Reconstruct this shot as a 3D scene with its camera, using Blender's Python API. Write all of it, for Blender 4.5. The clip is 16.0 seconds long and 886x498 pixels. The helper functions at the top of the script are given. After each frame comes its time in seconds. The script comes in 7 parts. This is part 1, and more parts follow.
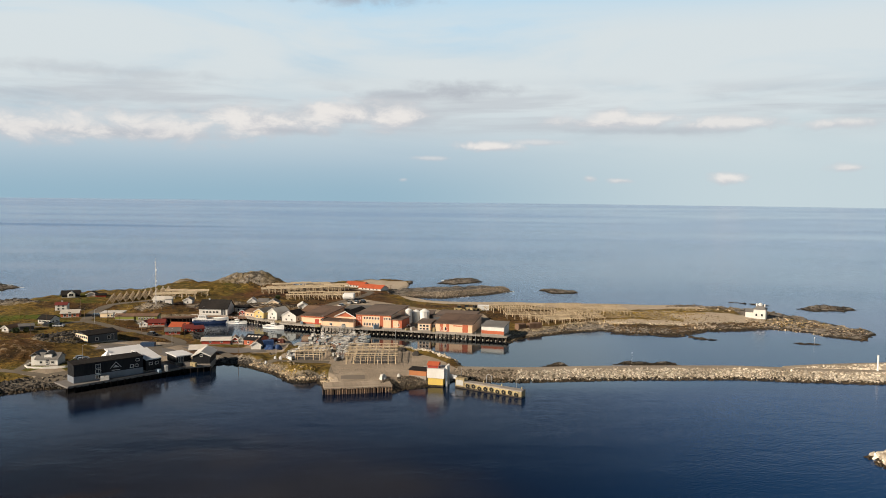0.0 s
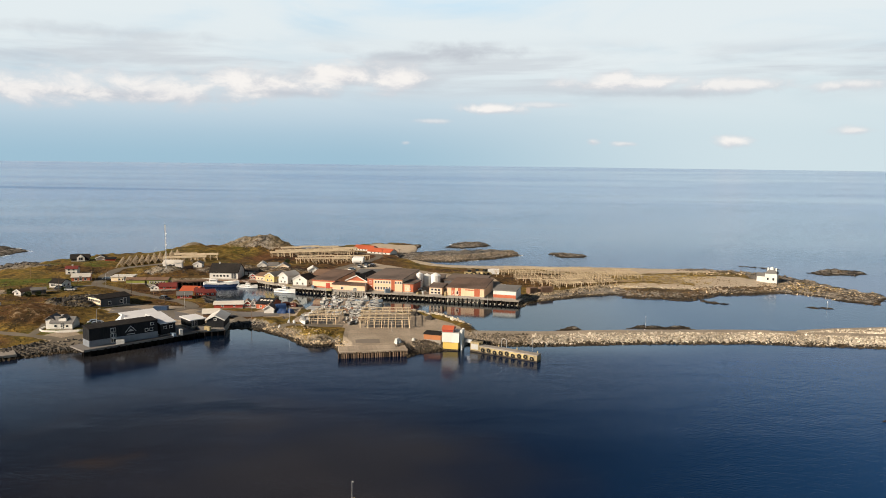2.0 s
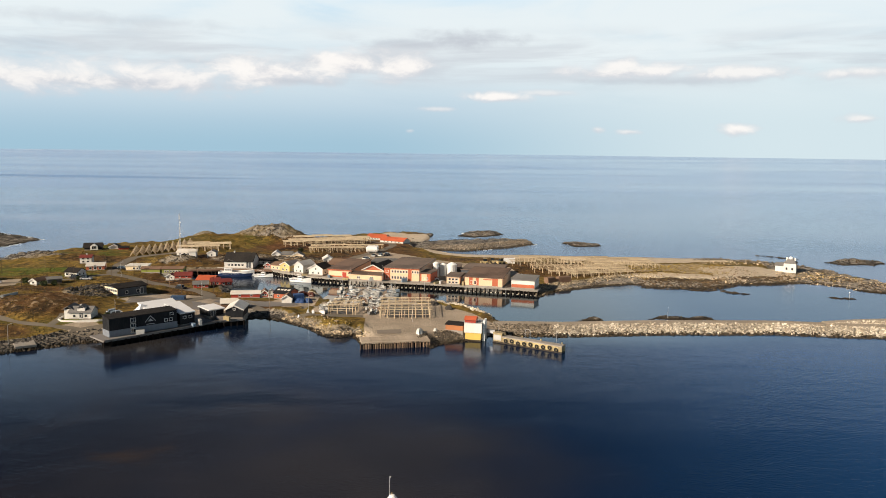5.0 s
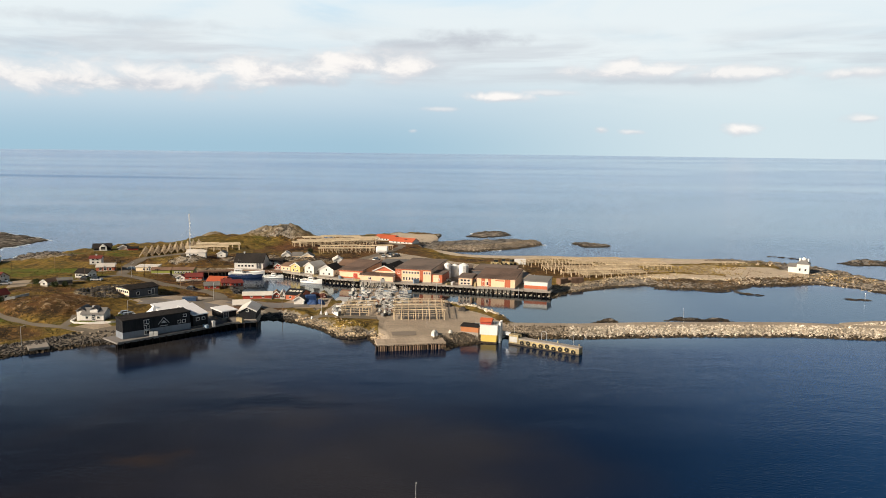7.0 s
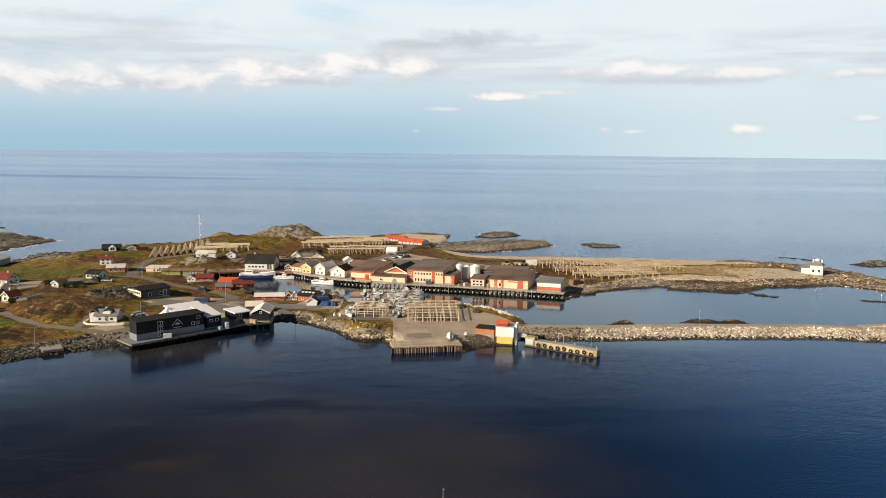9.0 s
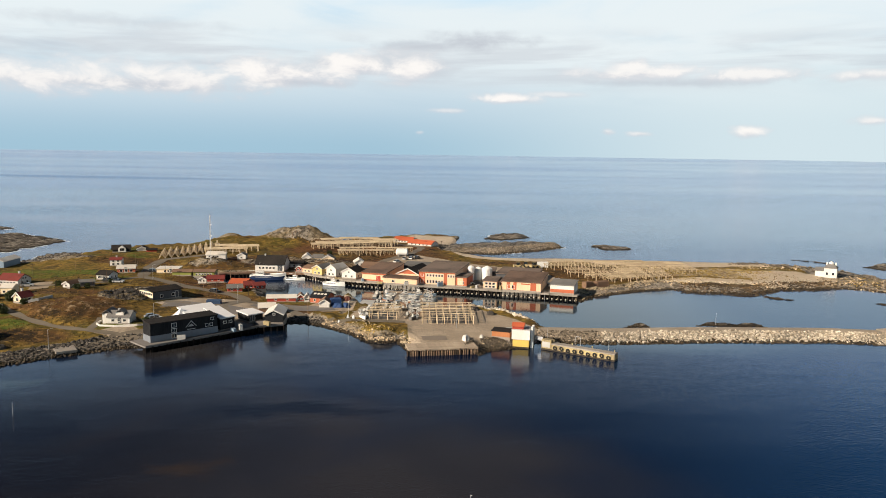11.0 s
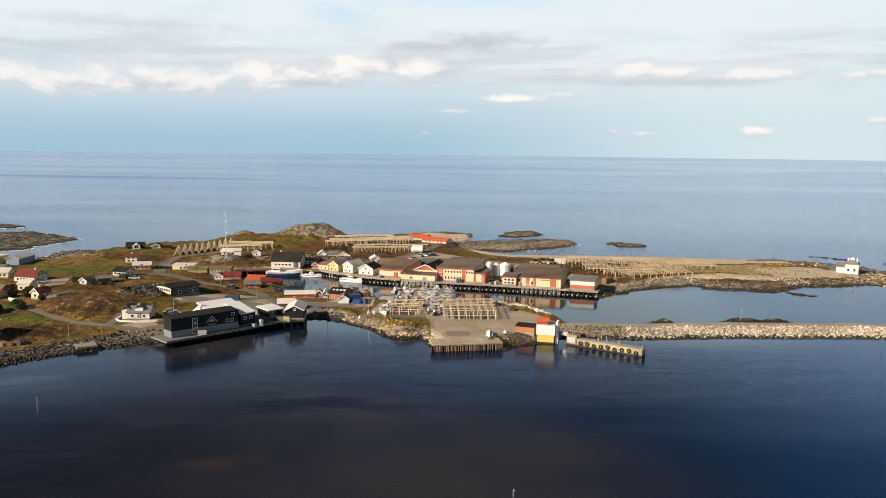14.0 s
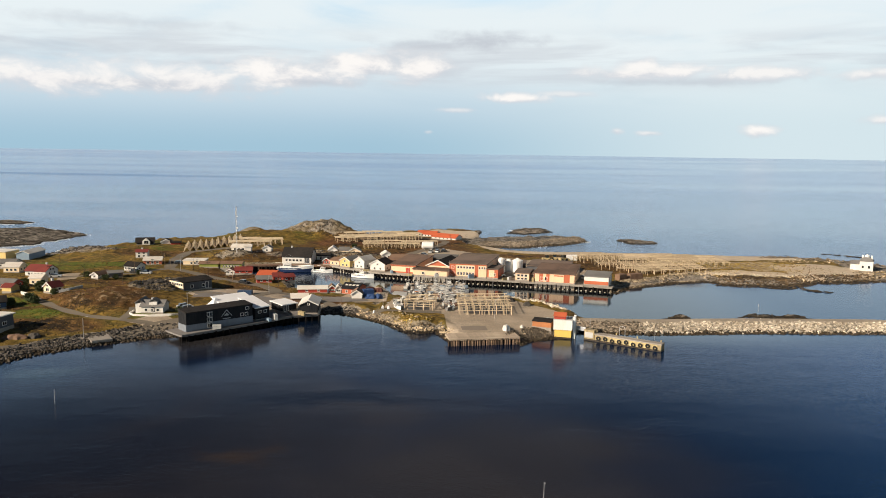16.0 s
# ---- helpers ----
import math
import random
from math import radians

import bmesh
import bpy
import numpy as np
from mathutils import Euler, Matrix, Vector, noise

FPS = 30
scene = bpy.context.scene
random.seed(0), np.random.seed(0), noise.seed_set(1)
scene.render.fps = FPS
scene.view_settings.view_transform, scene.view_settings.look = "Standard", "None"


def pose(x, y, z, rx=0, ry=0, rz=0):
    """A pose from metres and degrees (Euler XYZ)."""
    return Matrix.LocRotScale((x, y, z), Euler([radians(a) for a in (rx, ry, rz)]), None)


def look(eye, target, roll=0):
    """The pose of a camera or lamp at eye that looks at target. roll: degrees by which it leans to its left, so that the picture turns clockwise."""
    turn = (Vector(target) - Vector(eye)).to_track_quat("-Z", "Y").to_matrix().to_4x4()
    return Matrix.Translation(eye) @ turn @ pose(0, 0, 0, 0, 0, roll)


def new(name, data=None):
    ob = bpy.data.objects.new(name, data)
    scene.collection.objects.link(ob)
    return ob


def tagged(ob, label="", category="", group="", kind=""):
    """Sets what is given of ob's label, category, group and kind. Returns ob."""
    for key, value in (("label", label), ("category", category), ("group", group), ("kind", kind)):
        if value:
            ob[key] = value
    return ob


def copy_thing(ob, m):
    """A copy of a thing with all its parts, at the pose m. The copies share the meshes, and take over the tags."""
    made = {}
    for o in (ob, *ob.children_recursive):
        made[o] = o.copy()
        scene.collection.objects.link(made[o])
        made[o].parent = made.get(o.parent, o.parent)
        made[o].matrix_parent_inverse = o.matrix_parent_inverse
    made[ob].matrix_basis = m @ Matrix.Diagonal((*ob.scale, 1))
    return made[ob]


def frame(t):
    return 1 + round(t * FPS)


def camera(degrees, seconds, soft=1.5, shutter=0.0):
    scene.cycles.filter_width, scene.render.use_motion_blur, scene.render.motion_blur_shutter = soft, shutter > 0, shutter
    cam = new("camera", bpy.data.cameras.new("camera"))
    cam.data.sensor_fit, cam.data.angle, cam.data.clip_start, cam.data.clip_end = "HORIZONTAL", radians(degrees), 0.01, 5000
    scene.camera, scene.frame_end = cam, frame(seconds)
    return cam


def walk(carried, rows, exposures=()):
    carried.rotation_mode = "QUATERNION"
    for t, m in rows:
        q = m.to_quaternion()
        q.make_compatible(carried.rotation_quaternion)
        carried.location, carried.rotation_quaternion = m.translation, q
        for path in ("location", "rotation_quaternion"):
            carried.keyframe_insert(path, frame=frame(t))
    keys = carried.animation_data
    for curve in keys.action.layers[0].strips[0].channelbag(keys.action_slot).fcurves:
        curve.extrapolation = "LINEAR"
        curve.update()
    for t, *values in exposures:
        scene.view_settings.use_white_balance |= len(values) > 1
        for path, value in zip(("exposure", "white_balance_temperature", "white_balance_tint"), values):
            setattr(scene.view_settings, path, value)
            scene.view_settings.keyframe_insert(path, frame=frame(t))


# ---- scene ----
cam = camera(59.6, 16.0, soft=0.9)
EXPOSURES = [(0, 0.42), (1.5, 0.54), (3, 0.68), (16, 0.68)]
PATH = [
    (0, (1.844, -7.098, 55.287), (1.879, -5.102, 55.159), 0.7),
    (0.5, (0.969, -6.734, 55.24), (1.002, -4.739, 55.091), 0.7),
    (1, (0.106, -6.293, 55.22), (0.138, -4.301, 55.047), 0.7),
    (1.5, (-0.791, -5.827, 55.208), (-0.761, -3.837, 55.011), 0.7),
    (2, (-1.737, -5.334, 55.224), (-1.708, -3.346, 55.002), 0.7),
    (2.5, (-2.675, -4.816, 55.249), (-2.647, -2.831, 55.004), 0.7),
    (3, (-3.581, -4.341, 55.253), (-3.555, -2.357, 55.0), 0.8),
    (3.5, (-4.434, -3.898, 55.226), (-4.409, -1.914, 54.974), 0.7),
    (4, (-5.27, -3.416, 55.184), (-5.248, -1.432, 54.932), 0.7),
    (6.5, (-9.779, -0.963, 55.252), (-9.765, 1.021, 55.0), 0.7),
    (7, (-10.654, -0.498, 55.262), (-10.643, 1.486, 55.01), 0.7),
    (7.5, (-11.583, -0.072, 55.289), (-11.574, 1.912, 55.037), 0.7),
    (8, (-12.498, 0.421, 55.319), (-12.491, 2.406, 55.068), 0.7),
    (8.5, (-13.406, 0.937, 55.341), (-13.401, 2.921, 55.089), 0.7),
    (9, (-14.269, 1.398, 55.337), (-14.266, 3.382, 55.085), 0.7),
    (11.5, (-18.659, 3.659, 55.063), (-18.667, 5.643, 54.815), 0.8),
    (12, (-19.462, 4.085, 54.828), (-19.473, 6.069, 54.579), 0.7),
    (12.5, (-20.288, 4.489, 54.461), (-20.302, 6.473, 54.212), 0.7),
    (13, (-21.143, 4.901, 54.022), (-21.159, 6.886, 53.774), 0.7),
    (13.5, (-22.014, 5.353, 53.557), (-22.032, 7.337, 53.308), 0.7),
    (14, (-22.881, 5.82, 53.049), (-22.901, 7.805, 52.801), 0.7),
    (14.5, (-23.753, 6.227, 52.552), (-23.776, 8.212, 52.304), 0.7),
    (15, (-24.685, 6.672, 52.079), (-24.709, 8.656, 51.831), 0.7),
    (15.5, (-25.633, 7.012, 51.658), (-25.659, 8.996, 51.409), 0.7),
    (16, (-26.603, 7.404, 51.299), (-26.631, 9.389, 51.049), 0.8),
]
walk(cam, [(t, look(eye, target, roll)) for t, eye, target, roll in PATH], EXPOSURES)

# ---- light ----
SUN_AZ, SUN_EL = radians(234), radians(27)      # clockwise from +y
sun_dir = Vector((math.sin(SUN_AZ) * math.cos(SUN_EL), math.cos(SUN_AZ) * math.cos(SUN_EL), math.sin(SUN_EL)))
sun = new("sun", bpy.data.lights.new("sun", "SUN"))
sun.data.energy, sun.data.angle, sun.data.color = 5.0, radians(0.6), (1.0, 0.85, 0.67)
sun.matrix_world = look(sun_dir * 100, (0, 0, 0))

world = bpy.data.worlds.new("sky")
scene.world = world
world.use_nodes = True


class Nodes:
    """Short hand for building a node tree."""

    def __init__(self, tree):
        self.t = tree
        tree.nodes.clear()

    def n(self, kind, **kw):
        node = self.t.nodes.new(kind)
        for k, v in kw.items():
            if k == "op":
                node.operation = v
            elif k == "sky":
                node.sky_type = v
            elif k == "blend":
                node.blend_type = v
        return node

    def link(self, a, b):
        self.t.links.new(a, b)

    def put(self, socket, v):
        if isinstance(v, bpy.types.NodeSocket):
            self.link(v, socket)
        else:
            socket.default_value = v

    def math(self, op, a, b=0.0, c=None, clamp=False):
        m = self.n("ShaderNodeMath", op=op)
        m.use_clamp = clamp
        self.put(m.inputs[0], a)
        self.put(m.inputs[1], b)
        if c is not None:
            self.put(m.inputs[2], c)
        return m.outputs[0]

    def vec(self, op, a, b=(0, 0, 0)):
        m = self.n("ShaderNodeVectorMath", op=op)
        self.put(m.inputs[0], a)
        self.put(m.inputs[1], b)
        return m.outputs[1] if op in ("LENGTH", "DISTANCE", "DOT_PRODUCT") else m.outputs[0]

    def noise(self, vector, scale, detail=4.0, rough=0.55, warp=0.0):
        m = self.n("ShaderNodeTexNoise")
        self.link(vector, m.inputs["Vector"])
        m.inputs["Scale"].default_value = scale
        m.inputs["Detail"].default_value = detail
        m.inputs["Roughness"].default_value = rough
        m.inputs["Distortion"].default_value = warp
        return m.outputs["Fac"]

    def ramp(self, fac, lo, hi, a=0.0, b=1.0):
        m = self.n("ShaderNodeMapRange")
        m.interpolation_type = "SMOOTHSTEP"
        self.put(m.inputs[0], fac)
        for i, v in enumerate((lo, hi, a, b)):
            self.put(m.inputs[i + 1], v)
        return m.outputs[0]

    def mix_value(self, fac, a, b):
        m = self.n("ShaderNodeMix")
        for i, v in enumerate((fac, a, b)):
            self.put(m.inputs[(0, 2, 3)[i]], v)
        return m.outputs[0]

    def mix(self, fac, a, b, blend="MIX"):
        m = self.n("ShaderNodeMix")
        m.data_type, m.blend_type = "RGBA", blend
        self.put(m.inputs[0], fac)
        for s, v in ((m.inputs[6], a), (m.inputs[7], b)):
            self.put(s, (*v, 1.0) if isinstance(v, tuple) and len(v) == 3 else v)
        return m.outputs[2]


def build_sky():
    k = Nodes(world.node_tree)
    out, bg = k.n("ShaderNodeOutputWorld"), k.n("ShaderNodeBackground")
    sky = k.n("ShaderNodeTexSky", sky="NISHITA")
    sky.sun_disc, sky.sun_elevation, sky.sun_rotation = False, SUN_EL, SUN_AZ
    sky.altitude, sky.air_density, sky.dust_density, sky.ozone_density = 50, 1.0, 0.4, 1.2
    d = k.n("ShaderNodeTexCoord").outputs["Generated"]
    sep = k.n("ShaderNodeSeparateXYZ")
    k.link(d, sep.inputs[0])
    el = sep.outputs[2]
    # thin high veil, drawn out sideways, thicker upwards
    veil_noise = k.noise(k.vec("MULTIPLY", d, (1.6, 1.6, 9.0)), 1.6, 6.0, 0.55, 0.5)
    veil = k.math("MULTIPLY", k.ramp(veil_noise, 0.16, 0.56), k.ramp(el, 0.03, 0.13))
    # the clouds lie over the sea to the north; it is clear overhead and towards the sun
    north = k.math("MULTIPLY", k.ramp(el, 0.29, 0.20), k.ramp(sep.outputs[1], -0.1, 0.5))
    veil = k.math("MULTIPLY", veil, north)
    # a soft grey bank in the middle heights
    bank = k.noise(k.vec("MULTIPLY", d, (3.0, 3.0, 26.0)), 1.5, 5.0, 0.55, 0.4)
    bank = k.math("MULTIPLY", k.ramp(bank, 0.42, 0.66), k.math("MULTIPLY", k.ramp(el, 0.07, 0.10), k.ramp(el, 0.16, 0.12)))
    fine = k.noise(k.vec("MULTIPLY", d, (1.0, 1.0, 2.0)), 23.0, 8.0, 0.60, 0.3)
    # cumulus: azimuth and elevation of the middle in degrees, half width, half height
    puffs, lit = 0.0, 0.0
    for az, elev, w, h, thick in CUMULUS:
        a, e = radians(az), radians(elev)
        p = (math.sin(a) * math.cos(e), math.cos(a) * math.cos(e), math.sin(e))
        q = k.vec("SUBTRACT", d, p)
        q = k.vec("MULTIPLY", q, (1 / radians(w), 1 / radians(w), 1 / radians(h)))
        r = k.vec("LENGTH", q)
        body = k.math("SUBTRACT", 1.0, r)
        body = k.math("ADD", body, k.math("MULTIPLY", k.math("SUBTRACT", fine, 0.5), 2.0))
        mask = k.ramp(body, -0.1, 0.9, 0.0, thick)
        qs = k.n("ShaderNodeSeparateXYZ")
        k.link(q, qs.inputs[0])
        height = k.math("ADD", qs.outputs[2], k.math("MULTIPLY", k.math("SUBTRACT", fine, 0.5), 3.0))
        puffs, lit = k.math("MAXIMUM", puffs, mask), k.math("MAXIMUM", lit, k.math("MULTIPLY", mask, k.ramp(height, -0.8, 0.3)))
    k_sky = k.mix(1.0, sky.outputs[0], (SKY_GAIN, SKY_GAIN, SKY_GAIN * 1.04), "MULTIPLY")
    # deeper blue away from the sun, paler behind the veil
    k_sky = k.mix(k.ramp(sep.outputs[1], -0.3, 0.5), k_sky, k.mix(1.0, k_sky, (0.26, 0.41, 0.60), "MULTIPLY"))
    k_sky = k.mix(k.ramp(el, 0.33, 0.25), k_sky, k.mix(k.ramp(el, 0.14, 0.22), (0.34, 0.49, 0.60), (0.33, 0.54, 0.70)))
    haze = k.ramp(el, 0.20, 0.09)
    c = k.mix(k.math("MULTIPLY", haze, 0.9), k_sky, k.mix(k.ramp(sep.outputs[0], -0.12, 0.42), k.mix(k.ramp(el, 0.0, 0.06), (0.235, 0.36, 0.445), (0.33, 0.425, 0.495)), (0.46, 0.535, 0.56)))
    c = k.mix(k.math("MULTIPLY", veil, 0.95), c, (0.555, 0.60, 0.615))
    c = k.mix(k.math("MULTIPLY", bank, 0.55), c, (0.36, 0.38, 0.42))
    grey = 0.0
    for az, elev, w, h, thick in GREY_CLOUDS:
        a, e = radians(az), radians(elev)
        q = k.vec("SUBTRACT", d, (math.sin(a) * math.cos(e), math.cos(a) * math.cos(e), math.sin(e)))
        q = k.vec("MULTIPLY", q, (1 / radians(w), 1 / radians(w), 1 / radians(h)))
        body = k.math("ADD", k.math("SUBTRACT", 1.0, k.vec("LENGTH", q)), k.math("MULTIPLY", k.math("SUBTRACT", fine, 0.5), 1.8))
        grey = k.math("MAXIMUM", grey, k.ramp(body, -0.1, 0.9, 0.0, thick))
    c = k.mix(grey, c, (0.30, 0.315, 0.36))
    # a dark bank of cloud hangs higher up in the north
    roof = k.math("MULTIPLY", k.ramp(k.math("ADD", el, k.math("MULTIPLY", veil_noise, 0.03)), 0.262, 0.292), k.ramp(sep.outputs[1], -0.05, 0.25))
    c = k.mix(k.math("MULTIPLY", roof, 0.95), c, k.mix(k.ramp(fine, 0.35, 0.65), (0.018, 0.032, 0.067), (0.036, 0.054, 0.092)))
    shade = k.mix(lit, (0.45, 0.455, 0.485), (0.68, 0.655, 0.63))
    c = k.mix(puffs, c, shade)
    k.link(c, bg.inputs[0])
    bg.inputs[1].default_value = 0.93
    k.link(bg.outputs[0], out.inputs[0])


SKY_GAIN = 0.010
CUMULUS = [(-28, 4.5, 9, 1.4, 0.9), (-19, 4.8, 9, 1.5, 0.9), (-12, 5.4, 8, 1.4, 0.95), (-7, 6.2, 3.6, 1.3, 0.95), (-2.5, 6.0, 3.2, 1.4, 0.95), (-22, 4.7, 8, 0.7, 0.6),
           (14, 5.7, 7, 0.7, 0.9), (13, 6.0, 2.5, 0.9, 0.9), (21, 5.5, 6, 0.6, 0.85), (28, 5.3, 4, 0.5, 0.8), (4.6, 3.9, 3.0, 0.5, 0.95), (8, 4.2, 3, 0.3, 0.6),
           (0, 3.0, 1.8, 0.25, 0.6), (11.6, 1.6, 0.7, 0.35, 0.85), (13.8, 1.5, 1.3, 0.25, 0.75), (21.0, 1.7, 1.3, 0.6, 0.95), (28.5, 2.4, 1.4, 0.4, 0.85), (-2.0, 1.4, 0.4, 0.2, 0.5)]
GREY_CLOUDS = [(2, 8.0, 4.5, 0.8, 0.6), (-2, 7.6, 4, 0.5, 0.4), (-8, 14.7, 9, 1.2, 0.9), (-18, 14.9, 8, 1.0, 0.7), (12, 15.6, 7, 1.0, 0.5), (3, 15.0, 4, 0.7, 0.4), (-22, 8.3, 9, 0.6, 0.3), (-22, 4.3, 10, 0.5, 0.5), (-11, 4.8, 6, 0.45, 0.45), (16, 5.0, 8, 0.35, 0.35)]
build_sky()


# ---- materials ----
def material(name, colour, rough=0.7, dark=None, spread=0.35, grain=6.0, bump=0.15, metal=0.0, streak=1.0, per_thing=0.0, spec=0.3, stones=0.0):
    """A painted or natural surface: two scales of variation, fine relief, wear towards a second colour."""
    m = bpy.data.materials.new(name)
    m.use_nodes = True
    k = Nodes(m.node_tree)
    out, b = k.n("ShaderNodeOutputMaterial"), k.n("ShaderNodeBsdfPrincipled")
    p = k.n("ShaderNodeTexCoord").outputs["Object"]
    p = k.vec("MULTIPLY", p, (1, 1, streak))
    big, small = k.noise(p, grain * 0.08, 3, 0.6), k.noise(p, grain, 5, 0.65)
    dark = dark or tuple(c * 0.55 for c in colour)
    fac = k.math("ADD", k.math("MULTIPLY", big, 0.6), k.math("MULTIPLY", small, 0.4))
    col = k.mix(k.ramp(fac, 0.62, 0.38, 0.0, spread), colour, dark)
    if per_thing:
        rnd = k.n("ShaderNodeObjectInfo").outputs["Random"]
        col = k.mix(1.0, col, k.mix(rnd, (1 - per_thing,) * 3, (1 + per_thing,) * 3), "MULTIPLY")
    if stones:
        isl = k.n("ShaderNodeNewGeometry").outputs["Random Per Island"]
        col = k.mix(1.0, col, k.mix(isl, (1 - stones,) * 3, (1 + stones * 0.7,) * 3), "MULTIPLY")
        col = k.mix(k.ramp(k.math("FRACT", k.math("MULTIPLY", isl, 7.3)), 0.62, 0.98, 0.0, 0.7), col, tuple(c * f for c, f in zip(dark, (1.08, 1.0, 0.88))))
    k.link(col, b.inputs["Base Color"])
    b.inputs["Metallic"].default_value = metal
    b.inputs["Specular IOR Level"].default_value = spec
    k.link(k.ramp(small, 0.2, 0.8, max(rough - 0.12, 0.03), min(rough + 0.12, 1)), b.inputs["Roughness"])
    bm = k.n("ShaderNodeBump")
    bm.inputs["Strength"].default_value, bm.inputs["Distance"].default_value = bump, 0.05
    k.link(small, bm.inputs["Height"])
    k.link(bm.outputs[0], b.inputs["Normal"])
    k.link(b.outputs[0], out.inputs[0])
    return m


def water_material():
    m = bpy.data.materials.new("sea_water")
    m.use_nodes = True
    k = Nodes(m.node_tree)
    out, b = k.n("ShaderNodeOutputMaterial"), k.n("ShaderNodeBsdfPrincipled")
    p = k.n("ShaderNodeTexCoord").outputs["Object"]
    # bottom seen through the water: deep blue, weedy brown-black beds in the bay
    slow = k.noise(p, 0.011, 4, 0.6, 0.8)
    wob = k.vec("ADD", p, k.vec("MULTIPLY", k.vec("SUBTRACT", k.n_col(p, 0.03), (0.5, 0.5, 0.5)), (46, 46, 0)))
    wob2 = k.vec("ADD", p, k.vec("MULTIPLY", k.vec("SUBTRACT", k.n_col(p, 0.09), (0.5, 0.5, 0.5)), (24, 20, 0)))
    # the lagoon and the open sea are paler and bluer than the deep bay; sky reflection is partly put into this colour
    sep = k.n("ShaderNodeSeparateXYZ")
    k.link(p, sep.inputs[0])
    shelter = k.vec("LENGTH", k.vec("MULTIPLY", k.vec("SUBTRACT", p, (40, 272, 0)), (1 / 190, 1 / 62, 0)))
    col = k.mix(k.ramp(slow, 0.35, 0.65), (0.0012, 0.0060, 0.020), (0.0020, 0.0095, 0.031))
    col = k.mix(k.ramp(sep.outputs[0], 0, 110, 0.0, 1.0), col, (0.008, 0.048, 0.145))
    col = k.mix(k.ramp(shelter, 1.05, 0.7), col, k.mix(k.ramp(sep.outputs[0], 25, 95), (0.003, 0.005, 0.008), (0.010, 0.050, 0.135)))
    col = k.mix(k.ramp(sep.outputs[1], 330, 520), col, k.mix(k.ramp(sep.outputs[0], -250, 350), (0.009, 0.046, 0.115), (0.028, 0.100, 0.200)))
    bed = 0.0
    for x, y, rx, ry, f in WEED_BEDS:
        r = k.vec("LENGTH", k.vec("MULTIPLY", k.vec("SUBTRACT", wob, (x, y, 0)), (1 / rx, 1 / ry, 0)))
        bed = k.math("MAXIMUM", bed, k.ramp(r, 1.3, 0.3, 0.0, f))
    col = k.mix(bed, col, k.mix(k.math("MULTIPLY", k.ramp(sep.outputs[0], -35, -85), k.ramp(sep.outputs[1], 185, 155)), k.mix(k.ramp(slow, 0.42, 0.60), (0.021, 0.0205, 0.022), (0.031, 0.028, 0.026)), k.mix(k.ramp(slow, 0.40, 0.58), (0.006, 0.0055, 0.006), (0.013, 0.0105, 0.009))))
    # a brown shoal, a dark patch with a hard edge and a darker tongue of water
    for x, y, rx, ry, edge, c in SHOALS:
        r = k.vec("LENGTH", k.vec("MULTIPLY", k.vec("SUBTRACT", wob2, (x, y, 0)), (1 / rx, 1 / ry, 0)))
        col = k.mix(k.ramp(r, 1.1, edge), col, c)
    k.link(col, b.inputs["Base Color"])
    b.inputs["Specular IOR Level"].default_value = 0.0
    b.inputs["Roughness"].default_value = 1.0
    gl, fr, mixer = k.n("ShaderNodeBsdfGlossy"), k.n("ShaderNodeFresnel"), k.n("ShaderNodeMixShader")
    fr.inputs["IOR"].default_value = 1.33
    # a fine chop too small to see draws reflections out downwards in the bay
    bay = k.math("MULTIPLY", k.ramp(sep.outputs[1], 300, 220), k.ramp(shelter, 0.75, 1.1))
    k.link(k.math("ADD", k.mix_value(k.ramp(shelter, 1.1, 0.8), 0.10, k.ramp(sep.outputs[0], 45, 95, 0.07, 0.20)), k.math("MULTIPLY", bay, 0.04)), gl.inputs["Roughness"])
    # gloss colour dims the mirrored sky in streaks, a far patch and the bay
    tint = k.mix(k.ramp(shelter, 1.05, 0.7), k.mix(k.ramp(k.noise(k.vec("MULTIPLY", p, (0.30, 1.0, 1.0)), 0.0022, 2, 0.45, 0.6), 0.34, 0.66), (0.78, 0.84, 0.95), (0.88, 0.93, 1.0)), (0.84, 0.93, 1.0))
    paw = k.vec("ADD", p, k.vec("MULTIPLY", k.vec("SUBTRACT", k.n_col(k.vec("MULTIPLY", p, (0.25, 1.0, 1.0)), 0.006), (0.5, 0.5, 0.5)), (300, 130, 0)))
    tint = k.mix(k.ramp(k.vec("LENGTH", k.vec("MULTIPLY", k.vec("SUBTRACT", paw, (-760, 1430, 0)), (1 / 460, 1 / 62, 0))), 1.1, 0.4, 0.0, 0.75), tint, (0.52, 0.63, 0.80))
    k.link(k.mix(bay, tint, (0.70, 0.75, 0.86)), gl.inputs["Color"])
    rip = k.noise(k.vec("MULTIPLY", p, (0.5, 1.0, 1.0)), 2.2, 3, 0.6, 0.4)
    # short wind waves running slantwise across the bay
    comb = k.n("ShaderNodeCombineXYZ")
    k.link(k.vec("DOT_PRODUCT", p, (0.50, 0.87, 0.0)), comb.inputs[0])
    k.link(k.math("MULTIPLY", k.vec("DOT_PRODUCT", p, (-0.87, 0.50, 0.0)), 0.42), comb.inputs[1])
    chop = k.math("MULTIPLY", k.noise(comb.outputs[0], 1.7, 2, 0.5, 0.3), k.math("MULTIPLY", bay, 0.085))
    swell = k.noise(k.vec("MULTIPLY", p, (0.6, 1.0, 1.0)), 0.16, 3, 0.5, 0.3)
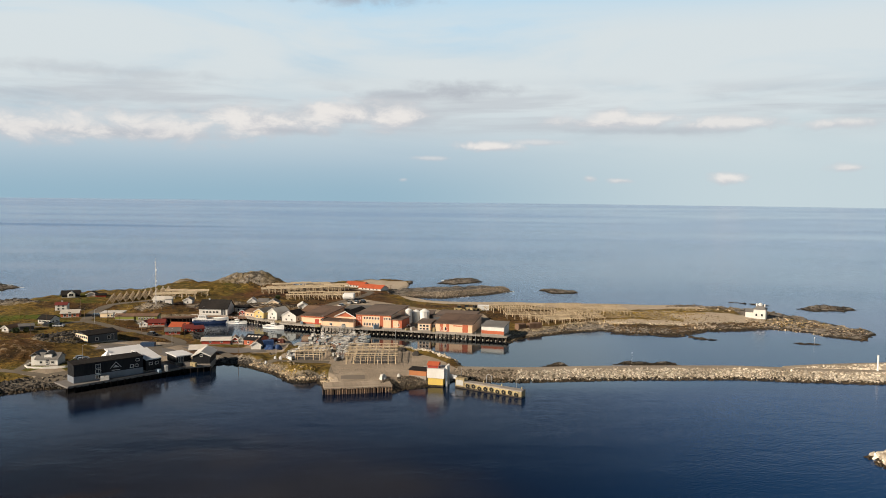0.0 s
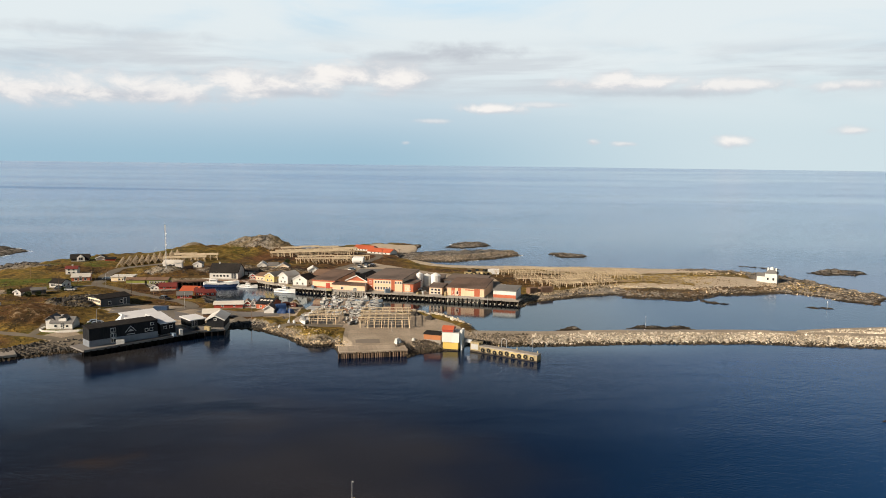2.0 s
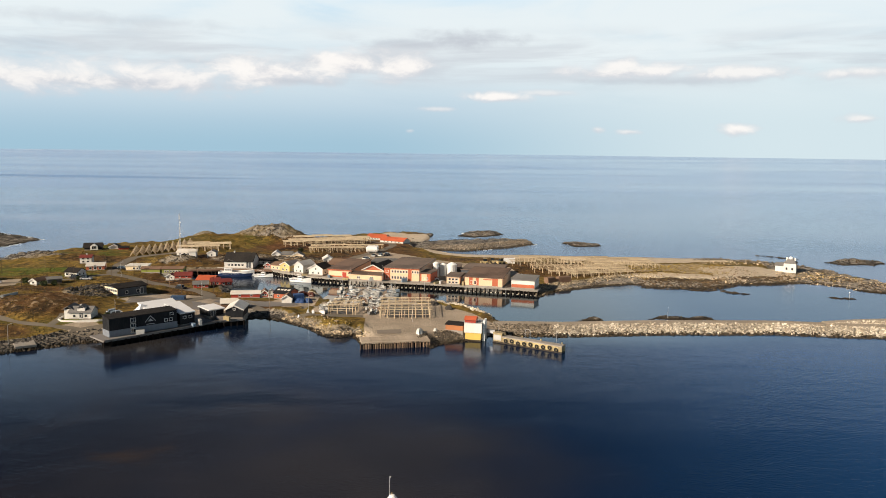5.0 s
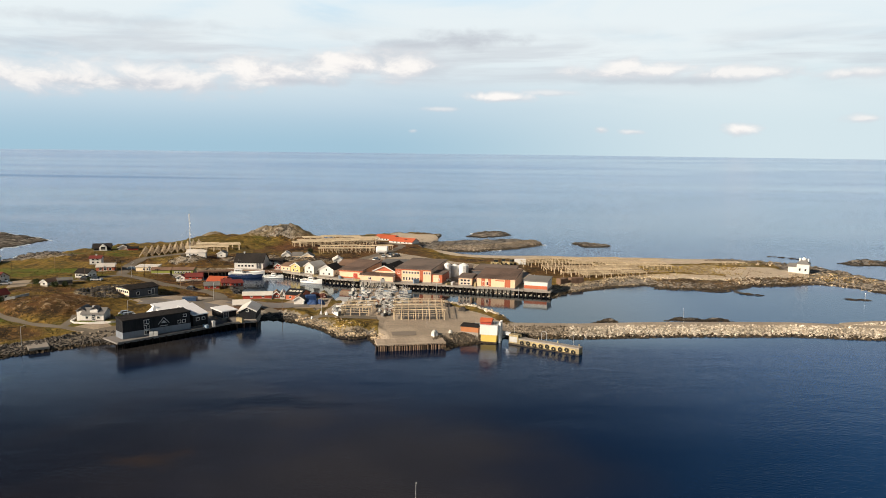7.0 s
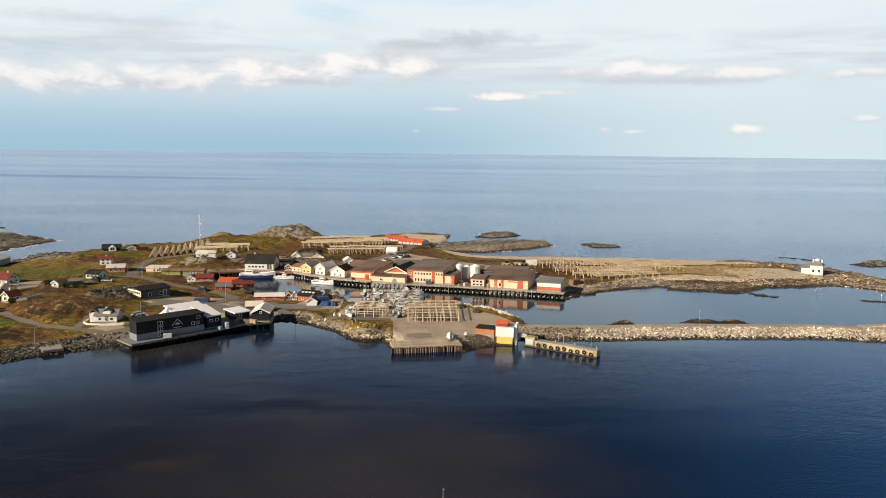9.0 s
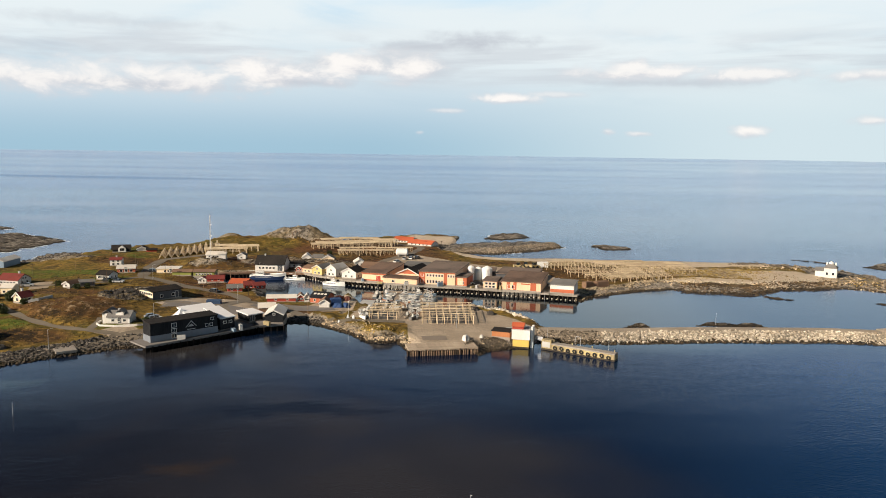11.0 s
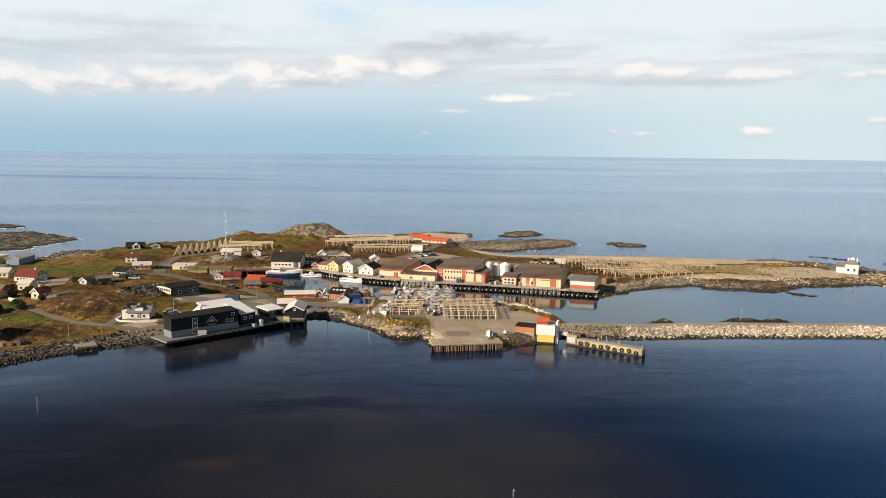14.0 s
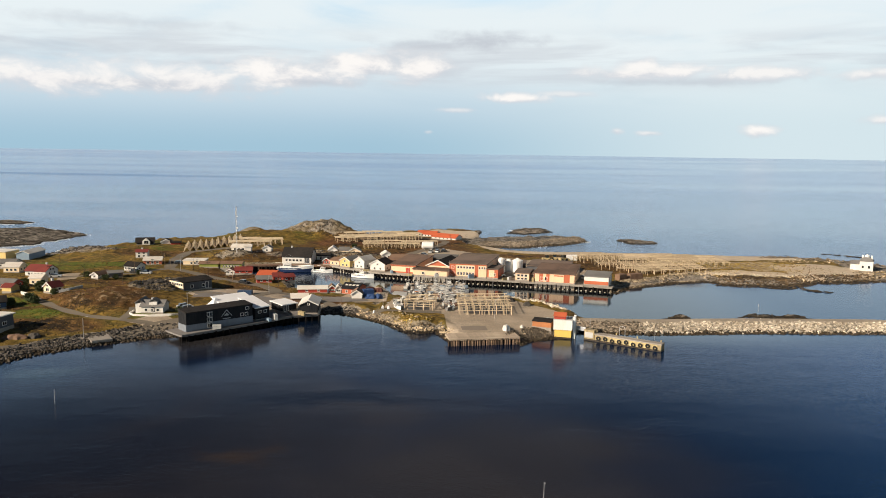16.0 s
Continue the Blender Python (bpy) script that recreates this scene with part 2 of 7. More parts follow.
    gust = k.ramp(k.noise(k.vec("MULTIPLY", p, (0.35, 1.0, 1.0)), 0.006, 4, 0.6, 0.6), 0.36, 0.62, 0.25, 1.0)
    # sheltered water behind the breakwater lies almost still, the open sea is rougher
    calm = k.ramp(shelter, 0.75, 1.1, 0.16, 1.0)
    calm = k.math("MULTIPLY", calm, k.ramp(sep.outputs[1], 240, 420, 0.42, 1.0))
    h = k.math("ADD", k.math("MULTIPLY", rip, k.math("SUBTRACT", 0.09, k.math("MULTIPLY", bay, 0.03))), k.math("ADD", chop, k.math("MULTIPLY", swell, 0.17)))
    bm = k.n("ShaderNodeBump")
    k.link(k.math("MULTIPLY", gust, calm), bm.inputs["Strength"])
    bm.inputs["Distance"].default_value = 1.0
    k.link(h, bm.inputs["Height"])
    k.link(bm.outputs[0], gl.inputs["Normal"])
    k.link(bm.outputs[0], fr.inputs["Normal"])
    k.link(fr.outputs[0], mixer.inputs[0])
    k.link(b.outputs[0], mixer.inputs[1])
    k.link(gl.outputs[0], mixer.inputs[2])
    k.link(mixer.outputs[0], out.inputs[0])
    return m


def noise_colour(self, vector, scale):
    m = self.n("ShaderNodeTexNoise")
    self.link(vector, m.inputs["Vector"])
    m.inputs["Scale"].default_value = scale
    m.inputs["Detail"].default_value = 3
    return m.outputs["Color"]


Nodes.n_col = noise_colour
# middle, half widths and strength of the weed beds on the bottom of the bay
WEED_BEDS = [(-80, 130, 66, 50, 0.9), (-24, 122, 40, 44, 0.85), (-58, 158, 36, 26, 0.75), (-88, 205, 30, 16, 0.9), (-106, 149, 14, 8, 1.0), (-40, 150, 34, 24, 0.5)]


SHOALS = [(-63, 130, 9, 4.0, 0.1, (0.026, 0.018, 0.011)), (-106, 149, 15, 8, 0.95, (0.003, 0.003, 0.006)), (-50, 164, 22, 6, 0.3, (0.002, 0.003, 0.008)), (-121, 175, 12, 6, 0.2, (0.020, 0.034, 0.045))]


def ground_material():
    """Ground cover by the masks rock (red), lawn (green), paved (blue), heather (alpha)."""
    m = bpy.data.materials.new("ground_cover")
    m.use_nodes = True
    k = Nodes(m.node_tree)
    out, b = k.n("ShaderNodeOutputMaterial"), k.n("ShaderNodeBsdfPrincipled")
    p = k.n("ShaderNodeTexCoord").outputs["Object"]
    a = k.n("ShaderNodeAttribute")
    a.attribute_name = "cover"
    sep = k.n("ShaderNodeSeparateColor")
    k.link(a.outputs["Color"], sep.inputs[0])
    n1, n2, n3 = k.noise(p, 0.07, 6, 0.65, 0.5), k.noise(p, 0.42, 7, 0.7, 0.3), k.noise(p, 1.6, 5, 0.75)
    n0 = k.noise(p, 0.028, 4, 0.55, 0.6)
    grass = k.mix(k.ramp(n1, 0.34, 0.62), (0.245, 0.148, 0.034), (0.065, 0.050, 0.013))
    grass = k.mix(k.ramp(n0, 0.52, 0.64, 0, 0.5), grass, (0.070, 0.074, 0.012))
    grass = k.mix(k.ramp(n2, 0.46, 0.66, 0, 0.7), grass, (0.25, 0.165, 0.036))
    grass = k.mix(k.ramp(k.math("ADD", k.math("MULTIPLY", n1, 0.6), k.math("MULTIPLY", n2, 0.4)), 0.50, 0.40, 0, 0.85), grass, (0.018, 0.016, 0.008))
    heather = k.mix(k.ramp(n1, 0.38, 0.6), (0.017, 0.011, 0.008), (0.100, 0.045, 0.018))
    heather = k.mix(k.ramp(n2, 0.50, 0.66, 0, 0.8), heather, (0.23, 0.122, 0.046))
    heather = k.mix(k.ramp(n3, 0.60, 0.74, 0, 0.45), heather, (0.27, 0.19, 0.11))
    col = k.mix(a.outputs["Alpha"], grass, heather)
    lawn = k.mix(k.ramp(n2, 0.35, 0.65), (0.050, 0.082, 0.010), (0.115, 0.125, 0.018))
    col = k.mix(k.math("MULTIPLY", sep.outputs[1], k.ramp(k.math("ADD", k.math("MULTIPLY", n1, 0.7), k.math("MULTIPLY", n2, 0.3)), 0.62, 0.44, 0.15, 1.0)), col, lawn)
    rock = k.mix(k.ramp(n2, 0.38, 0.62), (0.036, 0.031, 0.026), (0.29, 0.252, 0.205))
    rock = k.mix(k.ramp(n3, 0.5, 0.68, 0, 0.6), rock, (0.45, 0.42, 0.37))
    z = k.n("ShaderNodeSeparateXYZ")
    k.link(p, z.inputs[0])
    tide = k.ramp(k.math("ADD", z.outputs[2], k.math("MULTIPLY", n2, 0.7)), 0.85, 0.55)
    lichen = k.mix(k.math("MULTIPLY", k.ramp(n1, 0.4, 0.62, 0, 0.5), k.ramp(z.outputs[2], 1.0, 2.2)), rock, (0.20, 0.14, 0.05))
    rock = k.mix(tide, lichen, (0.028, 0.022, 0.014))
    edge = k.math("ADD", sep.outputs[0], k.math("MULTIPLY", k.math("SUBTRACT", n2, 0.5), 0.9))
    col = k.mix(k.ramp(edge, 0.35, 0.62), col, rock)
    gravel = k.mix(k.ramp(n1, 0.38, 0.62), (0.30, 0.242, 0.18), (0.39, 0.318, 0.24))
    gravel = k.mix(k.ramp(n3, 0.42, 0.7, 0, 0.45), gravel, (0.15, 0.14, 0.13))
    sand = k.mix(k.ramp(n2, 0.35, 0.65), (0.50, 0.415, 0.315), (0.40, 0.33, 0.25))
    beach = k.math("MAXIMUM", k.ramp(z.outputs[0], 28, 55), k.ramp(z.outputs[1], 385, 402))
    gravel = k.mix(k.math("MULTIPLY", beach, k.ramp(z.outputs[1], 290, 310)), gravel, sand)
    edge2 = k.math("ADD", sep.outputs[2], k.math("MULTIPLY", k.math("SUBTRACT", n2, 0.5), 0.5))
    col = k.mix(k.ramp(edge2, 0.4, 0.6), col, gravel)
    k.link(col, b.inputs["Base Color"])
    b.inputs["Roughness"].default_value = 0.9
    b.inputs["Specular IOR Level"].default_value = 0.15
    bm = k.n("ShaderNodeBump")
    bm.inputs["Strength"].default_value, bm.inputs["Distance"].default_value = 1.0, 0.6
    k.link(k.math("ADD", k.math("MULTIPLY", n2, 0.8), k.math("MULTIPLY", n3, 0.35)), bm.inputs["Height"])
    k.link(bm.outputs[0], b.inputs["Normal"])
    k.link(b.outputs[0], out.inputs[0])
    return m


def glass_material():
    m = material("window_glass", (0.02, 0.025, 0.03), 0.1, spread=0.3, bump=0.02, spec=0.6)
    return m


def tuft_material():
    """Tussocks: each one straw, olive, rust or nearly black."""
    m = bpy.data.materials.new("grass_tussocks")
    m.use_nodes = True
    k = Nodes(m.node_tree)
    out, b = k.n("ShaderNodeOutputMaterial"), k.n("ShaderNodeBsdfPrincipled")
    rnd = k.n("ShaderNodeNewGeometry").outputs["Random Per Island"]
    p = k.n("ShaderNodeTexCoord").outputs["Object"]
    col = k.mix(k.ramp(rnd, 0.1, 0.55), (0.030, 0.024, 0.009), (0.10, 0.066, 0.017))
    col = k.mix(k.ramp(rnd, 0.6, 0.95), col, (0.17, 0.108, 0.028))
    col = k.mix(k.ramp(k.noise(p, 0.06, 3, 0.6), 0.5, 0.65, 0, 0.7), col, (0.12, 0.055, 0.025))
    k.link(col, b.inputs["Base Color"])
    b.inputs["Roughness"].default_value = 0.95
    b.inputs["Specular IOR Level"].default_value = 0.1
    k.link(b.outputs[0], out.inputs[0])
    return m


TUFT = tuft_material()
WATER, GROUND, GLASS = water_material(), ground_material(), glass_material()
WHITE = material("white_painted_boards", (0.64, 0.62, 0.58), 0.55, (0.46, 0.43, 0.39), 0.5, 3, 0.1, streak=0.25)
CREAM = material("cream_painted_boards", (0.76, 0.62, 0.42), 0.6, (0.55, 0.42, 0.28), 0.4, 3, 0.1, streak=0.25)
PINK = material("pale_salmon_render", (0.76, 0.50, 0.33), 0.7, (0.60, 0.36, 0.22), 0.4, 2, 0.1, streak=0.3)
BRICK = material("brick_red_cladding", (0.43, 0.115, 0.055), 0.7, (0.27, 0.07, 0.036), 0.5, 3, 0.12, streak=0.3)
RED = material("falu_red_boards", (0.36, 0.05, 0.03), 0.65, (0.18, 0.03, 0.02), 0.5, 3, 0.12, streak=0.25)
ORANGE = material("orange_red_sheet", (0.43, 0.10, 0.045), 0.6, (0.30, 0.065, 0.025), 0.5, 2, 0.08, per_thing=0.08)
YELLOW = material("ochre_yellow_boards", (0.64, 0.48, 0.20), 0.6, (0.45, 0.30, 0.09), 0.4, 3, 0.1, streak=0.25)
GREEN = material("olive_green_boards", (0.22, 0.24, 0.05), 0.65, (0.13, 0.14, 0.03), 0.5, 3, 0.1, streak=0.25)
BLACKB = material("black_stained_boards", (0.012, 0.013, 0.016), 0.6, (0.035, 0.035, 0.036), 0.5, 3, 0.1, streak=0.2, spec=0.08)
GREYB = material("slate_grey_cladding", (0.085, 0.09, 0.10), 0.6, (0.06, 0.062, 0.068), 0.5, 3, 0.1, streak=0.2, spec=0.08)
BLUEB = material("blue_grey_cladding", (0.20, 0.27, 0.34), 0.55, (0.14, 0.19, 0.25), 0.4, 3, 0.1, streak=0.2)
NAVY = material("dark_blue_boards", (0.03, 0.06, 0.12), 0.55, (0.02, 0.035, 0.07), 0.4, 3, 0.1, streak=0.2)
CONC = material("weathered_concrete", (0.30, 0.27, 0.235), 0.85, (0.17, 0.15, 0.13), 0.6, 1.5, 0.2)
# pale concrete darkened and blued: the base storey's shade is in the colour
BASEG = material("shaded_concrete_wall", (0.185, 0.205, 0.235), 0.8, (0.12, 0.13, 0.15), 0.6, 1.2, 0.12, streak=0.3)
CONCL = material("light_concrete_blockwork", (0.42, 0.42, 0.41), 0.8, (0.28, 0.28, 0.27), 0.5, 1.5, 0.15)
RACK_SHADE = material("rack_shade_ground", (0.125, 0.115, 0.105), 0.9, (0.075, 0.07, 0.066), 0.6, 1.2, 0.1)
CREST = material("pale_gravel_crest", (0.33, 0.275, 0.21), 0.9, (0.19, 0.16, 0.125), 0.7, 0.9, 0.2)
ROAD = material("pale_gravel_road", (0.165, 0.14, 0.108), 0.9, (0.10, 0.085, 0.066), 0.6, 1.2, 0.1)
YARD = material("grey_yard_asphalt", (0.185, 0.172, 0.163), 0.9, (0.11, 0.10, 0.094), 0.7, 0.8, 0.1)
PITCH = material("dark_felt_roofing", (0.017, 0.016, 0.016), 0.85, (0.036, 0.031, 0.028), 0.6, 1.2, 0.15, per_thing=0.15, spec=0.08)
SLATE = material("grey_slate_roofing", (0.16, 0.155, 0.15), 0.7, (0.10, 0.095, 0.09), 0.6, 2, 0.15, per_thing=0.15, spec=0.08)
TIN = material("pale_sheet_roofing", (0.60, 0.57, 0.52), 0.5, (0.42, 0.36, 0.30), 0.5, 1.5, 0.08, per_thing=0.08)
TARP = material("white_tarpaulin", (0.70, 0.70, 0.71), 0.5, (0.54, 0.54, 0.55), 0.4, 0.8, 0.08)
TILE = material("dark_red_roof_tiles", (0.17, 0.032, 0.026), 0.7, (0.10, 0.024, 0.02), 0.6, 2, 0.2)
RUST = material("brown_rusty_roofing", (0.21, 0.13, 0.085), 0.8, (0.11, 0.065, 0.045), 0.6, 1.5, 0.15)
POLE = material("weathered_pale_poles", (0.52, 0.42, 0.285), 0.85, (0.25, 0.19, 0.13), 0.5, 4, 0.2, per_thing=0.22)
PILE = material("tarred_timber_piles", (0.035, 0.027, 0.020), 0.9, (0.014, 0.011, 0.009), 0.6, 3, 0.2, per_thing=0.3)
FENDER = material("bleached_pile_heads", (0.42, 0.38, 0.32), 0.85, (0.22, 0.19, 0.16), 0.6, 3, 0.2, per_thing=0.25)
PLANK = material("grey_deck_planks", (0.40, 0.325, 0.245), 0.85, (0.24, 0.19, 0.145), 0.6, 3, 0.15, per_thing=0.15)
GOLD = material("yellow_painted_steel", (0.46, 0.365, 0.18), 0.75, (0.15, 0.12, 0.08), 0.85, 1.3, 0.2, streak=0.3)
RUBBER = material("black_tyre_rubber", (0.02, 0.02, 0.02), 0.8, spread=0.4)
STEEL = material("galvanised_steel", (0.55, 0.55, 0.55), 0.4, (0.38, 0.37, 0.36), 0.5, 4, 0.05, metal=0.7)
BOULDER = material("pale_quarried_granite", (0.66, 0.585, 0.475), 0.85, (0.24, 0.205, 0.16), 0.7, 0.9, 0.4, per_thing=0.3, stones=0.55)
BOULDERM = material("lichened_shore_rock", (0.41, 0.325, 0.215), 0.85, (0.13, 0.105, 0.075), 0.7, 0.9, 0.4, per_thing=0.35, stones=0.6)
BOULDERG = material("grey_quarried_rock", (0.064, 0.056, 0.049), 0.85, (0.022, 0.020, 0.018), 0.6, 0.9, 0.4, per_thing=0.3, stones=0.5)
PILEB = material("sunbleached_brown_piles", (0.27, 0.18, 0.115), 0.9, (0.03, 0.022, 0.016), 0.9, 2.0, 0.2, per_thing=0.75)
# near-black for dark piles and for the sheet of under-deck shade
PILEW = material("black_piles_and_shade", (0.012, 0.010, 0.009), 0.9, (0.006, 0.005, 0.005), 0.6, 2, 0.2, spec=0.05)
WEED = material("weedy_wet_rock", (0.050, 0.034, 0.017), 0.6, (0.02, 0.017, 0.012), 0.6, 1.2, 0.4, per_thing=0.3, stones=0.5)
LEAF = material("dull_green_leaves", (0.06, 0.075, 0.025), 0.8, (0.03, 0.036, 0.014), 0.6, 3, 0.2, per_thing=0.2)
BLUE = material("blue_tarpaulin", (0.03, 0.07, 0.18), 0.5, (0.02, 0.04, 0.11), 0.5, 2, 0.1)
NET = material("heaped_brown_nets", (0.10, 0.035, 0.025), 0.95, (0.05, 0.02, 0.015), 0.6, 4, 0.3)
HULLW = material("white_gelcoat", (0.72, 0.72, 0.70), 0.35, (0.66, 0.62, 0.58), 0.35, 2, 0.03)
HULLG = material("dulled_boat_paint", (0.50, 0.49, 0.46), 0.5, (0.32, 0.30, 0.27), 0.5, 2, 0.05, per_thing=0.25)
HULLB = material("blue_hull_paint", (0.015, 0.03, 0.08), 0.4, (0.015, 0.03, 0.09), 0.4, 2, 0.03)
KELP = material("brown_kelp_rock", (0.135, 0.088, 0.046), 0.75, (0.035, 0.026, 0.016), 0.8, 0.8, 0.4, per_thing=0.35, stones=0.7)
BOULDERD = material("dull_bank_stone", (0.25, 0.205, 0.155), 0.85, (0.075, 0.062, 0.047), 0.8, 0.5, 0.4, per_thing=0.3, stones=0.55)
RUSTY = material("faded_orange_brown_boards", (0.40, 0.155, 0.06), 0.7, (0.24, 0.10, 0.045), 0.5, 3, 0.12, streak=0.3)
YELB = material("bright_yellow_paint", (0.60, 0.42, 0.09), 0.65, (0.44, 0.32, 0.10), 0.5, 1.5, 0.1)
PATCH = material("darker_asphalt_patch", (0.215, 0.178, 0.143), 0.9, (0.15, 0.125, 0.10), 0.7, 1.0, 0.1)
BROWNR = material("weathered_brown_black_roofing", (0.145, 0.100, 0.078), 0.85, (0.060, 0.044, 0.037), 0.8, 1.2, 0.15, per_thing=0.15, spec=0.08)
FOAM = material("sea_foam", (0.72, 0.75, 0.78), 0.8, (0.40, 0.48, 0.56), 0.7, 0.6, 0.1)
FELT = material("weathered_brown_grey_felt", (0.165, 0.128, 0.108), 0.85, (0.075, 0.060, 0.052), 0.8, 0.9, 0.15, per_thing=0.12, spec=0.08)
STRAW = material("yellow_straw_grass", (0.36, 0.26, 0.065), 0.95, (0.16, 0.10, 0.03), 0.6, 2, 0.2, spec=0.1, stones=0.5)


# ---- building blocks ----
class Shape:
    """A mesh under construction: boxes, beams, tubes, slabs and lofts."""

    def __init__(self):
        self.v, self.f = [], []

    def add(self, verts, faces):
        o = len(self.v)
        self.v += [tuple(p) for p in verts]
        self.f += [tuple(i + o for i in f) for f in faces]
        return self

    def box(self, x0, x1, y0, y1, z0, z1):
        v = [(x0, y0, z0), (x1, y0, z0), (x1, y1, z0), (x0, y1, z0), (x0, y0, z1), (x1, y0, z1), (x1, y1, z1), (x0, y1, z1)]
        return self.add(v, [(3, 2, 1, 0), (4, 5, 6, 7), (0, 1, 5, 4), (1, 2, 6, 5), (2, 3, 7, 6), (3, 0, 4, 7)])

    def slab(self, quad, t):
        """A sheet over four corners, t thick upwards."""
        v = [tuple(p) for p in quad] + [(p[0], p[1], p[2] + t) for p in quad]
        return self.add(v, [(3, 2, 1, 0), (4, 5, 6, 7), (0, 1, 5, 4), (1, 2, 6, 5), (2, 3, 7, 6), (3, 0, 4, 7)])

    def tube(self, p, q, r, r1=None, n=6):
        p, q = Vector(p), Vector(q)
        d = (q - p).normalized()
        a = d.orthogonal().normalized()
        b = d.cross(a)
        r1 = r if r1 is None else r1
        ring = [(math.cos(2 * math.pi * i / n), math.sin(2 * math.pi * i / n)) for i in range(n)]
        v = [p + (a * c + b * s) * r for c, s in ring] + [q + (a * c + b * s) * r1 for c, s in ring]
        f = [(i, (i + 1) % n, n + (i + 1) % n, n + i) for i in range(n)]
        return self.add(v, f + [tuple(range(n))[::-1], tuple(range(n, 2 * n))])

    def prism(self, outline, z0, z1):
        """An upright body over an outline given anticlockwise."""
        n = len(outline)
        v = [(x, y, z0) for x, y in outline] + [(x, y, z1) for x, y in outline]
        f = [(i, (i + 1) % n, n + (i + 1) % n, n + i) for i in range(n)]
        return self.add(v, f + [tuple(range(n))[::-1], tuple(range(n, 2 * n))])

    def ring(self, centre, axis, r, thick, n=14, m=6):
        """A torus: a tyre."""
        c, d = Vector(centre), Vector(axis).normalized()
        a = d.orthogonal().normalized()
        b = d.cross(a)
        v = []
        for i in range(n):
            t = 2 * math.pi * i / n
            u = a * math.cos(t) + b * math.sin(t)
            for j in range(m):
                s = 2 * math.pi * j / m
                v.append(c + u * (r + thick * math.cos(s)) + d * thick * math.sin(s))
        f = [(i * m + j, ((i + 1) % n) * m + j, ((i + 1) % n) * m + (j + 1) % m, i * m + (j + 1) % m) for i in range(n) for j in range(m)]
        return self.add(v, f)

    def mesh(self, name, mat, smooth=False):
        me = bpy.data.meshes.new(name)
        me.from_pydata(self.v, [], self.f)
        me.materials.append(mat)
        if smooth:
            me.polygons.foreach_set("use_smooth", [True] * len(me.polygons))
        me.update()
        return me


def part(name, shape, mat, parent, label="", at=None, smooth=False):
    """One mesh object under a thing or under a part. shape: a Shape or a finished mesh."""
    data = shape if isinstance(shape, bpy.types.Mesh) else shape.mesh(name, mat, smooth)
    ob = new(name, data)
    ob.parent = parent
    if at is not None:
        ob.matrix_basis = at
    return tagged(ob, label)


# The plan below was drawn up from one survey point for low water; the tide stands higher than that. What was taken at
# height z therefore lies lower over the water (less at the shore) and so much farther out on its bearing.
SURVEY = np.array((-12.0, 0.0, 55.2))


def stretch(x, y, z):
    """How much farther off than drawn a place lies; numbers or arrays. The yard on the point was drawn lower than the rest."""
    x, y, z = (np.asarray(v, float) for v in (x, y, z))
    yard = np.exp(-(((x + 18) / 34) ** 2 + ((y - 228) / 36) ** 2) ** 2)
    return 1 + (1.4 - 0.8 * yard) * np.clip(z / 2.6, 0, 1) / (SURVEY[2] - z)


def seated(co):
    """Places of the plan, an array of rows (x, y, z), as they truly lie."""
    co = np.asarray(co, float)
    return SURVEY + (co - SURVEY) * stretch(*co.T)[:, None]


def seat(x, y, z):
    """The same for a whole thing that stands there, as a matrix."""
    c = Vector(SURVEY)
    return Matrix.Translation(c) @ Matrix.Scale(float(stretch(x, y, z)), 4) @ Matrix.Translation(-c)


def thing(name, label, category, x, y, z, rz=0.0, group="", kind="", level=None):
    """The Empty of a thing; level: a place on its deck, where its base is given as the origin."""
    ob = new(name)
    ob.matrix_basis = seat(*((x, y, z) if level is None else level)) @ pose(x, y, z, 0, 0, rz)
    return tagged(ob, label, category, group, kind)


# ---- the lie of the land ----
LATTICE = np.random.default_rng(7).random((256, 256))


def value_noise(x, y):
    xi, yi = np.floor(x).astype(int), np.floor(y).astype(int)
    fx, fy = x - xi, y - yi
    fx, fy = fx * fx * (3 - 2 * fx), fy * fy * (3 - 2 * fy)
    a, b = LATTICE[xi % 256, yi % 256], LATTICE[(xi + 1) % 256, yi % 256]
    c, d = LATTICE[xi % 256, (yi + 1) % 256], LATTICE[(xi + 1) % 256, (yi + 1) % 256]
    return (a * (1 - fx) + b * fx) * (1 - fy) + (c * (1 - fx) + d * fx) * fy


def fbm(x, y, size, octaves=4, gain=0.5):
    total, amp, norm = 0.0, 1.0, 0.0
    for i in range(octaves):
        total = total + amp * value_noise(x / size + 17.3 * i, y / size - 9.1 * i)
        norm += amp
        size, amp = size / 2.03, amp * gain
    return total / norm - 0.5


def inside(x, y, outline):
    """Distance to an outline, positive inside."""
    best, odd = np.full(x.shape, 1e9), np.zeros(x.shape, bool)
    for (ax, ay), (bx, by) in zip(outline, outline[1:] + outline[:1]):
        dx, dy = bx - ax, by - ay
        t = np.clip(((x - ax) * dx + (y - ay) * dy) / (dx * dx + dy * dy + 1e-9), 0, 1)
        best = np.minimum(best, np.hypot(x - ax - t * dx, y - ay - t * dy))
        cross = (ay > y) != (by > y)
        odd ^= cross & (x < (bx - ax) * (y - ay) / (by - ay + 1e-12) + ax)
    return np.where(odd, best, -best)


